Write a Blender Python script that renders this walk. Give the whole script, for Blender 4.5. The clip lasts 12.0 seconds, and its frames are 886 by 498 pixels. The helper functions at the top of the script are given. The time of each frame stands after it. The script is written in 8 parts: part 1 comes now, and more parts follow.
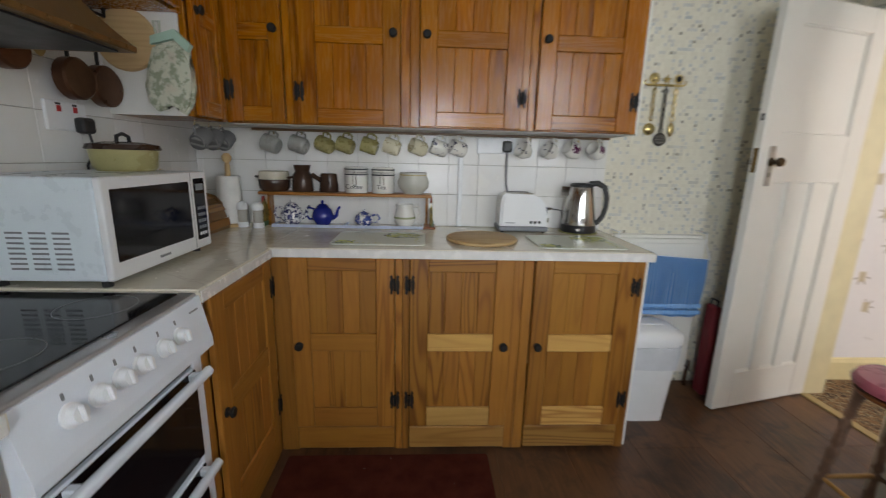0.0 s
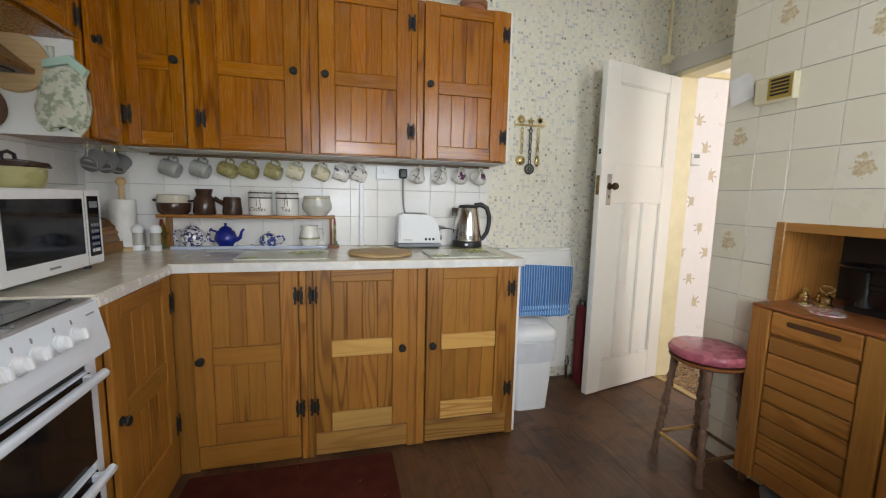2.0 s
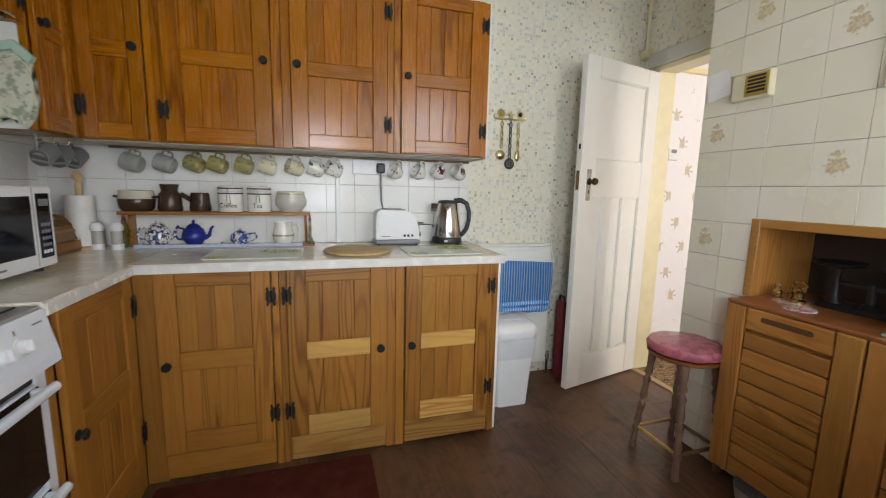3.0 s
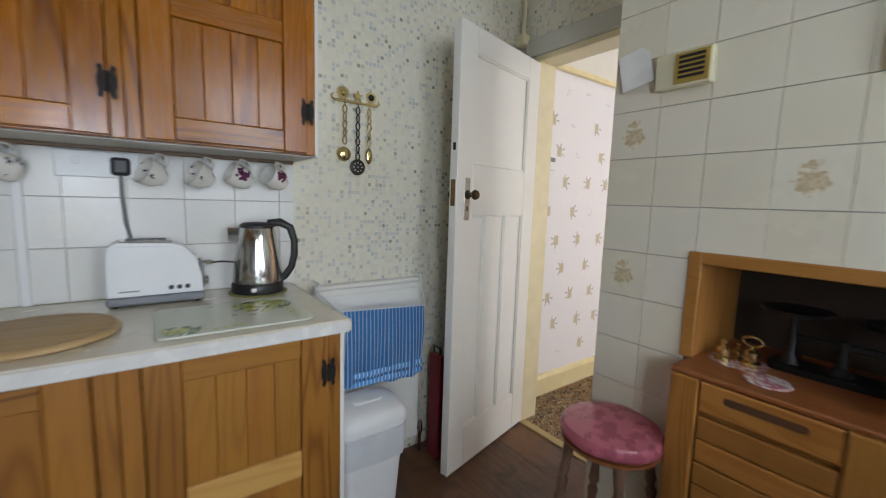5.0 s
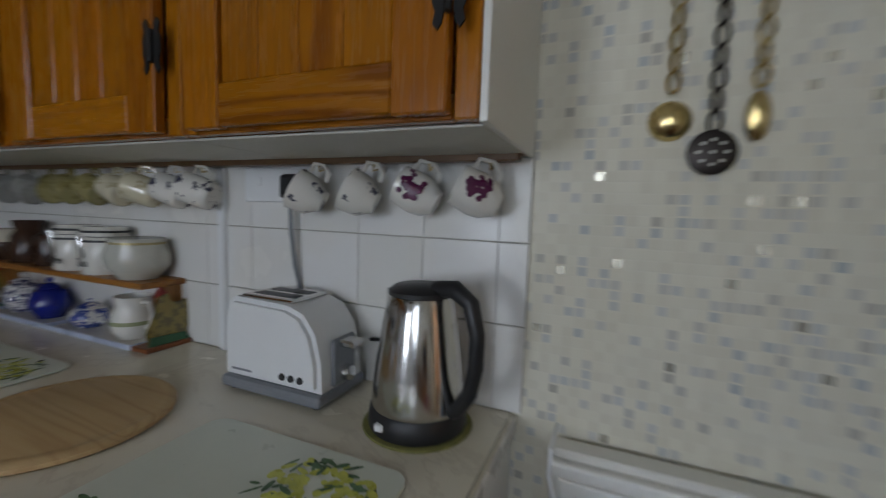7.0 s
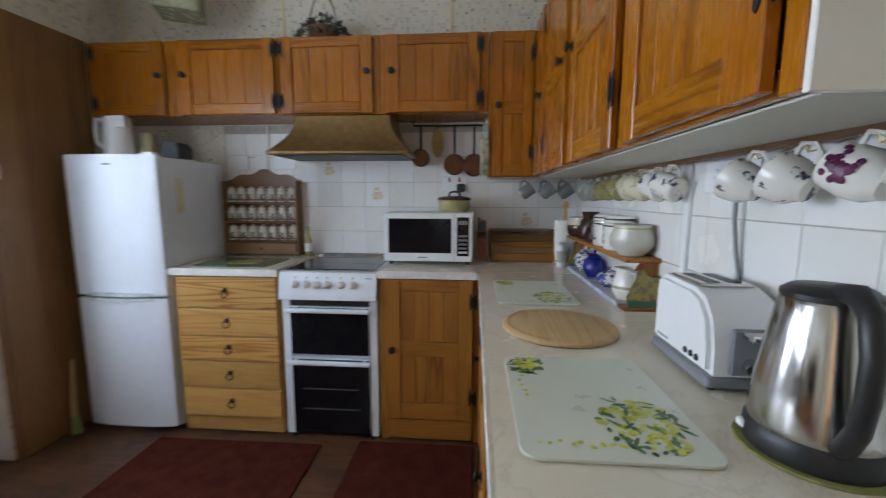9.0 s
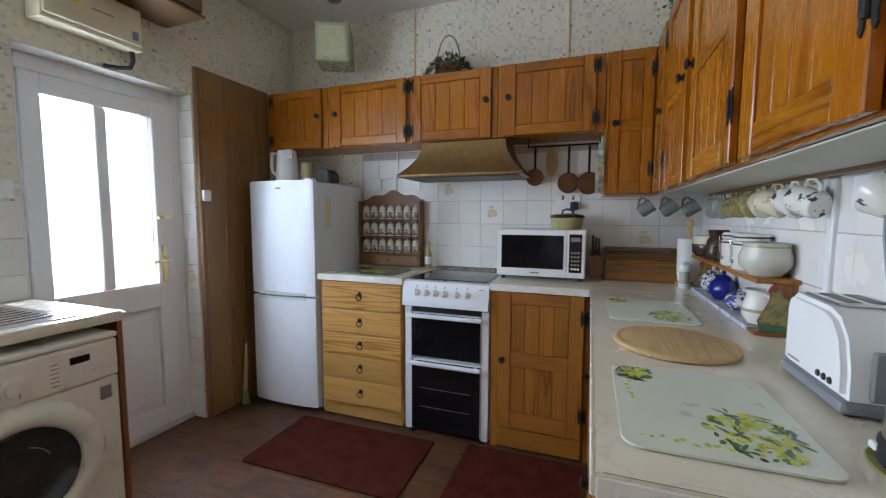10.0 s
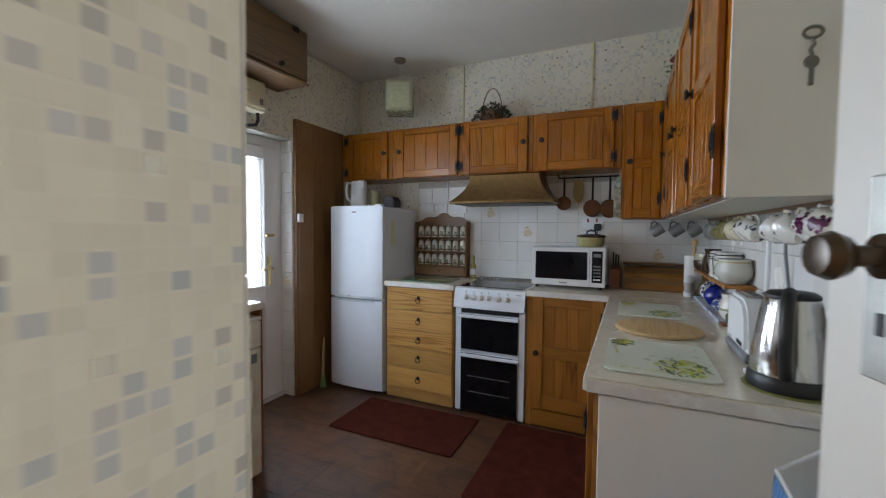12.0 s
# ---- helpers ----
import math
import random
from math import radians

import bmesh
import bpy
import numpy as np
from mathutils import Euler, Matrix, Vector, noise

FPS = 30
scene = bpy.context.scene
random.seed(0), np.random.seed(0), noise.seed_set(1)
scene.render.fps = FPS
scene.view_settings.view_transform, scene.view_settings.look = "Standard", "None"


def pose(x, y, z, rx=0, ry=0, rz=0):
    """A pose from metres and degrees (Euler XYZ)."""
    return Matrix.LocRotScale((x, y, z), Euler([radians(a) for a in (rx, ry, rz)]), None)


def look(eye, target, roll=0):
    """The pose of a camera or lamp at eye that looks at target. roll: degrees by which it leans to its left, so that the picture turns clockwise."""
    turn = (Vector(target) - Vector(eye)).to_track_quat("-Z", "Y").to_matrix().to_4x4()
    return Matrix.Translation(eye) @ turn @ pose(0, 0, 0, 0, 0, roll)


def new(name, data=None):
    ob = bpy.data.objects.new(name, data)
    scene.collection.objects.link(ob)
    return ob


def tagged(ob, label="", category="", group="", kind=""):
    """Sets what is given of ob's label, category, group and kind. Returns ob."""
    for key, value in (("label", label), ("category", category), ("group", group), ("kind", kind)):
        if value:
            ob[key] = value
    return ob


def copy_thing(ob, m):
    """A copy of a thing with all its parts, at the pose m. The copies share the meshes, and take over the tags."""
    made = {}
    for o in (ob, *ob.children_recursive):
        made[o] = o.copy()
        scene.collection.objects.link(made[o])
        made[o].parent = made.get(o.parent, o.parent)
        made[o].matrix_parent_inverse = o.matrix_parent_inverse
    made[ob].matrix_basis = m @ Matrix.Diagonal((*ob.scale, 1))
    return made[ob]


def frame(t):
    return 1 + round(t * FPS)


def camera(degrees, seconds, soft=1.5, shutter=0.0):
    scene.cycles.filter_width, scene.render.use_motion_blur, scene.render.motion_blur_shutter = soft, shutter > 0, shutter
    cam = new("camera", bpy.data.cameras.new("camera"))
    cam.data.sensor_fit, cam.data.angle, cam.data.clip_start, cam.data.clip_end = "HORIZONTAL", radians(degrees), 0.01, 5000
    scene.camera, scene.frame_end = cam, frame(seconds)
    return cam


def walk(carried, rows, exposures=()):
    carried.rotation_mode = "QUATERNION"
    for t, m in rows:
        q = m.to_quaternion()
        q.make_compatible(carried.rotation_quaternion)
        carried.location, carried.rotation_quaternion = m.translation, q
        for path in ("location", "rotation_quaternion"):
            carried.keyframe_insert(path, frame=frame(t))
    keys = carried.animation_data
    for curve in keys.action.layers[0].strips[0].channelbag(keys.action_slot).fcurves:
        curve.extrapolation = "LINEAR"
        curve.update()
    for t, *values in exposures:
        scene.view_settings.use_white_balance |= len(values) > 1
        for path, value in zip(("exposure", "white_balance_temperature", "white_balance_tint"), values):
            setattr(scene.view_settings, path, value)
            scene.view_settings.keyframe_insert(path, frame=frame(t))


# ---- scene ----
cam = camera(95.2, 12.0, soft=1.1, shutter=0.5)
EXPOSURES = [(0.0, -0.27, 6800, 10), (1.0, 0.05, 6900, 10), (2.7, 0.1, 6900, 10), (4.5, -0.14, 6550, 10), (5.0, -0.32, 6400, 9), (5.5, -0.44, 6200, 7), (7.0, -1.0, 6250, 11), (7.5, -0.7, 6250, 11), (7.7, -0.58, 6200, 11), (9.5, 0.3, 6000, 10), (10.5, 0.34, 6000, 10), (11.5, 0.22, 6000, 10), (12.0, -0.09, 6100, 10)]
PATH = [
    (0, (0.336, 0.27, 1.251), (0.434, 2.22, 0.815), 1.5),
    (0.5, (0.353, 0.102, 1.203), (0.647, 2.049, 0.854), 1.3),
    (1, (0.363, 0.033, 1.198), (0.716, 1.982, 0.924), 1.3),
    (1.5, (0.383, 0.019, 1.189), (0.819, 1.956, 0.95), 1.3),
    (2, (0.4, 0.028, 1.184), (0.893, 1.95, 0.935), 1.3),
    (2.5, (0.42, 0.032, 1.174), (0.95, 1.942, 0.903), 1.5),
    (2.7, (0.421, 0.038, 1.184), (0.966, 1.942, 0.902), 1.4),
    (4.3, (0.53, 0.402, 1.228), (1.528, 2.119, 0.992), 1.9),
    (4.5, (0.581, 0.473, 1.227), (1.675, 2.13, 0.982), 2.0),
    (5, (0.811, 0.749, 1.243), (1.986, 2.35, 1.009), 1.8),
    (5.5, (0.975, 1.011, 1.25), (2.149, 2.616, 1.037), 1.8),
    (6, (1.147, 1.253, 1.273), (2.217, 2.928, 1.057), 1.8),
    (6.5, (1.321, 1.406, 1.286), (1.635, 3.372, 1.096), 1.6),
    (7, (1.411, 1.654, 1.272), (0.647, 3.493, 1.093), 2.0),
    (7.5, (1.435, 1.824, 1.29), (0.075, 3.274, 1.072), 1.4),
    (7.7, (1.448, 1.859, 1.283), (-0.152, 3.042, 1.08), 0.8),
    (9.3, (1.774, 1.763, 1.271), (-0.175, 1.396, 1.018), 0.1),
    (9.5, (1.806, 1.763, 1.272), (-0.116, 1.261, 1.038), 0.1),
    (10, (1.844, 1.785, 1.262), (-0.029, 1.102, 1.098), 0.2),
    (10.5, (1.883, 1.785, 1.268), (0.047, 1.006, 1.121), 0.4),
    (11, (1.979, 1.803, 1.277), (0.179, 0.936, 1.175), 0.4),
    (11.5, (2.197, 1.859, 1.273), (0.395, 0.994, 1.23), 0.7),
    (12, (2.39, 1.897, 1.293), (0.575, 1.063, 1.201), 0.5),
]
walk(cam, [(t, look(eye, target, roll)) for t, eye, target, roll in PATH], EXPOSURES)

# ---- light ----
world = bpy.data.worlds.new("sky")
scene.world = world
world.use_nodes = True
wn = world.node_tree
sky = wn.nodes.new("ShaderNodeTexSky")
sky.sky_type = "NISHITA"
sky.sun_disc = False
sky.sun_elevation, sky.sun_rotation = radians(42), radians(20)
wn.nodes["Background"].inputs["Strength"].default_value = 0.15
wn.links.new(sky.outputs[0], wn.nodes["Background"].inputs["Color"])

sun = new("sun", bpy.data.lights.new("sun", "SUN"))
sun.data.energy, sun.data.angle, sun.data.color = 2.5, radians(0.5), (1.0, 0.95, 0.88)
sun.matrix_world = look((2, 6, 6), (0, 0, 0))


def area_lamp(name, eye, target, width, height, watts, colour):
    lamp = new(name, bpy.data.lights.new(name, "AREA"))
    lamp.data.shape, lamp.data.size, lamp.data.size_y = "RECTANGLE", width, height
    lamp.data.energy, lamp.data.color = watts, colour
    lamp.matrix_world = look(eye, target)
    return lamp


# sky light in the kitchen window and the glazed back door
area_lamp("window_daylight", (1.60, -0.64, 1.60), (0.65, 0.44, 1.36), 0.70, 1.14, 24, (0.795, 0.88, 1.0))
area_lamp("back_door_daylight", (0.47, -0.68, 1.35), (1.40, 0.70, 1.25), 0.46, 0.92, 38, (0.795, 0.88, 1.0))
# unseen lamp added at the hall's south end to brighten its papered wall
area_lamp("hall_fill", (3.9, -0.44, 1.5), (3.3, 2.4, 1.3), 0.9, 1.6, 76, (0.92, 0.94, 1.0))
# added lamp that lifts the peach room; no window is built there
area_lamp("far_room_fill", (3.7, 3.55, 1.6), (4.8, 2.7, 1.0), 0.9, 1.0, 22, (1.0, 0.95, 0.88))


# ---- materials ----
class Net:
    """A small node builder."""
    def __init__(self, name, rough=0.5, metal=0.0, coat=0.0):
        self.m = bpy.data.materials.new(name)
        self.m.use_nodes = True
        self.t = self.m.node_tree
        self.b = self.t.nodes["Principled BSDF"]
        self.b.inputs["Roughness"].default_value = rough
        self.b.inputs["Metallic"].default_value = metal
        self.b.inputs["Coat Weight"].default_value = coat
        self.b.inputs["Coat Roughness"].default_value = 0.12

    def put(self, socket, v):
        if isinstance(v, bpy.types.NodeSocket):
            self.t.links.new(v, socket)
        elif isinstance(v, tuple) and len(v) == 3 and socket.type == "RGBA":
            socket.default_value = (*v, 1)
        else:
            socket.default_value = v

    def node(self, kind, out=0, **kw):
        n = self.t.nodes.new(kind)
        for k, v in kw.items():
            if k[0] == "i" and k[1:].isdigit():
                self.put(n.inputs[int(k[1:])], v)
            elif k == "op":
                n.operation = v
            elif k == "clamp":
                n.use_clamp = v
            elif k in n.inputs:
                self.put(n.inputs[k], v)
        return n.outputs[out]

    def math(self, op, a, b=0.0, clamp=False):
        return self.node("ShaderNodeMath", op=op, clamp=clamp, i0=a, i1=b)

    def vmath(self, op, a, b=(0, 0, 0)):
        return self.node("ShaderNodeVectorMath", op=op, i0=a, i1=b)

    def obj(self):
        return self.node("ShaderNodeTexCoord", out=3)

    def pos(self):
        return self.node("ShaderNodeNewGeometry", out=0)

    def rand(self):
        n = self.t.nodes.new("ShaderNodeObjectInfo")
        return n.outputs["Random"]

    def noise(self, vec, scale, detail=3.0, rough=0.55, dist=0.0):
        return self.node("ShaderNodeTexNoise", Vector=vec, Scale=scale, Detail=detail, Roughness=rough, Distortion=dist)

    def mix(self, f, a, b):
        n = self.t.nodes.new("ShaderNodeMix")
        n.data_type = "RGBA"
        self.put(n.inputs[0], f)
        self.put(n.inputs[6], a)
        self.put(n.inputs[7], b)
        return n.outputs[2]

    def ramp(self, f, lo, hi, a=0.0, b=1.0):
        n = self.t.nodes.new("ShaderNodeMapRange")
        self.put(n.inputs[0], f)
        for i, v in enumerate((lo, hi, a, b)):
            n.inputs[1 + i].default_value = v
        return n.outputs[0]

    def colour(self, c):
        self.put(self.b.inputs["Base Color"], c)

    def rough(self, r):
        self.put(self.b.inputs["Roughness"], r)

    def bump(self, h, strength=0.2, dist=0.002):
        n = self.t.nodes.new("ShaderNodeBump")
        n.inputs["Strength"].default_value = strength
        n.inputs["Distance"].default_value = dist
        self.t.links.new(h, n.inputs["Height"])
        self.t.links.new(n.outputs[0], self.b.inputs["Normal"])


def plain(name, c, rough=0.5, metal=0.0, coat=0.0, vary=0.12, scale=14.0, bump=0.05):
    """One colour with faint blotches, grain and relief."""
    n = Net(name, rough, metal, coat)
    p = n.pos()
    f = n.noise(p, scale, 4)
    g = n.noise(p, scale * 18, 2)
    k = n.math("ADD", n.math("MULTIPLY", f, 0.7), n.math("MULTIPLY", g, 0.3))
    dark = tuple(v * (1 - vary) for v in c)
    light = tuple(min(1, v * (1 + vary * 0.6)) for v in c)
    n.colour(n.mix(n.ramp(k, 0.3, 0.7), dark, light))
    n.rough(n.ramp(f, 0.3, 0.7, max(0.03, rough - 0.07), min(1, rough + 0.07)))
    if bump:
        n.bump(g, bump)
    return n.m


def wood(name, dark, light, axis, rough=0.32, coat=0.3, ring=1.0):
    """Knotty softwood with growth rings along one axis; each board differs."""
    n = Net(name, rough, 0, coat)
    r = n.rand()
    off = n.node("ShaderNodeCombineXYZ", i0=n.math("MULTIPLY", r, 31.0), i1=n.math("MULTIPLY", r, 17.0), i2=n.math("MULTIPLY", r, 23.0))
    v = n.vmath("ADD", n.pos(), off)
    across, along = (1, 1, 1), 0.07
    sc = [1.0, 1.0, 1.0]
    sc["xyz".index(axis)] = along
    s = n.vmath("MULTIPLY", v, tuple(sc))
    base = n.noise(s, 9.0, 2, 0.4, 0.3)
    rings = n.math("MULTIPLY", n.math("ADD", n.math("SINE", n.math("MULTIPLY", base, 84.0)), 1.0), 0.5)
    rings = n.math("POWER", rings, 2.8)
    fib = n.noise(s, 130.0, 3, 0.6)
    blot = n.noise(v, 3.5, 3)
    # only some boards are cut so that the rings stand out
    bold = n.ramp(n.math("FRACT", n.math("MULTIPLY", r, 3.7)), 0.45, 0.8, 0.14 * ring, 0.62 * ring)
    k = n.math("ADD", n.math("MULTIPLY", rings, bold), n.math("MULTIPLY", fib, 0.24))
    k = n.math("ADD", k, n.math("MULTIPLY", blot, 0.50), clamp=True)
    c = n.mix(k, light, dark)
    hsv = n.t.nodes.new("ShaderNodeHueSaturation")
    n.put(hsv.inputs["Value"], n.ramp(r, 0, 1, 0.85, 1.13))
    n.put(hsv.inputs["Hue"], n.ramp(n.math("FRACT", n.math("MULTIPLY", r, 7.3)), 0, 1, 0.497, 0.503))
    n.put(hsv.inputs["Color"], c)
    n.colour(hsv.outputs[0])
    n.rough(n.ramp(fib, 0.3, 0.7, rough - 0.06, rough + 0.1))
    n.bump(n.math("ADD", fib, n.math("MULTIPLY", blot, 1.5)), 0.12, 0.0015)
    return n.m


OR_D, OR_L = (0.19, 0.051, 0.0013), (0.44, 0.157, 0.0035)
PI_D, PI_L = (0.165, 0.056, 0.007), (0.42, 0.185, 0.030)
DR_D, DR_L = (0.36, 0.160, 0.035), (0.66, 0.41, 0.125)
UP = {a: wood("varnished_pine_" + a, OR_D, OR_L, a, 0.24, 0.10) for a in "xyz"}
LO = {a: wood("honey_pine_" + a, PI_D, PI_L, a, 0.40, 0.12) for a in "xyz"}
MID = {a: wood("mid_pine_" + a, (0.22, 0.09, 0.017), (0.46, 0.25, 0.062), a, 0.42, 0.1) for a in "xyz"}
LT = {a: wood("pale_pine_" + a, DR_D, DR_L, a, 0.36, 0.2, 1.25) for a in "xyz"}
TEAK = {a: wood("teak_" + a, (0.24, 0.088, 0.017), (0.52, 0.245, 0.058), a, 0.34, 0.2, 0.7) for a in "xyz"}
DARKWOOD = {a: wood("dark_wood_" + a, (0.080, 0.040, 0.013), (0.175, 0.093, 0.034), a, 0.45, 0.15, 0.7) for a in "xyz"}
BROWNWOOD = {a: wood("mid_brown_wood_" + a, (0.13, 0.060, 0.018), (0.28, 0.148, 0.050), a, 0.45, 0.15, 0.6) for a in "xyz"}
REDWOOD = {a: wood("red_brown_wood_" + a, (0.16, 0.048, 0.014), (0.30, 0.105, 0.03), a, 0.4, 0.2, 0.6) for a in "xyz"}
BEECH = {a: wood("beech_" + a, (0.37, 0.225, 0.092), (0.60, 0.43, 0.215), a, 0.55, 0.0, 0.5) for a in "xyz"}

WHITE = plain("white_gloss_paint", (0.80, 0.785, 0.725), 0.34, vary=0.025, scale=5, bump=0.015)
CREAM = plain("cream_gloss_paint", (0.74, 0.66, 0.42), 0.35, vary=0.08)
OFFWHITE = plain("off_white_paint", (0.59, 0.58, 0.51), 0.5, vary=0.1, scale=4)
CEIL = plain("ceiling_emulsion", (0.72, 0.695, 0.62), 0.85, vary=0.06, scale=3)
ENAMEL = plain("white_enamel", (0.76, 0.81, 0.87), 0.18, coat=0.3, vary=0.03)
PVC = plain("white_upvc", (0.82, 0.83, 0.84), 0.36, vary=0.015, scale=5, bump=0)
PLASTIC_W = plain("white_plastic", (0.78, 0.79, 0.79), 0.35, vary=0.03)
CREAMPLASTIC = plain("aged_cream_plastic", (0.68, 0.63, 0.44), 0.45, vary=0.08)
BLACK = plain("black_iron", (0.014, 0.013, 0.012), 0.62, vary=0.3, bump=0.2)
BLACK.node_tree.nodes["Principled BSDF"].inputs["Specular IOR Level"].default_value = 0.25
BLACKPL = plain("black_plastic", (0.016, 0.016, 0.017), 0.42, vary=0.1)
DARKGLASS = plain("dark_oven_glass", (0.008, 0.008, 0.010), 0.06, vary=0.1, bump=0)
DARKGLASS.node_tree.nodes["Principled BSDF"].inputs["Specular IOR Level"].default_value = 0.3
GREYPL = plain("grey_plastic", (0.20, 0.21, 0.22), 0.4, vary=0.08)
STEEL = plain("brushed_steel", (0.60, 0.59, 0.57), 0.17, 1.0, vary=0.08, bump=0.02)
SATIN = plain("satin_metal", (0.50, 0.50, 0.51), 0.32, 0.8, vary=0.06, bump=0.01)
CHROME = plain("chrome", (0.72, 0.72, 0.72), 0.1, 1.0, vary=0.05, bump=0)
BRASS = plain("polished_brass", (0.66, 0.52, 0.24), 0.24, 1.0, vary=0.18)
OLDBRASS = plain("aged_hammered_brass", (0.25, 0.155, 0.060), 0.38, 0.85, vary=0.3, scale=30, bump=0.25)
COPPER = plain("tarnished_copper", (0.13, 0.062, 0.034), 0.34, 0.8, vary=0.35, scale=20, bump=0.1)
GROUT = plain("grey_grout", (0.50, 0.475, 0.42), 0.9, vary=0.25, scale=30)
SKIRT = plain("yellow_cream_gloss", (0.74, 0.64, 0.36), 0.35, vary=0.08)


def tile_material(name, decor, old=False):
    n = Net(name, 0.2, 0, 0.0)
    n.b.inputs["Specular IOR Level"].default_value = 0.35
    r = n.rand()
    p = n.obj()
    dirt = n.noise(n.pos(), 5.0, 4)
    # old only picks a creamier base colour, for the east wall
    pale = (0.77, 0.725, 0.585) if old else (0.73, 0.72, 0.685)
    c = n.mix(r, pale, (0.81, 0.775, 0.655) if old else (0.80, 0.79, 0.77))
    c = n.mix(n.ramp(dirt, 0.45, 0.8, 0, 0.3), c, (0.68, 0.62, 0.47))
    if decor:
        sep = n.t.nodes.new("ShaderNodeSeparateXYZ")
        n.t.links.new(p, sep.inputs[0])
        u, w = sep.outputs[0], sep.outputs[2]
        d = n.math("SQRT", n.math("ADD", n.math("POWER", n.math("MULTIPLY", u, 1.0), 2.0), n.math("POWER", n.math("ADD", n.math("MULTIPLY", w, 1.25), 0.012), 2.0)))
        wob = n.noise(p, 55.0, 3, 0.6)
        d = n.math("ADD", d, n.math("MULTIPLY", n.math("SUBTRACT", wob, 0.5), 0.075))
        top = n.math("SQRT", n.math("ADD", n.math("POWER", n.math("MULTIPLY", u, 0.8), 2.0), n.math("POWER", n.math("SUBTRACT", n.math("MULTIPLY", w, 1.7), 0.06), 2.0)))
        top = n.math("ADD", top, n.math("MULTIPLY", n.math("SUBTRACT", wob, 0.5), 0.05))
        m = n.math("MAXIMUM", n.ramp(d, 0.030, 0.038, 0.75, 0), n.ramp(top, 0.012, 0.018, 0.7, 0))
        c2 = n.mix(n.ramp(n.noise(p, 120.0, 2), 0.4, 0.6), (0.50, 0.36, 0.16), (0.66, 0.55, 0.33))
        c = n.mix(m, c, c2)
    n.colour(c)
    n.rough(n.ramp(dirt, 0.3, 0.75, 0.16, 0.32))
    n.bump(n.noise(n.pos(), 9.0, 2), 0.08, 0.004)
    return n.m


TILE = tile_material("glazed_tile", False)
TILE_DECOR = tile_material("glazed_flower_tile", True)
TILE_CREAM = tile_material("cream_glazed_tile", False, True)
TILE_CREAM_DECOR = tile_material("cream_flower_tile", True, True)


def wallpaper():
    """Small printed mosaic squares, some grey, blue or foil."""
    n = Net("mosaic_wallpaper", 0.6)
    sep = n.t.nodes.new("ShaderNodeSeparateXYZ")
    n.t.links.new(n.pos(), sep.inputs[0])
    size = 0.018
    u = n.math("DIVIDE", n.math("ADD", sep.outputs[0], sep.outputs[1]), size)
    v = n.math("DIVIDE", sep.outputs[2], size)
    cell = n.node("ShaderNodeCombineXYZ", i0=n.math("FLOOR", u), i1=n.math("FLOOR", v))
    wn1 = n.t.nodes.new("ShaderNodeTexWhiteNoise")
    wn1.noise_dimensions = "2D"
    n.t.links.new(cell, wn1.inputs["Vector"])
    k = wn1.outputs["Value"]
    sp = n.t.nodes.new("ShaderNodeSeparateXYZ")
    n.t.links.new(wn1.outputs["Color"], sp.inputs[0])
    k2, k3 = sp.outputs[1], sp.outputs[2]
    fu, fv = n.math("FRACT", u), n.math("FRACT", v)
    e = n.math("MINIMUM", n.math("MINIMUM", fu, n.math("SUBTRACT", 1.0, fu)), n.math("MINIMUM", fv, n.math("SUBTRACT", 1.0, fv)))
    inside = n.ramp(e, 0.05, 0.12)
    pale = n.mix(k2, (0.69, 0.65, 0.53), (0.76, 0.725, 0.60))
    ink = n.mix(n.math("GREATER_THAN", k2, 0.55), (0.36, 0.33, 0.26), (0.31, 0.37, 0.40))
    ink = n.mix(n.ramp(n.math("POWER", k3, 0.4), 0, 1, 0.25, 0.92), ink, (0.62, 0.61, 0.565))
    some = n.math("GREATER_THAN", k, 0.78)
    c = n.mix(n.math("MULTIPLY", some, inside), pale, ink)
    c = n.mix(n.ramp(inside, 0, 1, 0.25, 0), c, (0.76, 0.73, 0.63))
    age = n.noise(n.pos(), 2.2, 4)
    c = n.mix(n.ramp(age, 0.45, 0.8, 0, 0.25), c, (0.60, 0.52, 0.32))
    n.colour(c)
    foil = n.math("MULTIPLY", n.math("LESS_THAN", k, 0.018), inside)
    n.put(n.b.inputs["Metallic"], n.math("MULTIPLY", foil, 0.55))
    n.rough(n.math("SUBTRACT", 0.58, n.math("MULTIPLY", foil, 0.36)))
    n.bump(n.math("MULTIPLY", inside, n.math("ADD", k3, 0.5)), 0.12, 0.001)
    return n.m


PAPER = wallpaper()


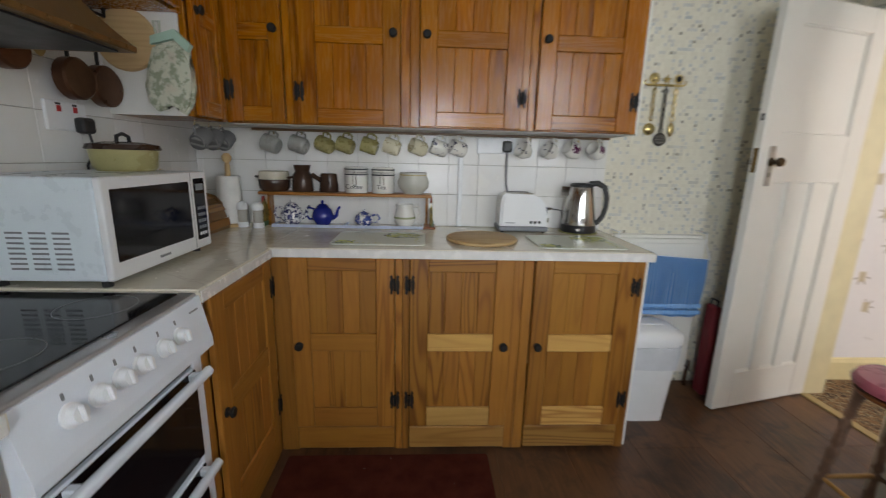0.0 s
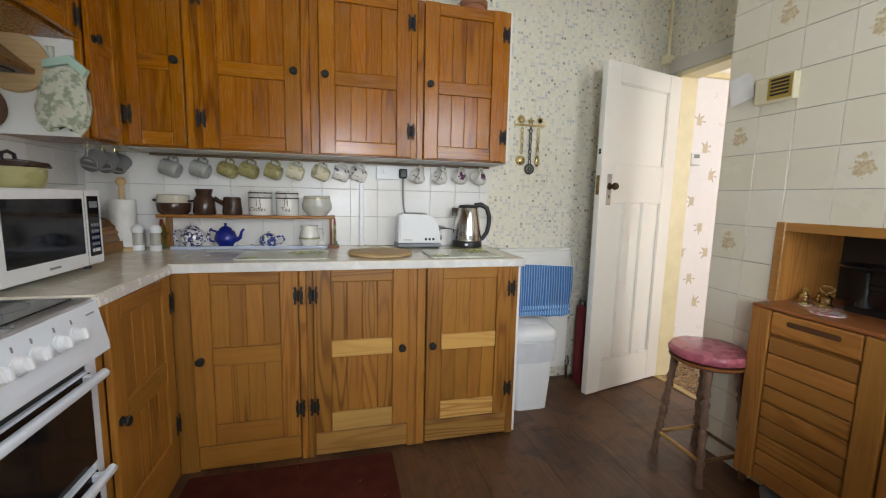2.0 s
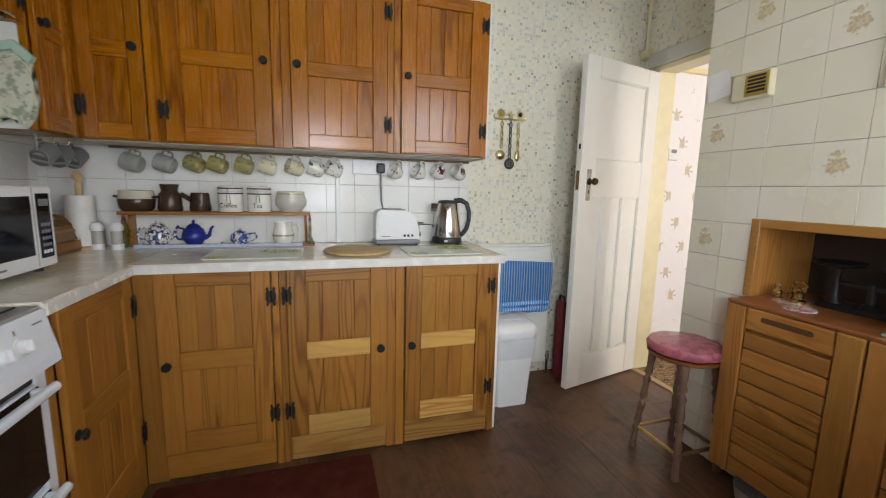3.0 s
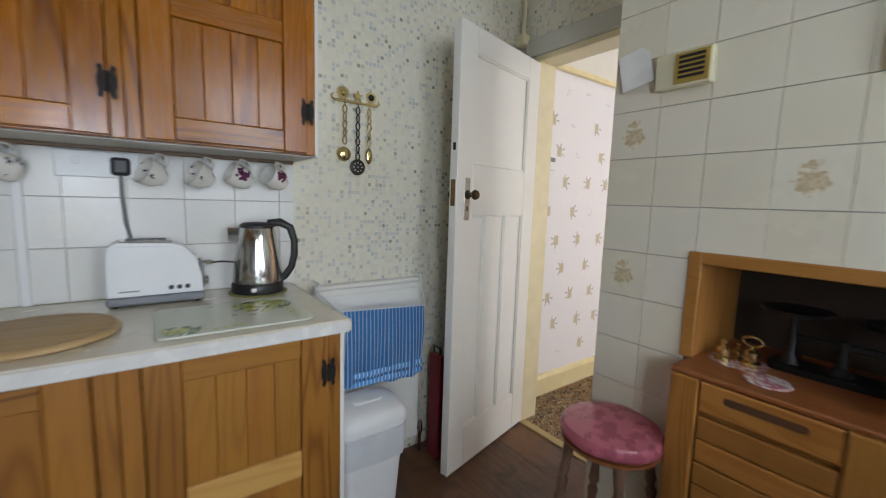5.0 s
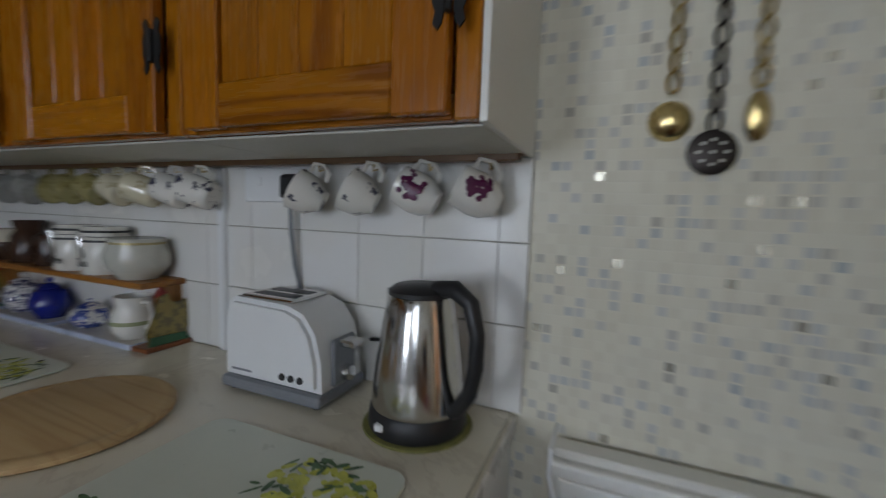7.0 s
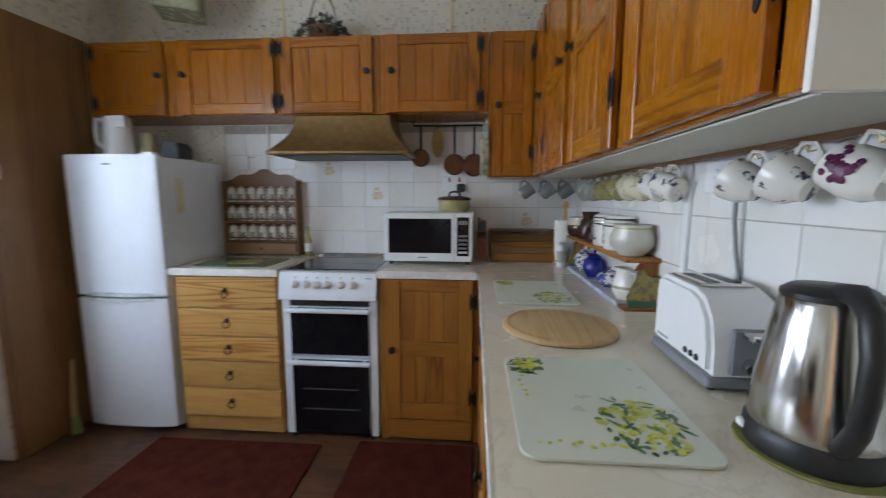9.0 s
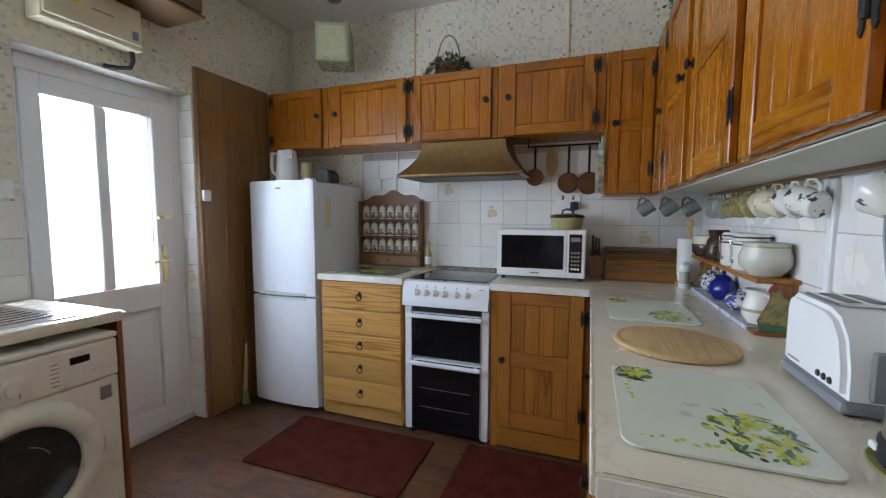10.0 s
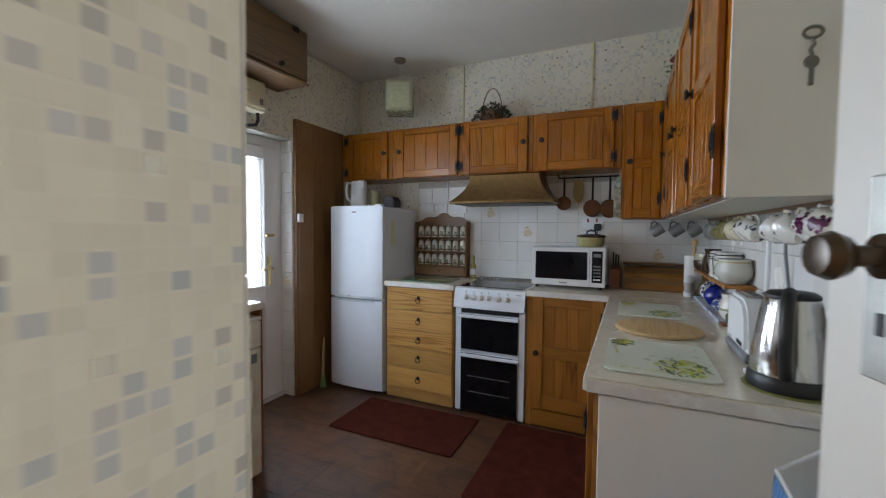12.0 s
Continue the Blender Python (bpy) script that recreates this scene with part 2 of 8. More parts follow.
def hall_paper():
    """White paper with beige tabs and brown leaf sprigs in staggered rows."""
    n = Net("leaf_sprig_wallpaper", 0.65)
    p = n.pos()
    sep = n.t.nodes.new("ShaderNodeSeparateXYZ")
    n.t.links.new(p, sep.inputs[0])
    u = n.math("DIVIDE", n.math("ADD", sep.outputs[0], sep.outputs[1]), 0.225)
    v = n.math("DIVIDE", sep.outputs[2], 0.185)
    row = n.math("FLOOR", v)
    u = n.math("ADD", u, n.math("MULTIPLY", row, 0.37))
    cell = n.node("ShaderNodeCombineXYZ", i0=n.math("FLOOR", u), i1=row)
    rnd = n.t.nodes.new("ShaderNodeTexWhiteNoise")
    rnd.noise_dimensions = "2D"
    n.t.links.new(cell, rnd.inputs["Vector"])
    k = rnd.outputs["Value"]
    a = n.math("MULTIPLY", n.math("SUBTRACT", n.math("FRACT", u), n.math("ADD", 0.4, n.math("MULTIPLY", k, 0.2))), 0.225)
    b = n.math("MULTIPLY", n.math("SUBTRACT", n.math("FRACT", v), 0.5), 0.185)
    wob = n.math("MULTIPLY", n.math("SUBTRACT", n.noise(p, 70.0, 2), 0.5), 0.012)
    full = n.math("GREATER_THAN", k, 0.35)
    tab = n.math("MAXIMUM", n.math("DIVIDE", n.math("ABSOLUTE", a), 0.022), n.math("DIVIDE", n.math("ABSOLUTE", b), 0.032))
    tab = n.math("MULTIPLY", n.ramp(n.math("ADD", tab, n.math("MULTIPLY", wob, 30.0)), 0.8, 1.1, 0.8, 0), full)
    rr = n.math("ADD", n.math("SQRT", n.math("ADD", n.math("POWER", n.math("ABSOLUTE", a), 2.0), n.math("POWER", n.math("ABSOLUTE", b), 2.0))), wob)
    th = n.math("ARCTAN2", b, a)
    petal = n.math("COSINE", n.math("ADD", n.math("MULTIPLY", th, 7.0), n.math("MULTIPLY", k, 40.0)))
    half = n.math("COSINE", n.math("ADD", th, n.math("MULTIPLY", k, 25.0)))
    leaf = n.math("MULTIPLY", n.ramp(petal, 0.55, 0.85), n.ramp(half, -0.1, 0.1))
    reach = n.math("ADD", 0.028, n.math("MULTIPLY", full, 0.024))
    leaf = n.math("MULTIPLY", leaf, n.ramp(n.math("SUBTRACT", rr, reach), -0.003, 0.002, 1, 0))
    leaf = n.math("MULTIPLY", leaf, n.ramp(n.math("SUBTRACT", rr, n.math("MULTIPLY", reach, 0.5)), -0.002, 0.003))
    c = n.mix(n.noise(p, 30.0, 3), (0.77, 0.755, 0.765), (0.82, 0.805, 0.81))
    c = n.mix(tab, c, (0.50, 0.42, 0.24))
    c = n.mix(n.math("MULTIPLY", leaf, 0.6), c, (0.20, 0.16, 0.11))
    n.colour(c)
    n.bump(n.noise(p, 300.0, 2), 0.1, 0.001)
    return n.m


HALLPAPER = hall_paper()


def marble_laminate():
    n = Net("cream_marble_laminate", 0.2, 0, 0.2)
    p = n.pos()
    a = n.noise(p, 4.5, 5, 0.6, 1.2)
    v = n.math("ABSOLUTE", n.math("SUBTRACT", a, 0.5))
    c = n.mix(n.ramp(n.noise(p, 2.5, 4), 0.3, 0.7), (0.68, 0.62, 0.48), (0.76, 0.72, 0.605))
    c = n.mix(n.ramp(v, 0.0, 0.03, 0.35, 0.0), c, (0.52, 0.46, 0.36))
    n.colour(c)
    n.rough(n.ramp(n.noise(p, 12.0, 3), 0.3, 0.7, 0.13, 0.28))
    n.bump(n.noise(p, 7.0, 2), 0.03, 0.003)
    return n.m


LAMINATE = marble_laminate()


def floor_material():
    n = Net("worn_wood_floor", 0.5, 0, 0.0)
    p = n.pos()
    r = n.rand()
    off = n.node("ShaderNodeCombineXYZ", i0=n.math("MULTIPLY", r, 13.0), i1=n.math("MULTIPLY", r, 29.0))
    s = n.vmath("MULTIPLY", n.vmath("ADD", p, off), (1.0, 0.09, 1.0))
    fib = n.noise(s, 45.0, 4, 0.6, 0.3)
    blot = n.noise(p, 3.0, 5, 0.6)
    c = n.mix(n.ramp(fib, 0.3, 0.7), (0.052, 0.022, 0.010), (0.145, 0.062, 0.026))
    c = n.mix(n.ramp(blot, 0.42, 0.68, 0, 0.7), c, (0.150, 0.074, 0.034))
    c = n.mix(n.ramp(n.noise(p, 7.0, 4, 0.65, 0.8), 0.48, 0.66, 0, 0.75), c, (0.030, 0.018, 0.013))
    hsv = n.t.nodes.new("ShaderNodeHueSaturation")
    n.put(hsv.inputs["Value"], n.ramp(r, 0, 1, 0.8, 1.2))
    n.put(hsv.inputs["Color"], c)
    n.colour(hsv.outputs[0])
    n.rough(n.ramp(blot, 0.3, 0.7, 0.30, 0.52))
    n.bump(fib, 0.2, 0.002)
    return n.m


FLOOR = floor_material()


def glass_material(name, tint=(1, 1, 1), rough=0.0):
    n = Net(name)
    t = n.t
    tr = t.nodes.new("ShaderNodeBsdfTransparent")
    tr.inputs[0].default_value = (*tint, 1)
    gl = t.nodes.new("ShaderNodeBsdfGlossy")
    gl.inputs["Roughness"].default_value = max(rough, 0.02)
    fr = t.nodes.new("ShaderNodeFresnel")
    mx = t.nodes.new("ShaderNodeMixShader")
    t.links.new(fr.outputs[0], mx.inputs[0])
    t.links.new(tr.outputs[0], mx.inputs[1])
    t.links.new(gl.outputs[0], mx.inputs[2])
    t.links.new(mx.outputs[0], t.nodes["Material Output"].inputs["Surface"])
    return n.m


GLASS = glass_material("clear_glass")


def glow(name, c, strength):
    n = Net(name)
    n.b.inputs["Emission Strength"].default_value = strength
    n.colour((0, 0, 0))
    n.put(n.b.inputs["Emission Color"], c)
    return n.m


# ---- builders ----
ORG = {}


def thing(name, base, label, category, group=""):
    e = new(name)
    e.location = base
    ORG[e] = Vector(base)
    return tagged(e, label, category, group)


def part(name, bm, material, parent, label="", smooth=False):
    """One mesh under a thing or a part; the mesh is given in world coordinates."""
    base = ORG[parent]
    bmesh.ops.recalc_face_normals(bm, faces=bm.faces)
    if smooth:
        for f in bm.faces:
            f.smooth = True
        for e in bm.edges:
            if len(e.link_faces) == 2 and e.calc_face_angle(0) > 0.7:
                e.smooth = False
    bm.transform(Matrix.Translation(-base))
    me = bpy.data.meshes.new(name)
    bm.to_mesh(me)
    bm.free()
    me.materials.append(material)
    ob = new(name, me)
    ob.parent = parent
    ORG[ob] = base
    if label:
        tagged(ob, label)
    return ob


def struct(name, bm, material, label, category):
    bmesh.ops.recalc_face_normals(bm, faces=bm.faces)
    me = bpy.data.meshes.new(name)
    bm.to_mesh(me)
    bm.free()
    me.materials.append(material)
    ob = new(name, me)
    ORG[ob] = Vector((0, 0, 0))
    return tagged(ob, label, category, kind="structure")


def box(x0, x1, y0, y1, z0, z1, bevel=0.0, seg=1, bm=None, m=None):
    b = bmesh.new()
    bmesh.ops.create_cube(b, size=1.0)
    b.transform(Matrix.Translation(((x0 + x1) / 2, (y0 + y1) / 2, (z0 + z1) / 2)) @ Matrix.Diagonal((abs(x1 - x0), abs(y1 - y0), abs(z1 - z0), 1)))
    if bevel:
        bmesh.ops.bevel(b, geom=b.edges[:], offset=bevel, segments=seg, affect="EDGES", profile=0.5)
    if m is not None:
        b.transform(m)
    return b if bm is None else joined(bm, b)


def joined(bm, other):
    me = bpy.data.meshes.new("t")
    other.to_mesh(me)
    other.free()
    bm.from_mesh(me)
    bpy.data.meshes.remove(me)
    return bm


def lathe(profile, seg=20, m=None, bm=None):
    """A turned body: (radius, height) pairs round the z axis."""
    b = bmesh.new()
    rings = []
    for r, z in profile:
        if r < 1e-5:
            rings.append([b.verts.new((0, 0, z))])
        else:
            rings.append([b.verts.new((r * math.cos(2 * math.pi * i / seg), r * math.sin(2 * math.pi * i / seg), z)) for i in range(seg)])
    for a, c in zip(rings, rings[1:]):
        for i in range(seg):
            j = (i + 1) % seg
            if len(a) == 1 and len(c) == 1:
                continue
            if len(a) == 1:
                b.faces.new((a[0], c[i], c[j]))
            elif len(c) == 1:
                b.faces.new((a[i], a[j], c[0]))
            else:
                b.faces.new((a[i], a[j], c[j], c[i]))
    if m is not None:
        b.transform(m)
    return b if bm is None else joined(bm, b)


def tube(points, r, seg=8, m=None, bm=None, closed=False):
    """A round bar along points; r is one radius or one for each point."""
    b = bmesh.new()
    pts = [Vector(p) for p in points]
    n = len(pts)
    rr = r if isinstance(r, (list, tuple)) else [r] * n
    rings = []
    up = None
    for i, p in enumerate(pts):
        if closed:
            d = (pts[(i + 1) % n] - pts[i - 1]).normalized()
        else:
            d = (pts[min(i + 1, n - 1)] - pts[max(i - 1, 0)]).normalized()
        if up is None:
            up = Vector((0, 0, 1)) if abs(d.z) < 0.9 else Vector((1, 0, 0))
        s = d.cross(up).normalized()
        up = s.cross(d).normalized()
        rings.append([b.verts.new(p + rr[i] * (s * math.cos(2 * math.pi * k / seg) + up * math.sin(2 * math.pi * k / seg))) for k in range(seg)])
    pairs = list(zip(rings, rings[1:])) + ([(rings[-1], rings[0])] if closed else [])
    for a, c in pairs:
        for k in range(seg):
            b.faces.new((a[k], a[(k + 1) % seg], c[(k + 1) % seg], c[k]))
    if not closed:
        b.faces.new(rings[0][::-1])
        b.faces.new(rings[-1])
    if m is not None:
        b.transform(m)
    return b if bm is None else joined(bm, b)


def prism(poly, h0, h1, m=None, bm=None, bevel=0.0):
    """A flat outline in x, y raised from h0 to h1."""
    b = bmesh.new()
    lo = [b.verts.new((x, y, h0)) for x, y in poly]
    hi = [b.verts.new((x, y, h1)) for x, y in poly]
    b.faces.new(lo[::-1])
    b.faces.new(hi)
    k = len(poly)
    for i in range(k):
        b.faces.new((lo[i], lo[(i + 1) % k], hi[(i + 1) % k], hi[i]))
    if bevel:
        bmesh.ops.bevel(b, geom=[e for e in b.edges if abs(e.verts[0].co.z - e.verts[1].co.z) < 1e-6], offset=bevel, segments=2, affect="EDGES")
    if m is not None:
        b.transform(m)
    return b if bm is None else joined(bm, b)


def rounded(w, h, r, k=5):
    """The outline of a rounded rectangle about the origin."""
    out = []
    for cx, cy, a0 in ((w / 2 - r, h / 2 - r, 0), (-w / 2 + r, h / 2 - r, 90), (-w / 2 + r, -h / 2 + r, 180), (w / 2 - r, -h / 2 + r, 270)):
        for i in range(k + 1):
            a = radians(a0 + 90 * i / k)
            out.append((cx + r * math.cos(a), cy + r * math.sin(a)))
    return out


def facing(side, at):
    """Turns (along the front to the right, out of the front, up) into the world."""
    rows = {"N": ((1, 0, 0, 0), (0, -1, 0, at), (0, 0, 1, 0)), "W": ((0, 1, 0, at), (1, 0, 0, 0), (0, 0, 1, 0)),
            "E": ((0, -1, 0, at), (-1, 0, 0, 0), (0, 0, 1, 0)), "S": ((-1, 0, 0, 0), (0, 1, 0, at), (0, 0, 1, 0))}[side]
    return Matrix((*rows, (0, 0, 0, 1)))


AXIS = {"N": "x", "S": "x", "W": "y", "E": "y"}
OUT = {s: facing(s, 0).to_3x3() @ Vector((0, 1, 0)) for s in "NSEW"}


def knob_mesh(p, out, r=0.017, length=0.025):
    """A turned knob that stands out from p."""
    m = Matrix.Translation(p) @ Vector((0, 0, 1)).rotation_difference(out).to_matrix().to_4x4()
    return lathe([(0, 0), (r * 0.9, 0), (r * 0.9, 0.003), (r * 0.45, 0.006), (r * 0.42, length * 0.45), (r * 0.8, length * 0.55), (r, length * 0.75), (r * 0.8, length * 0.95), (0, length)], 14, m)


def hinge_mesh(u, v, M, w0=0.0):
    """A black butterfly hinge: two shaped wings and a knuckle."""
    wing = [(0.006, 0.022), (0.008, 0.034), (0.013, 0.041), (0.019, 0.034), (0.016, 0.022), (0.020, 0.012), (0.020, -0.012), (0.016, -0.022), (0.019, -0.034), (0.013, -0.041), (0.008, -0.034), (0.006, -0.022)]
    b = bmesh.new()
    to = Matrix(((1, 0, 0, u), (0, 0, 1, 0), (0, 1, 0, v), (0, 0, 0, 1)))
    prism(wing, w0, w0 + 0.003, M @ to, b)
    prism([(-x, y) for x, y in wing][::-1], w0, w0 + 0.003, M @ to, b)
    tube([(u, w0 + 0.004, v - 0.024), (u, w0 + 0.004, v + 0.024)], 0.0048, 8, M, b)
    return b


def plank_door(parent, side, at, u0, u1, z0, z1, wd, knob, hinge, rails, boards=4, stile=0.068, light_rails=()):
    """A framed and boarded door: stiles, rails, upright boards, a knob and two hinges. knob and hinge: -1 the left edge, 1 the right. rails: (low, high) heights."""
    M = facing(side, at)
    ax = AXIS[side]
    door = part("door", box(u0 + 0.004, u1 - 0.004, 0.0, 0.008, z0 + 0.004, z1 - 0.004, m=M), wd["z"], parent)
    for a, c in ((u0, u0 + stile), (u1 - stile, u1)):
        part("stile", box(a, c, 0.001, 0.020, z0, z1, 0.0025, m=M), wd["z"], door)
    for i, (a, c) in enumerate(rails):
        part("rail", box(u0 + stile + 0.0006, u1 - stile - 0.0006, 0.001, 0.0192, a, c, 0.0025, m=M), (LT if i in light_rails else wd)[ax], door)
    w = (u1 - u0 - 2 * stile - 0.004) / boards
    for lo, hi in zip([r[1] for r in rails], [r[0] for r in rails[1:]]):
        for k in range(boards):
            a = u0 + stile + 0.002 + k * w
            part("board", box(a, a + w - 0.0004, 0.002, 0.0135, lo + 0.0006, hi - 0.0006, 0.0022, m=M), wd["z"], door)
    ku = u0 + 0.028 if knob[0] < 0 else u1 - 0.028
    part("knob", knob_mesh(M @ Vector((ku, 0.020, knob[1])), OUT[side]), BLACK, door, "black turned knob", True)
    hu = u0 - 0.001 if hinge < 0 else u1 + 0.001
    for v in (z0 + (z1 - z0) * 0.17, z1 - (z1 - z0) * 0.15):
        part("hinge", hinge_mesh(hu, v, M, 0.0195), BLACK, door, "black iron butterfly hinge")
    return door


# ---- structure ----
WX, NY, SY, BX, EX, BY, CZ = -0.80, 2.385, -0.43, 2.125, 2.50, 1.57, 2.67
FLOOR_SLAB = struct("floor", box(WX - 0.2, EX, SY - 0.25, NY + 0.12, -0.12, -0.012), plain("floor_joint", (0.02, 0.013, 0.01), 0.9), "dark worn wooden floor boards", "floor")
struct("hall_floor", box(EX, 5.2, -0.6, 3.8, -0.12, -0.004), plain("carpet_back", (0.10, 0.07, 0.05), 0.95), "brown patterned hall carpet base", "floor")
struct("ceiling", box(WX - 0.2, EX + 0.1, SY - 0.25, NY + 0.12, CZ, CZ + 0.15), CEIL, "plain white kitchen ceiling", "ceiling")
struct("ceiling_hall", box(EX + 0.1, 5.2, -0.6, 3.8, CZ, CZ + 0.15), CEIL, "plain white hall ceiling", "ceiling")
WALL_N = struct("wall_north", box(WX - 0.2, EX + 0.10, NY, NY + 0.12, -0.1, CZ), PAPER, "mosaic wallpapered wall above white tiles", "wall")
WALL_W = struct("wall_west", box(WX - 0.2, WX, SY - 0.25, NY, -0.1, CZ), PAPER, "mosaic wallpapered wall above white tiles", "wall")

# back wall with the glazed door (recessed) and the window
DX0, DX1, DZ = 0.065, 0.862, 1.965
VX0, VX1, VZ0, VZ1 = 1.105, 2.02, 0.99, 2.205
b = box(WX, DX0, SY - 0.25, SY, -0.1, CZ)
box(DX0, DX1, SY - 0.25, SY, DZ, CZ, bm=b)
box(DX1, VX0, SY - 0.25, SY, -0.1, CZ, bm=b)
box(VX0, VX1, SY - 0.25, SY, -0.1, VZ0, bm=b)
box(VX0, VX1, SY - 0.25, SY, VZ1, CZ, bm=b)
box(VX1, BX + 0.6, SY - 0.25, SY, -0.1, CZ, bm=b)
WALL_S = struct("wall_south", b, PAPER, "wallpapered back wall with a door and a window", "wall")

# chimney breast with its recess, and the wall with the hall doorway
AY0, AY1, AZ0, AZ1, AD = 0.30, 1.268, 0.78, 1.108, 0.33
b = box(BX, EX + 0.1, AY1, BY, -0.1, CZ)
box(BX, EX + 0.1, SY, AY0, -0.1, CZ, bm=b)
box(BX, EX + 0.1, AY0, AY1, AZ1, CZ, bm=b)
box(BX, EX + 0.1, AY0, AY1, -0.1, 0.08, bm=b)
box(BX + AD, EX + 0.1, AY0, AY1, 0.08, AZ1, bm=b)
WALL_E = struct("wall_east", b, PAPER, "chimney breast faced with white tiles", "wall")
HY0, HY1, HZ = 1.60, 2.235, 1.975
b = box(EX, EX + 0.1, HY1 + 0.02, NY, -0.1, CZ)
box(EX, EX + 0.1, BY, HY1 + 0.02, HZ + 0.02, CZ, bm=b)
struct("wall_doorway", b, PAPER, "wallpapered wall over the hall doorway", "wall")

# hall beyond the doorway
HN = 2.405
struct("hall_wall_north", box(EX + 0.1, 3.98, HN, HN + 0.1, -0.1, CZ), HALLPAPER, "white hall wall with beige leaf sprays", "wall")
PEACH = plain("peach_wallpaper", (0.66, 0.40, 0.24), 0.75, vary=0.15, scale=9)
struct("hall_wall_end", box(5.1, 5.2, -0.6, 3.8, -0.1, CZ), PEACH, "peach papered end wall", "wall")
struct("hall_wall_far", box(2.6, 5.1, 3.7, 3.8, -0.1, CZ), PEACH, "peach papered wall of the room beyond the hall", "wall")
struct("hall_wall_side", box(2.6, 2.7, HN + 0.1, 3.7, -0.1, CZ), PEACH, "peach papered side wall of the room beyond the hall", "wall")
struct("hall_wall_head", box(3.98, 5.1, HN, HN + 0.1, 2.12, CZ), CEIL, "white wall over the opening at the end of the hall", "wall")
struct("trim_hall_head", box(3.98, 5.1, HN - 0.03, HN + 0.1, 2.04, 2.1195, 0.006), SKIRT, "cream head of the opening in the hall", "trim")
struct("hall_wall_south", box(EX + 0.1, 5.1, -0.6, -0.5, -0.1, CZ), HALLPAPER, "white hall wall with beige leaf sprays", "wall")

# door lining, architraves, skirtings, mouldings
b = box(EX - 0.018, EX + 0.118, HY1, HY1 + 0.03, 0, HZ + 0.03, 0.003)
box(EX - 0.018, EX + 0.118, BY, HY1, HZ, HZ + 0.03, 0.003, bm=b)
box(EX - 0.022, EX - 0.0, HY1 + 0.03, HY1 + 0.085, 0, HZ + 0.005, 0.004, bm=b)
struct("trim_door_lining", b, CREAM, "cream painted door lining", "trim")
struct("trim_lintel", box(EX - 0.026, EX - 0.001, BY + 0.002, HY1 + 0.10, HZ + 0.032, HZ + 0.125, 0.006), OFFWHITE, "off-white architrave over the doorway", "trim")
b = prism([(0, 0), (0.022, 0), (0.022, 0.115), (0.012, 0.135), (0, 0.14)], EX + 0.12, 3.90, Matrix(((0, 0, 1, 0), (-1, 0, 0, HN), (0, 1, 0, 0), (0, 0, 0, 1))))
struct("baseboard_hall", b, SKIRT, "tall cream hall skirting board", "skirting")
struct("trim_picture_rail", box(EX + 0.12, 3.90, HN - 0.022, HN - 0.001, 2.045, 2.085, 0.008), SKIRT, "cream picture rail in the hall", "trim")
struct("trim_hall_frieze", box(EX + 0.12, 3.9, HN - 0.004, HN - 0.001, 2.086, CZ), CEIL, "white frieze above the picture rail", "trim")
struct("trim_hall_architrave", box(3.90, 3.98, HN - 0.03, HN + 0.1, 0, 2.12, 0.006), SKIRT, "cream architrave at the end of the hall wall", "trim")
struct("trim_threshold", box(EX - 0.02, EX + 0.03, BY + 0.01, HY1, -0.003, 0.008, 0.003), plain("bare_wood", (0.45, 0.33, 0.15), 0.6), "pale wooden threshold strip", "trim")
struct("trim_ceiling_south", box(WX, BX, SY + 0.001, SY + 0.022, CZ - 0.022, CZ - 0.001, 0.006), OFFWHITE, "thin ceiling moulding", "trim")

# sky and garden beyond the glass
struct("backdrop", box(-8, 10, -6.2, -6.0, -0.5, 9), glow("bright_overcast_sky", (0.95, 0.98, 1.0), 3.2), "overcast white sky beyond the garden", "sky")
struct("ground", box(-30, 30, -40, SY - 0.26, -0.4, -0.3), plain("paving", (0.30, 0.30, 0.28), 0.9), "grey garden paving", "ground")

# ---- tiles ----
PITCH = 0.1525


def tile_mesh(w, h, material, name):
    b = bmesh.new()
    bmesh.ops.create_cube(b, size=1.0)
    b.transform(Matrix.Diagonal((w - 0.0012, 0.006, h - 0.0026, 1)))
    bmesh.ops.bevel(b, geom=[e for e in b.edges if all(v.co.y > 0 for v in e.verts)], offset=0.0010, segments=1, affect="EDGES")
    me = bpy.data.meshes.new(name)
    b.to_mesh(me)
    b.free()
    me.materials.append(material)
    return me


TILE_CACHE = {}


def lay_tiles(wall, side, plane, us, vs, decor=()):
    """Tiles between the joint lines us and vs on a wall face. decor: (column, row) of the flowered ones."""
    turn = {"N": 180, "S": 0, "W": -90, "E": 90}[side]
    M = facing(side, plane)
    for i, (a, c) in enumerate(zip(us, us[1:])):
        for j, (lo, hi) in enumerate(zip(vs, vs[1:])):
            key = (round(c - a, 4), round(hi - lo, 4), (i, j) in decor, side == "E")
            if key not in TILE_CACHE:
                TILE_CACHE[key] = tile_mesh(c - a, hi - lo, ((TILE, TILE_DECOR), (TILE_CREAM, TILE_CREAM_DECOR))[key[3]][key[2]], "tile")
            ob = new("tile", TILE_CACHE[key])
            ob.parent = wall
            p = M @ Vector(((a + c) / 2, 0.0035, (lo + hi) / 2))
            ob.matrix_basis = pose(*p, random.uniform(-0.25, 0.25), 0, turn + random.uniform(-0.25, 0.25))


def grid(start, stop, pitch, snap):
    """Joint lines from start to stop with the lines on snap + n * pitch between."""
    out = [start]
    k = math.ceil((start - snap) / pitch + 0.12)
    while snap + k * pitch < stop - 0.02:
        out.append(snap + k * pitch)
        k += 1
    return out + [stop]


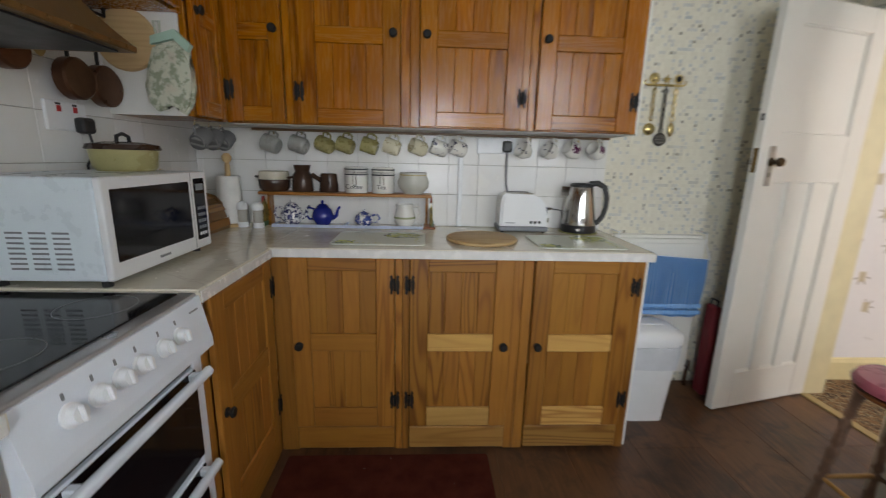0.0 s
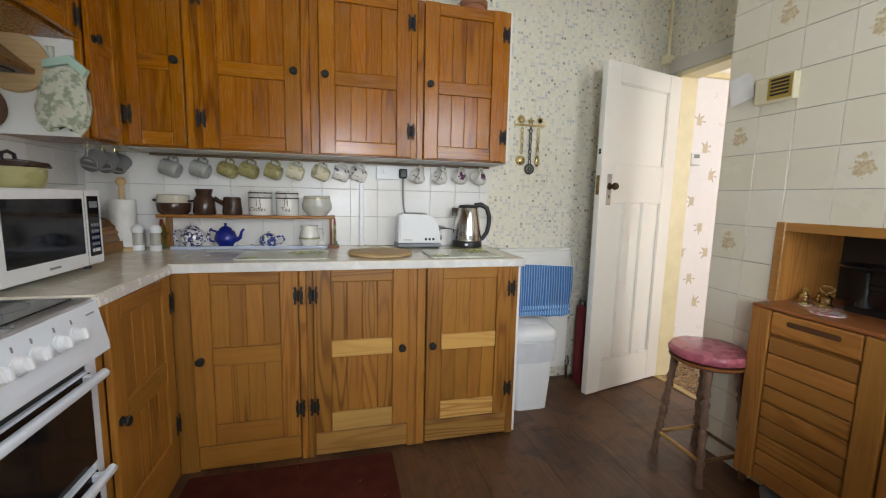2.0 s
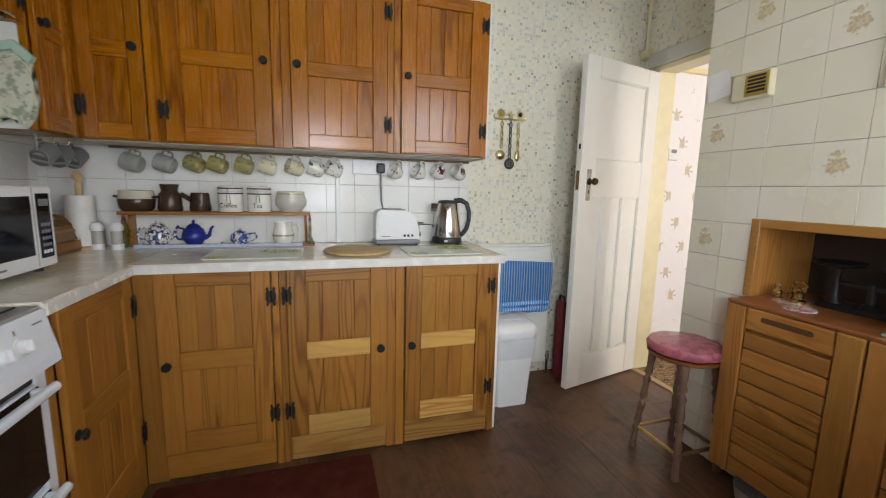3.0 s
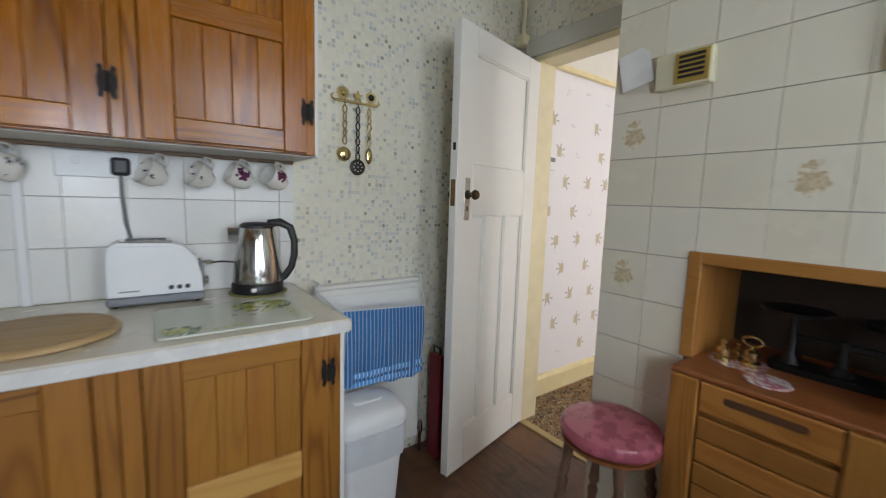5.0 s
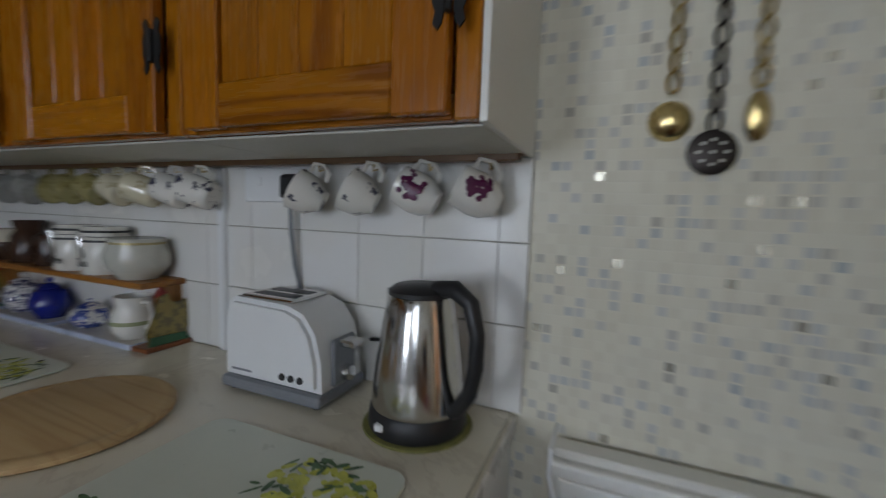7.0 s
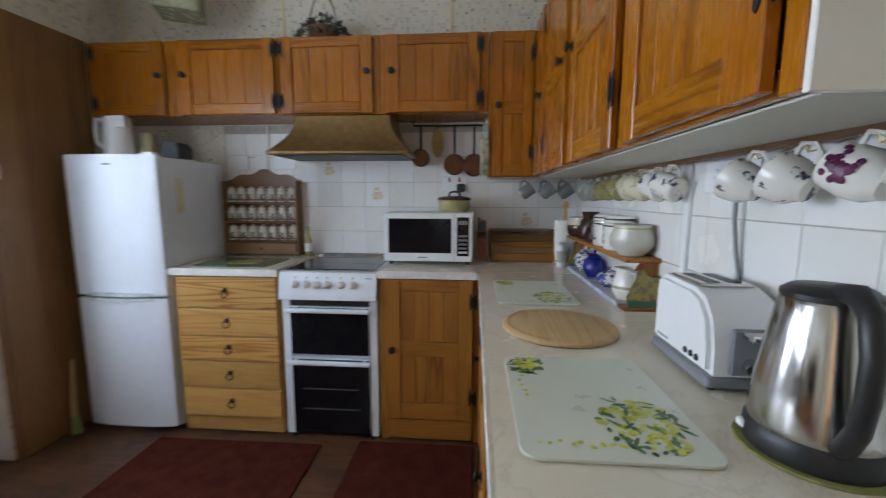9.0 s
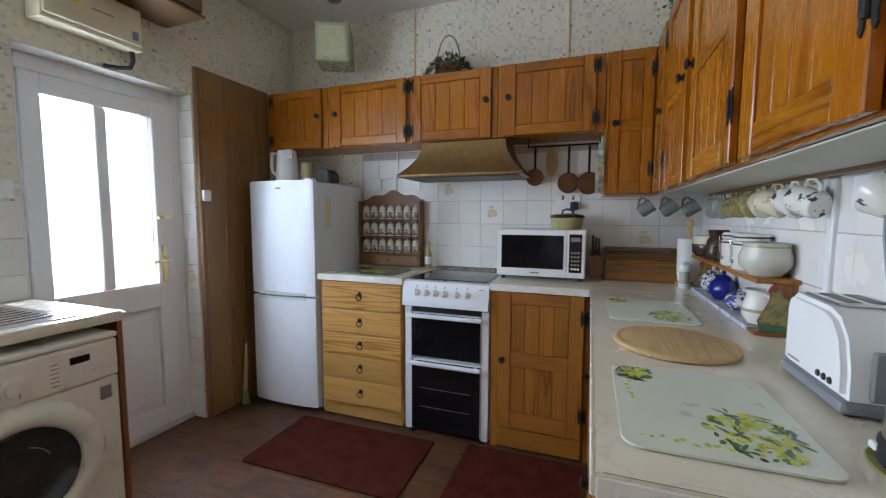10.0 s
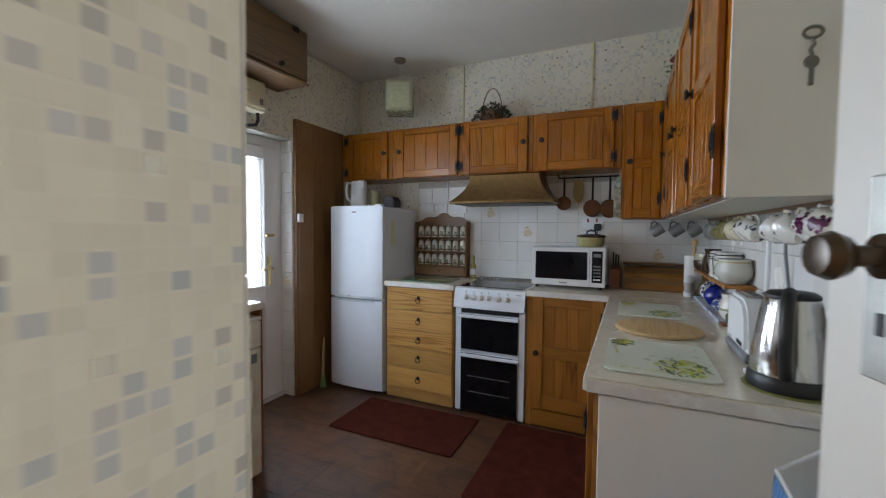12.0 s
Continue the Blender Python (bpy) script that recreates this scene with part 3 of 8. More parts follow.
def grout(name, x0, x1, y0, y1, z0, z1):
    return struct(name, box(x0, x1, y0, y1, z0, z1), GROUT, "grey tile grout", "grout")


# ---- fitted cupboards ----
def base_units():
    yf = 1.822
    M = facing("N", yf)
    spans = ((-0.184, 0.225), (0.287, 0.700), (0.786, 1.200))
    edges = (-0.259, 0.256, 0.743, 1.245)
    for k, (u0, u1) in enumerate(spans):
        t = thing("base_cabinet", ((u0 + u1) / 2, yf, 0), "honey pine base cabinet with a boarded door and black hinges", "cabinet", "base cabinets")
        a, c = edges[k], edges[k + 1]
        b = box(a + 0.001, a + 0.018, 1.845, NY - 0.02, 0.02, 0.864)
        box(c - 0.018, c - 0.001, 1.845, NY - 0.02, 0.02, 0.864, bm=b)
        box(a + 0.018, c - 0.018, 1.845, NY - 0.02, 0.10, 0.116, bm=b)
        part("body", b, LO["z"], t)
        for x0, x1 in ((a + 0.0008, u0 - 0.002), (u1 + 0.002, c - 0.0008)):
            part("face_stile", box(x0, x1, -0.024, 0.0, 0.0, 0.864, 0.002, m=M), LO["z"], t)
        part("plinth_board", box(u0, u1, -0.012, 0.012, 0.015, 0.118, 0.004, m=M), (LO if k == 0 else MID)["x"], t, "pine board below the door")
        left = k == 0
        plank_door(t, "N", yf, u0, u1, 0.126, 0.872, LO, (-1 if k != 1 else 1, 0.50), 1 if k != 1 else -1,
                   ((0.128, 0.215), (0.475, 0.55), (0.815, 0.870)), 4, 0.072, () if left else (0, 1))
    end = thing("end_panel", (1.252, 2.1, 0), "white painted end panel of the base cabinets", "panel")
    part("panel", box(1.246, 1.262, 1.835, NY - 0.001, 0.0, 0.863, 0.002), WHITE, end)
    # west run: drawers and the single cupboard beside the cooker
    xf = -0.258
    M = facing("W", xf)
    t = thing("drawer_unit", (-0.4, 0.51, 0), "pale pine chest of five drawers with iron ring pulls", "drawers")
    part("body", box(-0.78, xf - 0.001, 0.206, 0.774, 0.02, 0.864), LT["z"], t)
    part("plinth_board", box(0.215, 0.770, -0.01, 0.008, 0.01, 0.100, 0.003, m=M), LT["y"], t)
    for lo, hi in ((0.695, 0.860), (0.545, 0.689), (0.409, 0.539), (0.258, 0.403), (0.096, 0.252)):
        d = part("drawer", box(0.220, 0.766, 0.0, 0.020, lo, hi, 0.004, 2, m=M), LT["y"], t)
        c = Vector((0.492, 0.022, (lo + hi) / 2 + 0.012))
        bm = lathe([(0, 0), (0.014, 0), (0.012, 0.004), (0.005, 0.006), (0.005, 0.012), (0, 0.013)], 12, M @ Matrix.Translation(c - Vector((0, 0.002, 0))) @ pose(0, 0, 0, -90))
        tube([c + Vector((0.018 * math.sin(a), 0.008, -0.018 + 0.018 * math.cos(a))) for a in [i * math.pi / 8 for i in range(16)]], 0.0028, 6, M, bm, True)
        part("ring_pull", bm, BLACK, d, "black iron ring pull", True)
    t = thing("base_cabinet", (-0.4, 1.56, 0), "honey pine corner cabinet beside the cooker", "cabinet", "base cabinets")
    part("body", box(-0.78, xf - 0.024, 1.296, 1.80, 0.02, 0.864), LO["z"], t)
    part("face_stile", box(1.295, 1.331, -0.024, 0.0, 0.0, 0.864, 0.002, m=M), LO["z"], t)
    part("face_stile", box(1.775, 1.8205, -0.024, -0.001, 0.0, 0.864, 0.002, m=M), LO["z"], t)
    part("plinth_board", box(1.334, 1.772, -0.012, 0.008, 0.012, 0.120, 0.004, m=M), LO["y"], t)
    plank_door(t, "W", xf, 1.335, 1.770, 0.128, 0.866, LO, (-1, 0.50), 1, ((0.130, 0.215), (0.468, 0.545), (0.805, 0.864)), 4, 0.07)


base_units()


def worktops():
    EDGE = plain("white_marbled_edge", (0.74, 0.72, 0.68), 0.25, vary=0.12, scale=20)

    def slab(name, poly, label, strips):
        t = thing(name, (*poly[0], 0.866), label, "worktop")
        part("top", prism(poly, 0.866, 0.904, bevel=0.006), LAMINATE, t)
        for x0, x1, y0, y1 in strips:
            part("edge_strip", box(x0, x1, y0, y1, 0.868, 0.901, 0.0015), EDGE, t, "white marbled edge strip")
    slab("worktop", [(-0.268, 1.797), (1.267, 1.797), (1.267, 2.383), (-0.268, 2.383)], "cream marbled laminate worktop along the tiled wall", ((-0.244, 1.262, 1.7945, 1.7985), (1.2655, 1.2695, 1.803, 2.380)))
    seam = thing("edge_seam", (1.26, 2.1, 0.904), "thin dark seam at the worktop end", "seam")
    part("line", box(1.2594, 1.2604, 1.812, 2.376, 0.9036, 0.9044), BLACKPL, seam)
    slab("worktop", [(-0.798, 1.291), (-0.238, 1.291), (-0.238, 1.790), (-0.2695, 1.797), (-0.2695, 2.383), (-0.798, 2.383)], "cream marbled laminate corner worktop", ((-0.2395, -0.2355, 1.294, 1.790),))
    slab("worktop", [(-0.798, 0.200), (-0.226, 0.200), (-0.226, 0.783), (-0.798, 0.783)], "cream marbled laminate worktop over the drawers", ((-0.2275, -0.2235, 0.204, 0.780),))


worktops()


def wall_units():
    yf, zb, zt = 2.092, 1.378, 2.135
    M = facing("N", yf)
    spans = ((-0.470, -0.252, 1, -1), (-0.186, 0.230, 1, -1), (0.312, 0.745, -1, 1), (0.812, 1.234, -1, 1))
    edges = (-0.499, -0.219, 0.271, 0.778, 1.266)
    for k, (u0, u1, kn, hg) in enumerate(spans):
        a, c = edges[k], edges[k + 1]
        t = thing("wall_cabinet", ((a + c) / 2, NY, zb), "varnished orange pine wall cabinet with a boarded door", "cabinet", "wall cabinets")
        b = box(a + 0.0006, c - 0.0006, yf + 0.022, NY - 0.001, zt - 0.016, zt)
        box(a + 0.0006, a + 0.014, yf + 0.022, NY - 0.001, zb, zt - 0.016, bm=b)
        box(c - 0.014, c - 0.0006, yf + 0.022, NY - 0.001, zb, zt - 0.016, bm=b)
        part("body", b, UP["z"], t)
        part("underside", box(a + 0.0006, c - 0.0006, yf + 0.0215, 2.3245, zb - 0.0045, zb - 0.0005, 0.001), OFFWHITE, t, "off-white underside")
        for x0, x1 in ((a + 0.0006, u0 - 0.0015), (u1 + 0.0015, c - 0.0006)):
            part("face_stile", box(x0, x1, -0.021, 0.0, zb, zt, 0.002, m=M), UP["z"], t)
        part("face_rail", box(u0, u1, -0.021, -0.002, zb, zb + 0.03, 0.002, m=M), UP["x"], t)
        plank_door(t, "N", yf, u0, u1, zb + 0.004, zt - 0.006, UP, (kn, 1.742), hg,
                   ((zb + 0.006, zb + 0.066), (1.700, 1.762), (zt - 0.066, zt - 0.008)), 2 if k == 0 else 4, 0.05 if k == 0 else 0.07)
    t = thing("end_panel", (1.272, 2.2, zb), "white painted side panel of the wall cabinets", "panel")
    part("panel", box(1.2665, 1.276, yf + 0.002, NY - 0.001, zb - 0.004, zt, 0.001), WHITE, t)
    xf = -0.500
    M = facing("W", xf)
    zt, zs = 2.112, 1.712
    spans = ((-0.352, 0.062, 1, -1), (0.150, 0.690, -1, 1), (0.724, 1.226, 1, -1), (1.300, 1.792, -1, 1))
    edges = (-0.396, 0.106, 0.707, 1.263, 1.838)
    for k, (u0, u1, kn, hg) in enumerate(spans):
        a, c = edges[k], edges[k + 1]
        t = thing("wall_cabinet", (WX, (a + c) / 2, zs), "low varnished orange pine wall cabinet", "cabinet", "wall cabinets")
        part("body", box(WX + 0.001, xf - 0.022, a + 0.0006, c - 0.0006, zs + 0.004, zt), UP["z"], t)
        for x0, x1 in ((a + 0.0006, u0 - 0.0015), (u1 + 0.0015, c - 0.0006)):
            part("face_stile", box(x0, x1, -0.021, 0.0, zs, zt, 0.002, m=M), UP["z"], t)
        plank_door(t, "W", xf, u0, u1, zs + 0.004, zt - 0.004, UP, (kn, 1.925), hg, ((zs + 0.006, zs + 0.062), (zt - 0.056, zt - 0.006)), 4, 0.066)
    t = thing("wall_cabinet", (WX, 1.96, zb), "tall narrow varnished pine corner wall cabinet", "cabinet", "wall cabinets")
    part("body", box(WX + 0.001, xf - 0.022, 1.856, 2.110, zb, zt), UP["z"], t)
    part("side_panel", box(WX + 0.001, xf - 0.022, 1.842, 1.8555, zb, zt - 0.001), WHITE, t, "white painted side panel")
    for x0, x1 in ((1.842, 1.858), (2.068, 2.0915)):
        part("face_stile", box(x0, x1, -0.021, 0.0, zb, zt, 0.002, m=M), UP["z"], t)
    plank_door(t, "W", xf, 1.860, 2.066, zb + 0.004, zt - 0.004, UP, (-1, 1.742), 1, ((zb + 0.006, zb + 0.062), (1.700, 1.760), (zt - 0.056, zt - 0.006)), 2, 0.05)


wall_units()

t = thing("tall_panel", (-0.3, -0.41, 0), "tall dark brown wooden panel beside the fridge", "panel")
part("panel", box(-0.500, 0.062, SY + 0.002, -0.400, 0.0, 2.122, 0.002), BROWNWOOD["z"], t)
# boards of the panel, with fine joints, and a lipping on its free edge
PANEL_U = [-0.498, -0.372, -0.231, -0.112, 0.034]
for a, c in zip(PANEL_U, PANEL_U[1:]):
    part("board", box(a + 0.0006, c - 0.0006, -0.4005, -0.397, 0.002, 2.120, 0.0008), BROWNWOOD["z"], t)
part("lipping", box(0.0346, 0.063, -0.4005, -0.3965, 0.002, 2.120, 0.001), BROWNWOOD["z"], t)
part("screw_cap", lathe([(0, 0), (0.006, 0), (0.005, 0.002), (0, 0.0025)], 10, Matrix.Translation((0.03, -0.397, 1.93)) @ pose(0, 0, 0, -90)), BLACK, t)


# ---- appliances ----
def cooker():
    t = thing("cooker", (-0.45, 1.05, 0), "white double-oven electric cooker with black glass doors", "cooker")
    xf = -0.250
    M = facing("W", xf)
    y0, y1 = 0.787, 1.287
    part("body", box(-0.77, xf - 0.03, y0, y1, 0.012, 0.885, 0.004), ENAMEL, t)
    part("side_strip", box(y0, y0 + 0.042, -0.03, 0.0, 0.012, 0.745, 0.004, m=M), ENAMEL, t)
    part("side_strip", box(y1 - 0.042, y1, -0.03, 0.0, 0.012, 0.745, 0.004, m=M), ENAMEL, t)
    part("hob", box(-0.76, xf + 0.005, y0 - 0.001, y1 + 0.001, 0.8855, 0.899, 0.004, 2), SATIN, t, "satin metal hob surround")
    part("hob_glass", box(-0.74, xf - 0.03, y0 + 0.02, y1 - 0.02, 0.899, 0.903, 0.0015), DARKGLASS, t, "black ceramic hob glass")
    part("back_strip", box(-0.785, -0.755, y0, y1, 0.885, 0.918, 0.004), STEEL, t, "grey metal strip behind the hob")
    side = [(0.0, 0.755), (0.035, 0.755), (0.034, 0.778), (0.010, 0.891), (-0.03, 0.891), (-0.03, 0.755)]
    P = Matrix(((1, 0, 0, xf), (0, 0, 1, 0), (0, 1, 0, 0), (0, 0, 0, 1)))
    panel = part("control_panel", prism(side, y0 - 0.001, y1 + 0.001, P), ENAMEL, t)
    slope = Vector((0.113, 0, 0.024)).normalized()
    for i, y in enumerate((0.873, 0.931, 0.985, 1.038, 1.109, 1.170)):
        c = Vector((xf + 0.0225, y, 0.832))
        rot = Matrix.Translation(c) @ Vector((0, 0, 1)).rotation_difference(slope).to_matrix().to_4x4()
        bm = lathe([(0, 0), (0.021, 0), (0.021, 0.004), (0.017, 0.007), (0.015, 0.02), (0, 0.021)], 18, rot)
        box(-0.014, 0.014, -0.004, 0.004, 0.018, 0.028, 0.002, bm=bm, m=rot)
        part("knob", bm, PLASTIC_W, panel, "white plastic control knob", True)
        part("knob_mark", box(-0.006, 0.006, -0.003, 0.003, 0.0, 0.001, m=Matrix.Translation(c + Vector((-0.0075, 0, 0.033))) @ Vector((0, 0, 1)).rotation_difference(slope).to_matrix().to_4x4()), GREYPL, panel)
    part("maker_mark", box(-0.002, 0.002, -0.018, 0.018, 0.0, 0.001, m=Matrix.Translation((xf + 0.0155, 1.247, 0.865)) @ Vector((0, 0, 1)).rotation_difference(slope).to_matrix().to_4x4()), GREYPL, panel)
    part("gap", box(y0 + 0.045, y1 - 0.045, -0.03, -0.004, 0.716, 0.754, m=M), BLACKPL, t)
    for lo, hi, name in ((0.455, 0.712, "grill_door"), (0.024, 0.436, "oven_door")):
        door = part(name, box(y0 + 0.044, y1 - 0.044, -0.03, 0.004, lo, hi, 0.004, m=M), ENAMEL, t, "white framed black glass oven door")
        part("glass", box(y0 + 0.046, y1 - 0.046, 0.004, 0.008, lo + 0.004, hi - 0.004, 0.001, m=M), DARKGLASS, door, "black oven glass")
        part("handle", prism(rounded(0.022, 0.024, 0.009), y0 + 0.034, y1 - 0.034, Matrix(((1, 0, 0, xf + 0.036), (0, 0, 1, 0), (0, 1, 0, hi - 0.012), (0, 0, 0, 1))), bevel=0.003), ENAMEL, door, "white bar handle")
        for y in (y0 + 0.07, y1 - 0.07):
            part("handle_bracket", box(y - 0.010, y + 0.010, 0.006, 0.030, hi - 0.022, hi - 0.002, 0.003, m=M), ENAMEL, door)
    for z in (0.16, 0.27):
        part("oven_shelf", box(y0 + 0.10, y1 - 0.10, 0.0082, 0.0088, z, z + 0.003, m=M), GREYPL, t, "oven shelf showing through the glass")
    for y in (0.93, 1.17):
        part("burner_ring", lathe([(0.075, 0), (0.077, 0), (0.077, 0.0006), (0.075, 0.0006), (0.075, 0)], 32, pose(-0.40, y, 0.9032)), GREYPL, t)
    for x in (-0.70, -0.26):
        for y in (y0 + 0.04, y1 - 0.04):
            part("foot", lathe([(0, 0), (0.018, 0), (0.018, 0.0125), (0, 0.0125)], 10, pose(x, y, 0)), BLACKPL, t)


cooker()


def fridge():
    t = thing("fridge_freezer", (-0.5, -0.06, 0), "white two-door fridge freezer", "fridge")
    y0, y1 = -0.308, 0.188
    part("body", box(-0.775, -0.262, y0 + 0.004, y1 - 0.002, 0.02, 1.470, 0.006, 2), ENAMEL, t)
    for lo, hi, nm in ((0.035, 0.742, "freezer_door"), (0.757, 1.478, "fridge_door")):
        bow = [(-0.258, y0), (-0.222, y0), (-0.213, y0 + 0.02), (-0.207, y0 + 0.12), (-0.205, (y0 + y1) / 2), (-0.207, y1 - 0.12), (-0.213, y1 - 0.02), (-0.222, y1), (-0.258, y1)]
        door = part(nm, prism(bow, lo, hi, bevel=0.005), ENAMEL, t, "", True)
        z = hi - 0.012 if nm == "freezer_door" else lo
        lip = [(-0.205, -0.24), (-0.193, -0.15), (-0.189, -0.06), (-0.193, 0.03), (-0.205, 0.12)]
        part("grip", prism(lip + [(-0.214, 0.12), (-0.214, -0.24)], z - 0.002, z + 0.015), plain("grip_plastic", (0.55, 0.62, 0.62), 0.3), door, "pale recessed grip")
    part("badge", box(-0.2057, -0.2045, -0.085, -0.045, 1.425, 1.435), GREYPL, t)
    part("sticker", box(-0.40, -0.345, y1 - 0.0022, y1 - 0.0008, 1.18, 1.37), CREAMPLASTIC, t, "faded yellow energy sticker")
    part("hinge_cover", box(-0.27, -0.22, y1 - 0.07, y1 - 0.02, 1.478, 1.490, 0.003), PLASTIC_W, t)


fridge()


WASHER = plain("cream_white_enamel", (0.76, 0.73, 0.63), 0.3, vary=0.04)
PORTHOLE = plain("porthole_glass", (0.035, 0.036, 0.040), 0.10, vary=0.5, scale=18, bump=0.1)


def washing_machine():
    t = thing("washing_machine", (1.19, -0.1, 0), "cream-white front-loading washing machine under the sink worktop", "washer")
    x0, x1, yf = 0.898, 1.482, 0.178
    M = facing("S", yf)
    part("body", box(x0, x1, -0.40, yf - 0.015, 0.012, 0.822, 0.006, 2), WASHER, t)
    part("front_panel", box(-x1 + 0.002, -x0 - 0.002, -0.0155, 0.0, 0.10, 0.682, 0.006, 2, m=M), WASHER, t)
    part("kick_panel", box(-x1 + 0.002, -x0 - 0.002, -0.016, -0.002, 0.014, 0.096, 0.004, m=M), WASHER, t)
    con = part("control_panel", box(-x1 + 0.002, -x0 - 0.002, -0.016, 0.006, 0.686, 0.820, 0.01, 3, m=M), WASHER, t)
    part("lid", box(x0 - 0.002, x1 + 0.002, -0.40, yf + 0.004, 0.823, 0.842, 0.006, 2), WASHER, t)
    cx, cz = -1.192, 0.462
    D = M @ Matrix.Translation((cx, 0, cz)) @ pose(0, 0, 0, -90)
    ring = part("door", lathe([(0.150, -0.012), (0.228, -0.012), (0.230, 0.004), (0.224, 0.026), (0.206, 0.044), (0.184, 0.050), (0.166, 0.044), (0.154, 0.028), (0.150, 0.008), (0.150, -0.012)], 56, D), WASHER, t, "round white door ring", True)
    part("door_glass", lathe([(0.152, 0.024), (0.146, 0.028), (0.134, 0.022), (0.118, 0.008), (0.095, 0.004), (0, 0.003), (0, 0.0015), (0.119, 0.0015), (0.152, 0.014), (0.152, 0.024)], 48, D), PORTHOLE, ring, "dark porthole glass", True)
    # thin grey arcs modelled in place of the glints on the drum
    for rad, a0, a1 in ((0.098, 100, 205), (0.066, 115, 190), (0.088, 290, 335)):
        part("drum_rib", tube([D @ Vector((rad * math.cos(radians(a0 + (a1 - a0) * i / 12)), rad * math.sin(radians(a0 + (a1 - a0) * i / 12)), 0.0055)) for i in range(13)], 0.002, 6), GREYPL, ring, "grey arc standing in for a glint on the drum", True)
    part("catch", box(cx + 0.150, cx + 0.212, 0.026, 0.040, cz - 0.055, cz + 0.055, 0.006, 2, m=M), WASHER, ring)
    dial = M @ Matrix.Translation((-1.184, 0.006, 0.742)) @ pose(0, 0, 0, -90)
    part("dial", lathe([(0, 0), (0.036, 0), (0.036, 0.006), (0.029, 0.010), (0.027, 0.024), (0, 0.026)], 28, dial), WASHER, con, "round programme dial", True)
    part("dial_mark", box(-0.002, 0.002, 0.010, 0.026, 0.0, 0.0005, m=dial @ Matrix.Translation((0, 0, 0.026))), GREYPL, con)
    part("display", box(-1.045, -0.988, 0.005, 0.0075, 0.764, 0.788, m=M), DARKGLASS, con, "small dark display")
    part("drawer", box(-1.44, -1.29, 0.004, 0.010, 0.694, 0.730, 0.004, 2, m=M), WASHER, con, "detergent drawer front")
    for k in range(4):
        part("button", box(-0.955 + 0.0 - k * 0.027, -0.940 - k * 0.027, 0.005, 0.010, 0.722, 0.732, 0.002, m=M), WASHER, con)
    for k in range(6):
        part("lettering", box(-1.10 + 0.002, -1.075, 0.0055, 0.0066, 0.708 + k * 0.014, 0.711 + k * 0.014, m=M), GREYPL, con)
        part("lettering", box(-1.255, -1.230, 0.0055, 0.0066, 0.708 + k * 0.014, 0.711 + k * 0.014, m=M), GREYPL, con)
    part("red_label", prism([(-1.474, 0.628), (-1.345, 0.668), (-1.362, 0.612), (-1.392, 0.575), (-1.43, 0.560), (-1.462, 0.585)], 0.0, 0.0012, M @ Matrix(((1, 0, 0, 0), (0, 0, 1, 0), (0, 1, 0, 0), (0, 0, 0, 1)))), plain("red_sticker", (0.16, 0.012, 0.02), 0.4), t, "dark red sticker")
    part("red_label_bar", box(-1.44, -1.385, 0.0008, 0.0018, 0.612, 0.624, m=M), WASHER, t)
    part("rating_label", box(-0.960, -0.925, 0.0, 0.001, 0.608, 0.655, m=M), GREYPL, t, "grey rating label")


washing_machine()


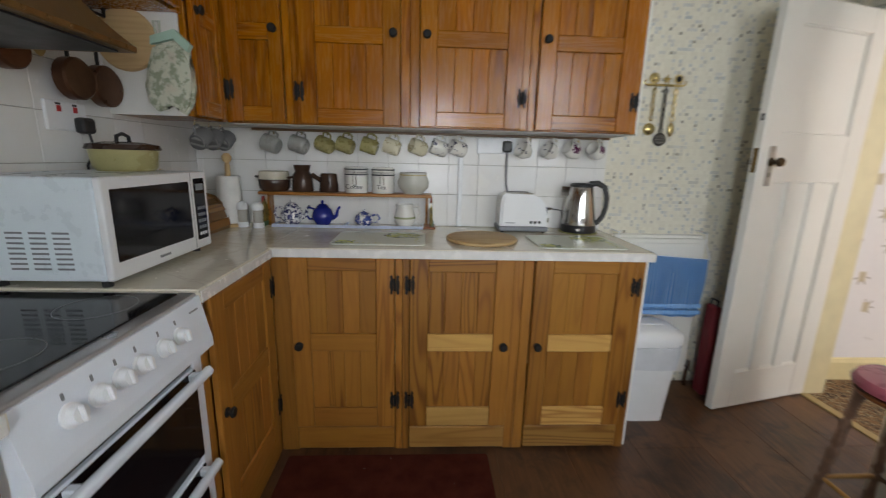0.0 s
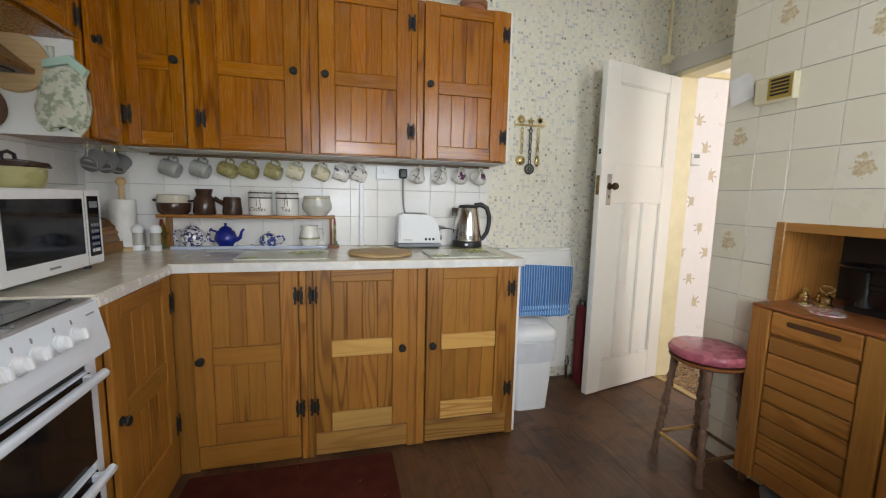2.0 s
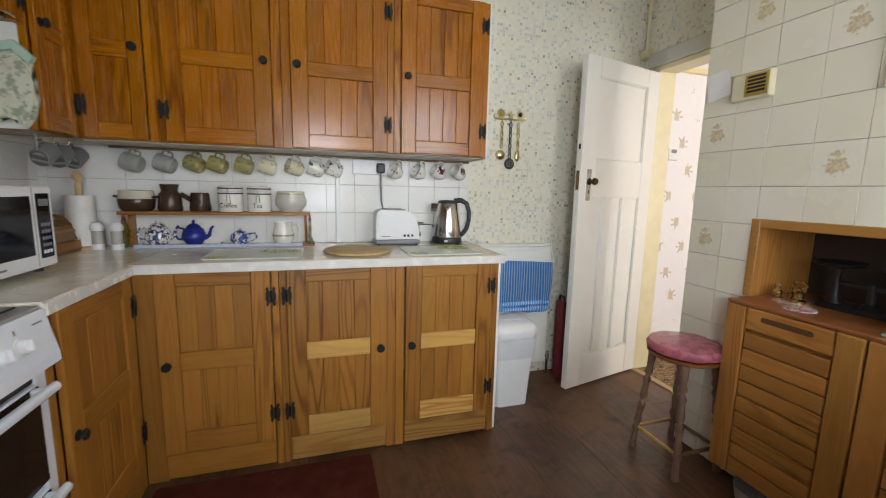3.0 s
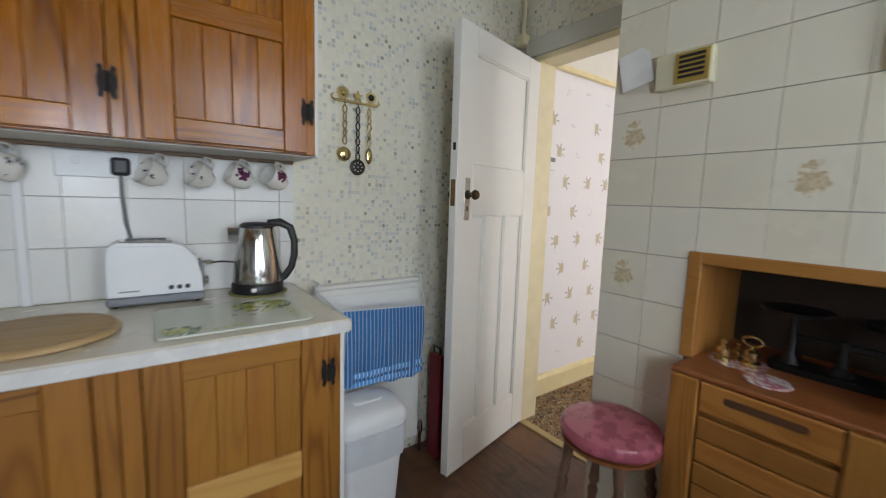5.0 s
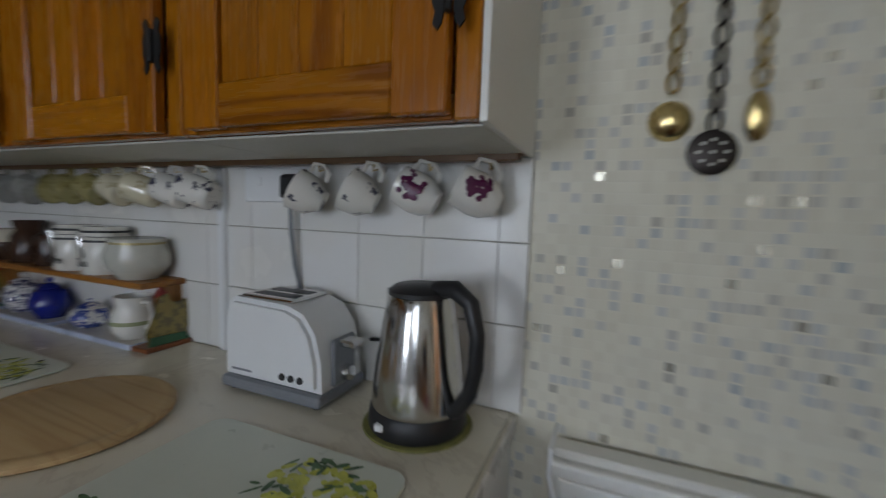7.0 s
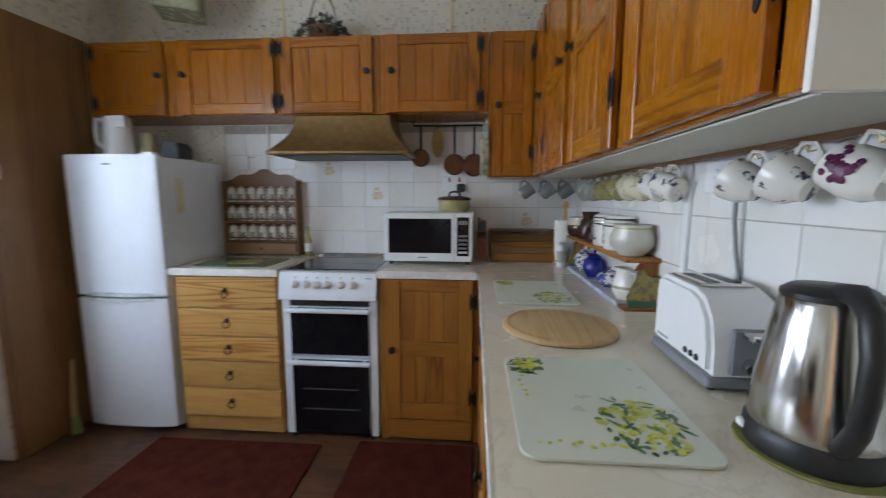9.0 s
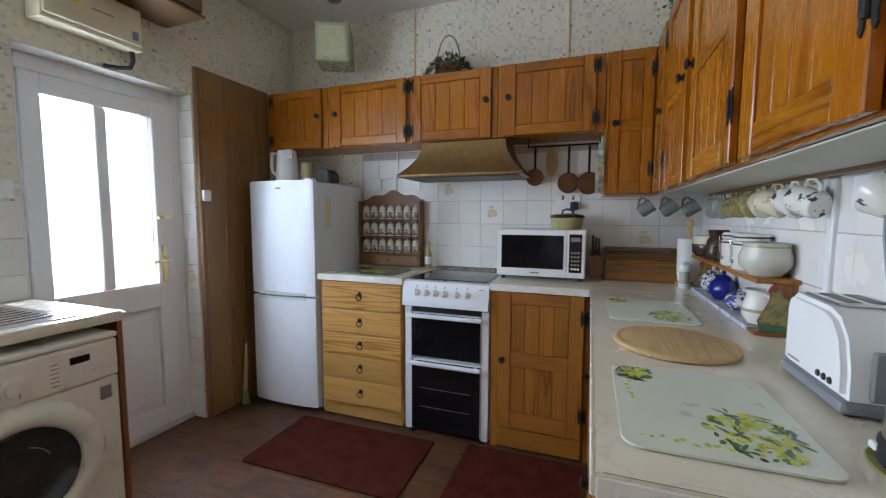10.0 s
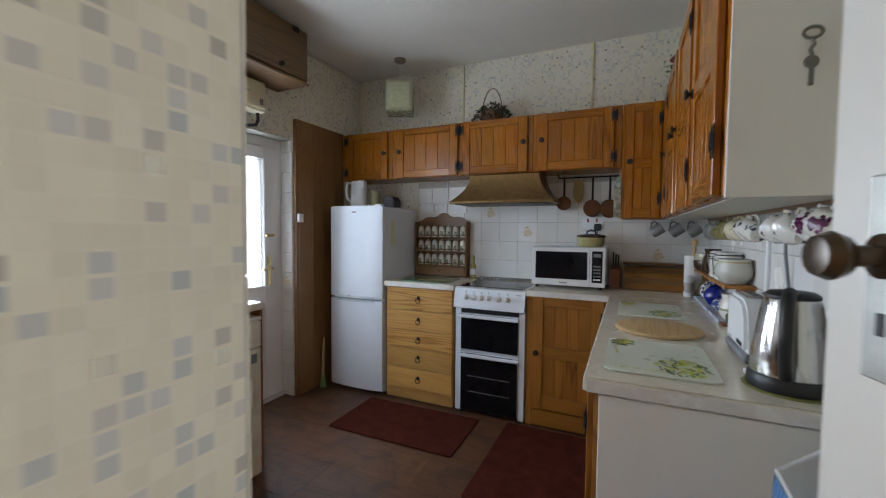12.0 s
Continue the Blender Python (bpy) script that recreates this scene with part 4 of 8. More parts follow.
# ---- doors and windows ----
def leaf_door():
    hinge, latch = Vector((2.498, 2.236, 0)), Vector((1.851, 2.083, 0))
    d = (hinge - latch).normalized()
    n = Vector((d.y, -d.x, 0))
    M = Matrix(((d.x, n.x, 0, latch.x), (d.y, n.y, 0, latch.y), (0, 0, 1, 0), (0, 0, 0, 1)))
    W, H = (hinge - latch).length, 1.968
    t = thing("door_1", latch, "white four-panel door standing open into the kitchen", "door")
    tagged(t, kind="structure")
    st = 0.112
    for a, c in ((0, st), (W - st, W)):
        part("stile", box(a, c, -0.040, 0.0, 0.008, H, 0.002, m=M), WHITE, t)
    for lo, hi in ((0.008, 0.205), (1.185, 1.405), (1.862, H)):
        part("rail", box(st, W - st, -0.0395, -0.0005, lo, hi, 0.002, m=M), WHITE, t)
    pw = (W - 2 * st - 0.124) / 3
    for k in (1, 2):
        a = st + k * pw + (k - 1) * 0.062
        part("muntin", box(a, a + 0.062, -0.0392, -0.0008, 0.205, 1.185, 0.002, m=M), WHITE, t)
    part("panel", box(st - 0.004, W - st + 0.004, -0.026, -0.014, 0.20, 1.19, m=M), WHITE, t)
    part("panel", box(st - 0.004, W - st + 0.004, -0.026, -0.014, 1.40, 1.87, m=M), WHITE, t)
    spans = [(st + k * (pw + 0.062), st + k * (pw + 0.062) + pw, 0.205, 1.185) for k in range(3)] + [(st, W - st, 1.405, 1.862)]
    for a, c, lo, hi in spans:
        bm = box(a, a + 0.009, -0.014, -0.004, lo, hi, 0.003, m=M)
        box(c - 0.009, c, -0.014, -0.004, lo, hi, 0.003, bm=bm, m=M)
        box(a + 0.009, c - 0.009, -0.014, -0.004, lo, lo + 0.009, 0.003, bm=bm, m=M)
        box(a + 0.009, c - 0.009, -0.014, -0.004, hi - 0.009, hi, 0.003, bm=bm, m=M)
        part("moulding", bm, WHITE, t)
    plate = part("lock_plate", box(0.050, 0.088, 0.0, 0.004, 1.165, 1.345, 0.002, m=M), plain("worn_plate", (0.42, 0.42, 0.38), 0.42, 0.7, vary=0.25, scale=25), t, "worn dull brass lock plate")
    part("door_knob", knob_mesh(M @ Vector((0.070, 0.004, 1.274)), n, 0.022, 0.054), plain("brown_bakelite", (0.065, 0.042, 0.022), 0.25, 0.3), plate, "dark brown round knob", True)
    part("keyhole", box(0.066, 0.074, 0.003, 0.005, 1.205, 1.225, m=M), BLACKPL, plate)
    part("door_knob", knob_mesh(M @ Vector((0.070, -0.040, 1.274)), -n, 0.022, 0.054), plain("brown_bakelite_back", (0.075, 0.050, 0.028), 0.2, 0.3), t, "dark brown round knob", True)
    part("latch_plate", box(-0.0015, 0.0005, -0.031, -0.009, 1.225, 1.335, m=M), OLDBRASS, t)
    part("bolt_hole", box(-0.0015, 0.012, -0.026, -0.012, 1.455, 1.485, m=M), BLACKPL, t)
    for z in (0.28, 1.72):
        part("hinge", tube([M @ Vector((W + 0.006, -0.002, z - 0.04)), M @ Vector((W + 0.006, -0.002, z + 0.04))], 0.006, 8), CREAM, t)


leaf_door()


def back_door():
    yf = -0.545
    M = facing("S", yf)
    t = thing("door_2", (0.46, yf, 0), "white glazed plastic back door in a deep recess", "door")
    tagged(t, kind="structure")
    x0, x1 = DX0 + 0.001, DX1 - 0.001
    bm = box(x0, x0 + 0.062, yf - 0.07, yf, 0.0, DZ - 0.001, 0.004)
    box(x1 - 0.062, x1, yf - 0.07, yf, 0.0, DZ - 0.001, 0.004, bm=bm)
    box(x0 + 0.062, x1 - 0.062, yf - 0.07, yf, DZ - 0.075, DZ - 0.001, 0.004, bm=bm)
    part("door_frame", bm, PVC, t)
    part("sill", box(x0, x1, yf - 0.07, yf + 0.03, 0.0, 0.024, 0.004), plain("grey_sill", (0.55, 0.55, 0.53), 0.4), t, "pale metal door sill")
    a, c = x0 + 0.064, x1 - 0.064
    g0, g1, m0, m1 = a + 0.108, c - 0.075, 0.462, 0.518
    for u0, u1 in ((a, g0), (g1, c)):
        part("stile", box(u0, u1, yf - 0.05, yf + 0.012, 0.026, DZ - 0.077, 0.004), PVC, t)
    part("glazing_bar", box(m0, m1, yf - 0.05, yf + 0.012, 0.875, 1.795, 0.005), PVC, t)
    for lo, hi in ((0.026, 0.14), (0.73, 0.873), (1.797, DZ - 0.077)):
        part("rail", box(g0, g1, yf - 0.049, yf + 0.0115, lo, hi, 0.004), PVC, t)
    part("lower_panel", box(g0, g1, yf - 0.035, yf - 0.015, 0.14, 0.73), PVC, t)
    part("raised_panel", box(g0 + 0.04, g1 - 0.04, yf - 0.015, yf + 0.004, 0.18, 0.69, 0.012), PVC, t)
    for u0, u1 in ((g0, m0), (m1, g1)):
        p = part("pane", box(u0, u1, yf - 0.024, yf - 0.018, 0.872, 1.798), GLASS, t, "clear glass pane")
        p.visible_shadow = False
    h = Vector((0.205, yf + 0.012, 0.98))
    plate = part("handle_plate", box(h.x - 0.014, h.x + 0.014, h.y, h.y + 0.008, h.z - 0.11, h.z + 0.11, 0.003), BRASS, t, "gold handle plate")
    part("lever", tube([h + Vector((0, 0.008, 0.02)), h + Vector((0, 0.045, 0.02)), h + Vector((0.02, 0.05, 0.02)), h + Vector((0.10, 0.05, 0.016))], 0.008, 8), BRASS, plate, "gold lever", True)
    part("bolt", tube([(0.16, yf + 0.022, 1.245), (0.235, yf + 0.022, 1.245)], 0.010, 8), BRASS, t, "brass sliding bolt", True)
    part("bolt_knob", knob_mesh(Vector((0.21, yf + 0.028, 1.245)), Vector((0, 1, 0)), 0.012, 0.025), BRASS, t, "", True)


back_door()


def window():
    y0, y1 = -0.60, -0.535
    t = thing("window_1", (1.56, y1, VZ0), "white plastic window with a top light and an opening casement", "window")
    tagged(t, kind="structure")
    bm = box(VX0 + 0.001, VX0 + 0.06, y0, y1, VZ0 + 0.001, VZ1 - 0.001, 0.004)
    box(VX1 - 0.06, VX1 - 0.001, y0, y1, VZ0 + 0.001, VZ1 - 0.001, 0.004, bm=bm)
    box(VX0 + 0.06, VX1 - 0.06, y0, y1, VZ0 + 0.001, VZ0 + 0.055, 0.004, bm=bm)
    box(VX0 + 0.06, VX1 - 0.06, y0, y1, VZ1 - 0.05, VZ1 - 0.001, 0.004, bm=bm)
    part("window_frame", bm, PVC, t)
    part("transom", box(VX0 + 0.06, VX1 - 0.06, y0, y1, 1.735, 1.80, 0.004), PVC, t)
    bm = box(VX0 + 0.062, VX0 + 0.118, y0 + 0.01, y1 + 0.012, VZ0 + 0.057, 1.733, 0.004)
    box(VX1 - 0.118, VX1 - 0.062, y0 + 0.01, y1 + 0.012, VZ0 + 0.057, 1.733, 0.004, bm=bm)
    box(VX0 + 0.118, VX1 - 0.118, y0 + 0.01, y1 + 0.012, VZ0 + 0.057, VZ0 + 0.105, 0.004, bm=bm)
    box(VX0 + 0.118, VX1 - 0.118, y0 + 0.01, y1 + 0.012, 1.69, 1.733, 0.004, bm=bm)
    part("casement", bm, PVC, t)
    for lo, hi in ((VZ0 + 0.10, 1.695), (1.798, VZ1 - 0.048)):
        p = part("pane", box(VX0 + 0.058, VX1 - 0.058, -0.575, -0.570, lo, hi), GLASS, t, "clear glass pane")
        p.visible_shadow = False
    bm = box(VX0 + 0.114, VX0 + 0.121, y1 + 0.009, y1 + 0.0135, VZ0 + 0.1, 1.70)
    box(VX1 - 0.121, VX1 - 0.114, y1 + 0.009, y1 + 0.0135, VZ0 + 0.1, 1.70, bm=bm)
    part("gasket", bm, BLACKPL, t, "black rubber gasket")
    part("window_sill", box(VX0 + 0.002, VX1 - 0.002, y1, SY + 0.012, VZ0 + 0.0005, VZ0 + 0.018, 0.004), PVC, t, "white window board")
    part("handle", box(1.25, 1.37, y1 + 0.012, y1 + 0.028, VZ0 + 0.075, VZ0 + 0.09, 0.004), PVC, t)
    bm = box(VX0 + 0.0005, VX0 + 0.004, y1, SY - 0.001, VZ0 + 0.019, VZ1 - 0.001)
    box(VX0 + 0.004, VX1 - 0.002, y1, SY - 0.001, VZ1 - 0.004, VZ1 - 0.0005, bm=bm)
    part("reveal_lining", bm, WHITE, t, "white painted reveal")


window()
b = box(DX0 + 0.002, DX1 - 0.002, -0.545, SY - 0.001, DZ - 0.004, DZ - 0.0005)
box(DX1 - 0.004, DX1 - 0.0005, -0.545, SY - 0.001, 0.0, DZ - 0.004, bm=b)
struct("trim_door_reveal", b, OFFWHITE, "painted lining of the door recess", "trim")


# ---- sink side ----
def sink_side():
    t = thing("worktop", (1.5, -0.14, 0.866), "cream worktop with the steel sink, over the washing machine", "worktop")
    part("top", prism([(0.845, SY + 0.002), (2.120, SY + 0.002), (2.120, 0.150), (0.845, 0.150)], 0.868, 0.905, bevel=0.007), plain("cream_laminate", (0.72, 0.68, 0.56), 0.25, coat=0.2, vary=0.06), t)
    t = thing("end_panel", (0.855, -0.1, 0), "brown wooden panel at the end of the sink worktop", "panel")
    part("panel", box(0.850, 0.868, SY + 0.004, 0.135, 0.0, 0.867, 0.002), REDWOOD["z"], t)
    t = thing("sink", (1.5, -0.14, 0.905), "stainless steel sink with a ribbed drainer", "sink")
    part("rim", box(0.97, 2.06, -0.385, 0.095, 0.905, 0.909, 0.0015), STEEL, t)
    bowl = pose(1.80, -0.145, 0.909)
    part("bowl", lathe([(0.20, 0.0), (0.208, 0.004), (0.214, 0.0035), (0.216, 0.0002), (0.20, 0.0)], 36, bowl), CHROME, t, "round bowl rim", True)
    part("bowl_inside", lathe([(0.199, 0.001), (0, 0.0012), (0, 0.0002), (0.199, 0.0002), (0.199, 0.001)], 36, bowl), plain("shaded_steel", (0.10, 0.10, 0.11), 0.3, 1.0), t)
    for k in range(9):
        part("rib", box(1.0, 1.54, -0.34 + k * 0.045, -0.328 + k * 0.045, 0.909, 0.912, 0.0012), STEEL, t)
    t = thing("base_cabinet", (1.8, -0.1, 0), "wooden cabinet under the sink, coloured brown for its shade", "cabinet", "base cabinets")
    # brown wood in place of pine puts the backlit shade into the colour
    part("body", box(1.490, 2.118, SY + 0.004, 0.080, 0.02, 0.866), BROWNWOOD["z"], t)
    plank_door(t, "S", 0.081, -2.10, -1.53, 0.10, 0.862, BROWNWOOD, (1, 0.20), -1, ((0.104, 0.17), (0.45, 0.51), (0.80, 0.858)), 4)
    part("plinth_board", box(1.495, 2.115, 0.06, 0.079, 0.0, 0.095), BROWNWOOD["x"], t)
    blue = plain("blue_plastic", (0.022, 0.095, 0.34), 0.35, vary=0.1)
    t = thing("dish_rack", (1.40, 0.0, 0.912), "blue plastic dish rack on the drainer", "dish rack")
    x0, x1, y0, y1, z0, z1 = 1.20, 1.62, -0.17, 0.105, 0.9125, 0.998
    part("tray", box(x0 + 0.01, x1 - 0.01, y0 + 0.01, y1 - 0.01, z0, z0 + 0.006, 0.002), blue, t)
    for name, a in (("rim", (x0 - 0.008, x1 + 0.008, y1 - 0.004, y1 + 0.012)), ("rim", (x0 - 0.008, x1 + 0.008, y0 - 0.012, y0 + 0.004)), ("rim", (x0 - 0.008, x0 + 0.006, y0 + 0.004, y1 - 0.004)), ("rim", (x1 - 0.006, x1 + 0.008, y0 + 0.004, y1 - 0.004))):
        part(name, box(*a, z1 - 0.008, z1, 0.002), blue, t)
    for y in (y0, y1):
        part("side_bottom", box(x0, x1, y - 0.003, y + 0.003, z0, z0 + 0.028, 0.001), blue, t)
        for k in range(17):
            x = x0 + 0.004 + k * (x1 - x0 - 0.008) / 16
            part("slat", box(x - 0.004, x + 0.004, y - 0.003, y + 0.003, z0 + 0.028, z1 - 0.008), blue, t)
    for x in (x0, x1):
        part("end", box(x - 0.003, x + 0.003, y0 + 0.003, y1 - 0.003, z0, z1 - 0.008), blue, t)
    part("cutlery_box", box(1.55, 1.617, y0 + 0.006, y1 - 0.006, z0 + 0.006, z1 + 0.004, 0.004), blue, t)
    for k in range(3):
        part("cutlery_slot", box(1.562, 1.606, y0 + 0.02 + k * 0.083, y0 + 0.09 + k * 0.083, z1 + 0.0035, z1 + 0.0048), BLACKPL, t)
    dish = plain("blue_grey_china", (0.06, 0.085, 0.15), 0.4, vary=0.1)
    for x in (1.470, 1.408, 1.346):
        p = thing("plate", (x, -0.01, 0.92), "blue-grey plate standing in the dish rack", "plate", "plates in the rack")
        part("dish", lathe([(0, 0), (0.055, 0), (0.062, 0.004), (0.092, 0.014), (0.094, 0.017), (0.060, 0.009), (0, 0.006)], 28, Matrix.Translation((x, -0.01, 1.014)) @ pose(0, 0, 0, 0, -78)), dish, p, "", True)
    p = thing("bowl", (1.26, 0.0, 0.92), "small pink and white bowl in the dish rack", "bowl")
    part("dish", lathe([(0, 0), (0.03, 0), (0.05, 0.03), (0.055, 0.055), (0.052, 0.055), (0.045, 0.028), (0, 0.006)], 20, pose(1.258, 0.01, 0.955, 35, 20)), plain("pink_china", (0.45, 0.20, 0.26), 0.2), p, "", True)
    p = thing("cutting_board", (1.27, -0.08, 0.92), "small yellow and green board in the dish rack", "board")
    part("sheet", box(-0.055, 0.055, -0.004, 0.004, 0, 0.115, 0.003, m=pose(1.27, -0.08, 0.920, 12, 18, 30)), plain("yellow_green", (0.33, 0.36, 0.08), 0.4, vary=0.4), p)
    p = thing("plant_pot", (1.425, -0.495, VZ0 + 0.018), "terracotta pot with a small succulent on the window board", "plant")
    z = VZ0 + 0.0185
    part("saucer", lathe([(0, 0), (0.05, 0), (0.056, 0.012), (0.052, 0.012), (0.046, 0.004), (0, 0.004)], 20, pose(1.425, -0.495, z)), PVC, p, "", True)
    part("pot", lathe([(0, 0), (0.036, 0), (0.047, 0.058), (0.052, 0.058), (0.053, 0.075), (0.046, 0.075), (0.044, 0.064), (0, 0.062)], 22, pose(1.425, -0.495, z + 0.0045)), plain("terracotta", (0.38, 0.14, 0.08), 0.7), p, "", True)
    rng = random.Random(3)
    bm = bmesh.new()
    for k in range(16):
        a, rr, h = rng.uniform(0, 6.28), rng.uniform(0.008, 0.045), rng.uniform(0.08, 0.125)
        c = Vector((1.425 + rr * math.cos(a), -0.495 + rr * math.sin(a), z + h))
        tube([(1.425 + rr * 0.4 * math.cos(a), -0.495 + rr * 0.4 * math.sin(a), z + 0.062), c], 0.002, 5, bm=bm)
        lathe([(0, 0), (0.009, 0.002), (0.013, 0.006), (0.008, 0.009), (0, 0.010)], 8, Matrix.Translation(c) @ pose(0, 0, -0.004, rng.uniform(-40, 40), rng.uniform(-40, 40)), bm)
    part("leaves", bm, plain("succulent_green", (0.10, 0.20, 0.05), 0.4), p, "", True)
    box_cab = thing("ceiling_cabinet", (0.57, SY, 2.29), "dark brown wooden cabinet high over the back door", "cabinet")
    part("body", box(0.215, 0.925, SY + 0.001, -0.145, 2.290, 2.625, 0.003), DARKWOOD["x"], box_cab)
    part("base_board", box(0.205, 0.935, SY + 0.001, -0.128, 2.274, 2.2895, 0.004), DARKWOOD["x"], box_cab)
    fl = part("flap", box(0.222, 0.918, -0.1445, -0.128, 2.298, 2.620, 0.004), DARKWOOD["x"], box_cab)
    part("knob", knob_mesh(Vector((0.46, -0.128, 2.335)), Vector((0, 1, 0)), 0.016, 0.028), BLACK, fl, "dark knob", True)
    for x in (0.33, 0.80):
        part("hinge", box(x - 0.03, x + 0.03, -0.128, -0.124, 2.584, 2.622, 0.002), BLACK, fl)
    f = thing("fuse_box", (0.6, SY, 2.08), "cream plastic electrical fuse box over the door", "fuse box")
    body = part("body", box(0.395, 0.805, SY + 0.001, -0.335, 2.065, 2.262, 0.008, 2), CREAMPLASTIC, f)
    part("cover", box(0.405, 0.795, -0.336, -0.322, 2.085, 2.252, 0.006, 2), CREAMPLASTIC, body)
    part("warning_label", box(0.665, 0.72, -0.3225, -0.3212, 2.170, 2.200), plain("yellow_label", (0.75, 0.48, 0.03), 0.5), body, "yellow warning label")
    part("print_label", box(0.425, 0.452, -0.3225, -0.3212, 2.105, 2.145), GREYPL, body, "small printed label")
    part("printed_bars", box(0.53, 0.62, -0.3225, -0.3212, 2.170, 2.176), GREYPL, body)
    part("cable", tube([(0.42, -0.38, 2.066), (0.418, -0.38, 2.02), (0.43, -0.385, 1.985), (0.48, -0.40, 1.972), (0.53, -0.42, 1.9695)], 0.011, 8), BLACKPL, f, "thick black cable", True)
    p = thing("pipe", (1.02, SY, 0.905), "white painted pipe up the back wall", "pipe")
    part("tube", tube([(1.022, SY + 0.013, 0.9055), (1.022, SY + 0.013, CZ - 0.023)], 0.0105, 10), OFFWHITE, p, "", True)
    part("tube", tube([(0.988, SY + 0.010, 0.9055), (0.988, SY + 0.010, CZ - 0.023)], 0.007, 8), OFFWHITE, p, "", True)
    for z in (1.30, 2.05):
        part("clip", box(0.975, 1.04, SY + 0.0008, SY + 0.026, z - 0.008, z + 0.008, 0.002), OFFWHITE, p)
    s = thing("wall_socket", (0.925, SY, 1.36), "white plastic switch on the back wall", "socket")
    part("plate", box(0.885, 0.965, SY + 0.0008, SY + 0.012, 1.325, 1.405, 0.003), PLASTIC_W, s)
    part("rocker", box(0.915, 0.935, SY + 0.012, SY + 0.017, 1.35, 1.38, 0.002), PLASTIC_W, s)
    s = thing("light_switch", (0.05, -0.397, 1.36), "small white switch on the dark panel", "switch")
    part("plate", box(0.012, 0.058, -0.398, -0.372, 1.345, 1.410, 0.003), PLASTIC_W, s)
    part("rocker", box(0.025, 0.045, -0.372, -0.367, 1.365, 1.390, 0.002), PLASTIC_W, s)


sink_side()


# ---- cooker wall ----
def hood():
    t = thing("cooker_hood", (-0.55, 1.05, 1.49), "aged brass cooker hood with flared sides", "cooker hood")
    lo, hi = (0.665, 1.425), (0.790, 1.310)
    bm = bmesh.new()
    rings = []
    for k in range(9):
        f = k / 8
        e = (1 - f) ** 2.0
        y0, y1 = hi[0] + (lo[0] - hi[0]) * e, hi[1] + (lo[1] - hi[1]) * e
        x = -0.50 + 0.09 * e
        z = 1.512 + f * 0.194
        rings.append([bm.verts.new(p) for p in ((WX + 0.008, y0, z), (x, y0, z), (x, y1, z), (WX + 0.008, y1, z))])
    for a, c in zip(rings, rings[1:]):
        for i in range(3):
            bm.faces.new((a[i], a[i + 1], c[i + 1], c[i]))
        bm.faces.new((a[3], a[0], c[0], c[3]))
    bm.faces.new(rings[-1])
    bm.faces.new(rings[0][::-1])
    part("canopy", bm, OLDBRASS, t, "", True)
    part("rim", box(WX + 0.008, -0.404, lo[0] - 0.004, lo[1] + 0.004, 1.494, 1.511, 0.003), OLDBRASS, t, "dark brass rim")
    part("grille", box(WX + 0.03, -0.43, lo[0] + 0.03, lo[1] - 0.03, 1.489, 1.4935), BLACKPL, t, "black grille underneath")
    for k in range(14):
        part("rivet", lathe([(0, 0.004), (0.004, 0.003), (0.005, 0), (0, 0)], 8, Matrix.Translation((-0.404, lo[0] + 0.03 + k * 0.0535, 1.503)) @ pose(0, 0, 0, 0, 90)), OLDBRASS, t)


hood()


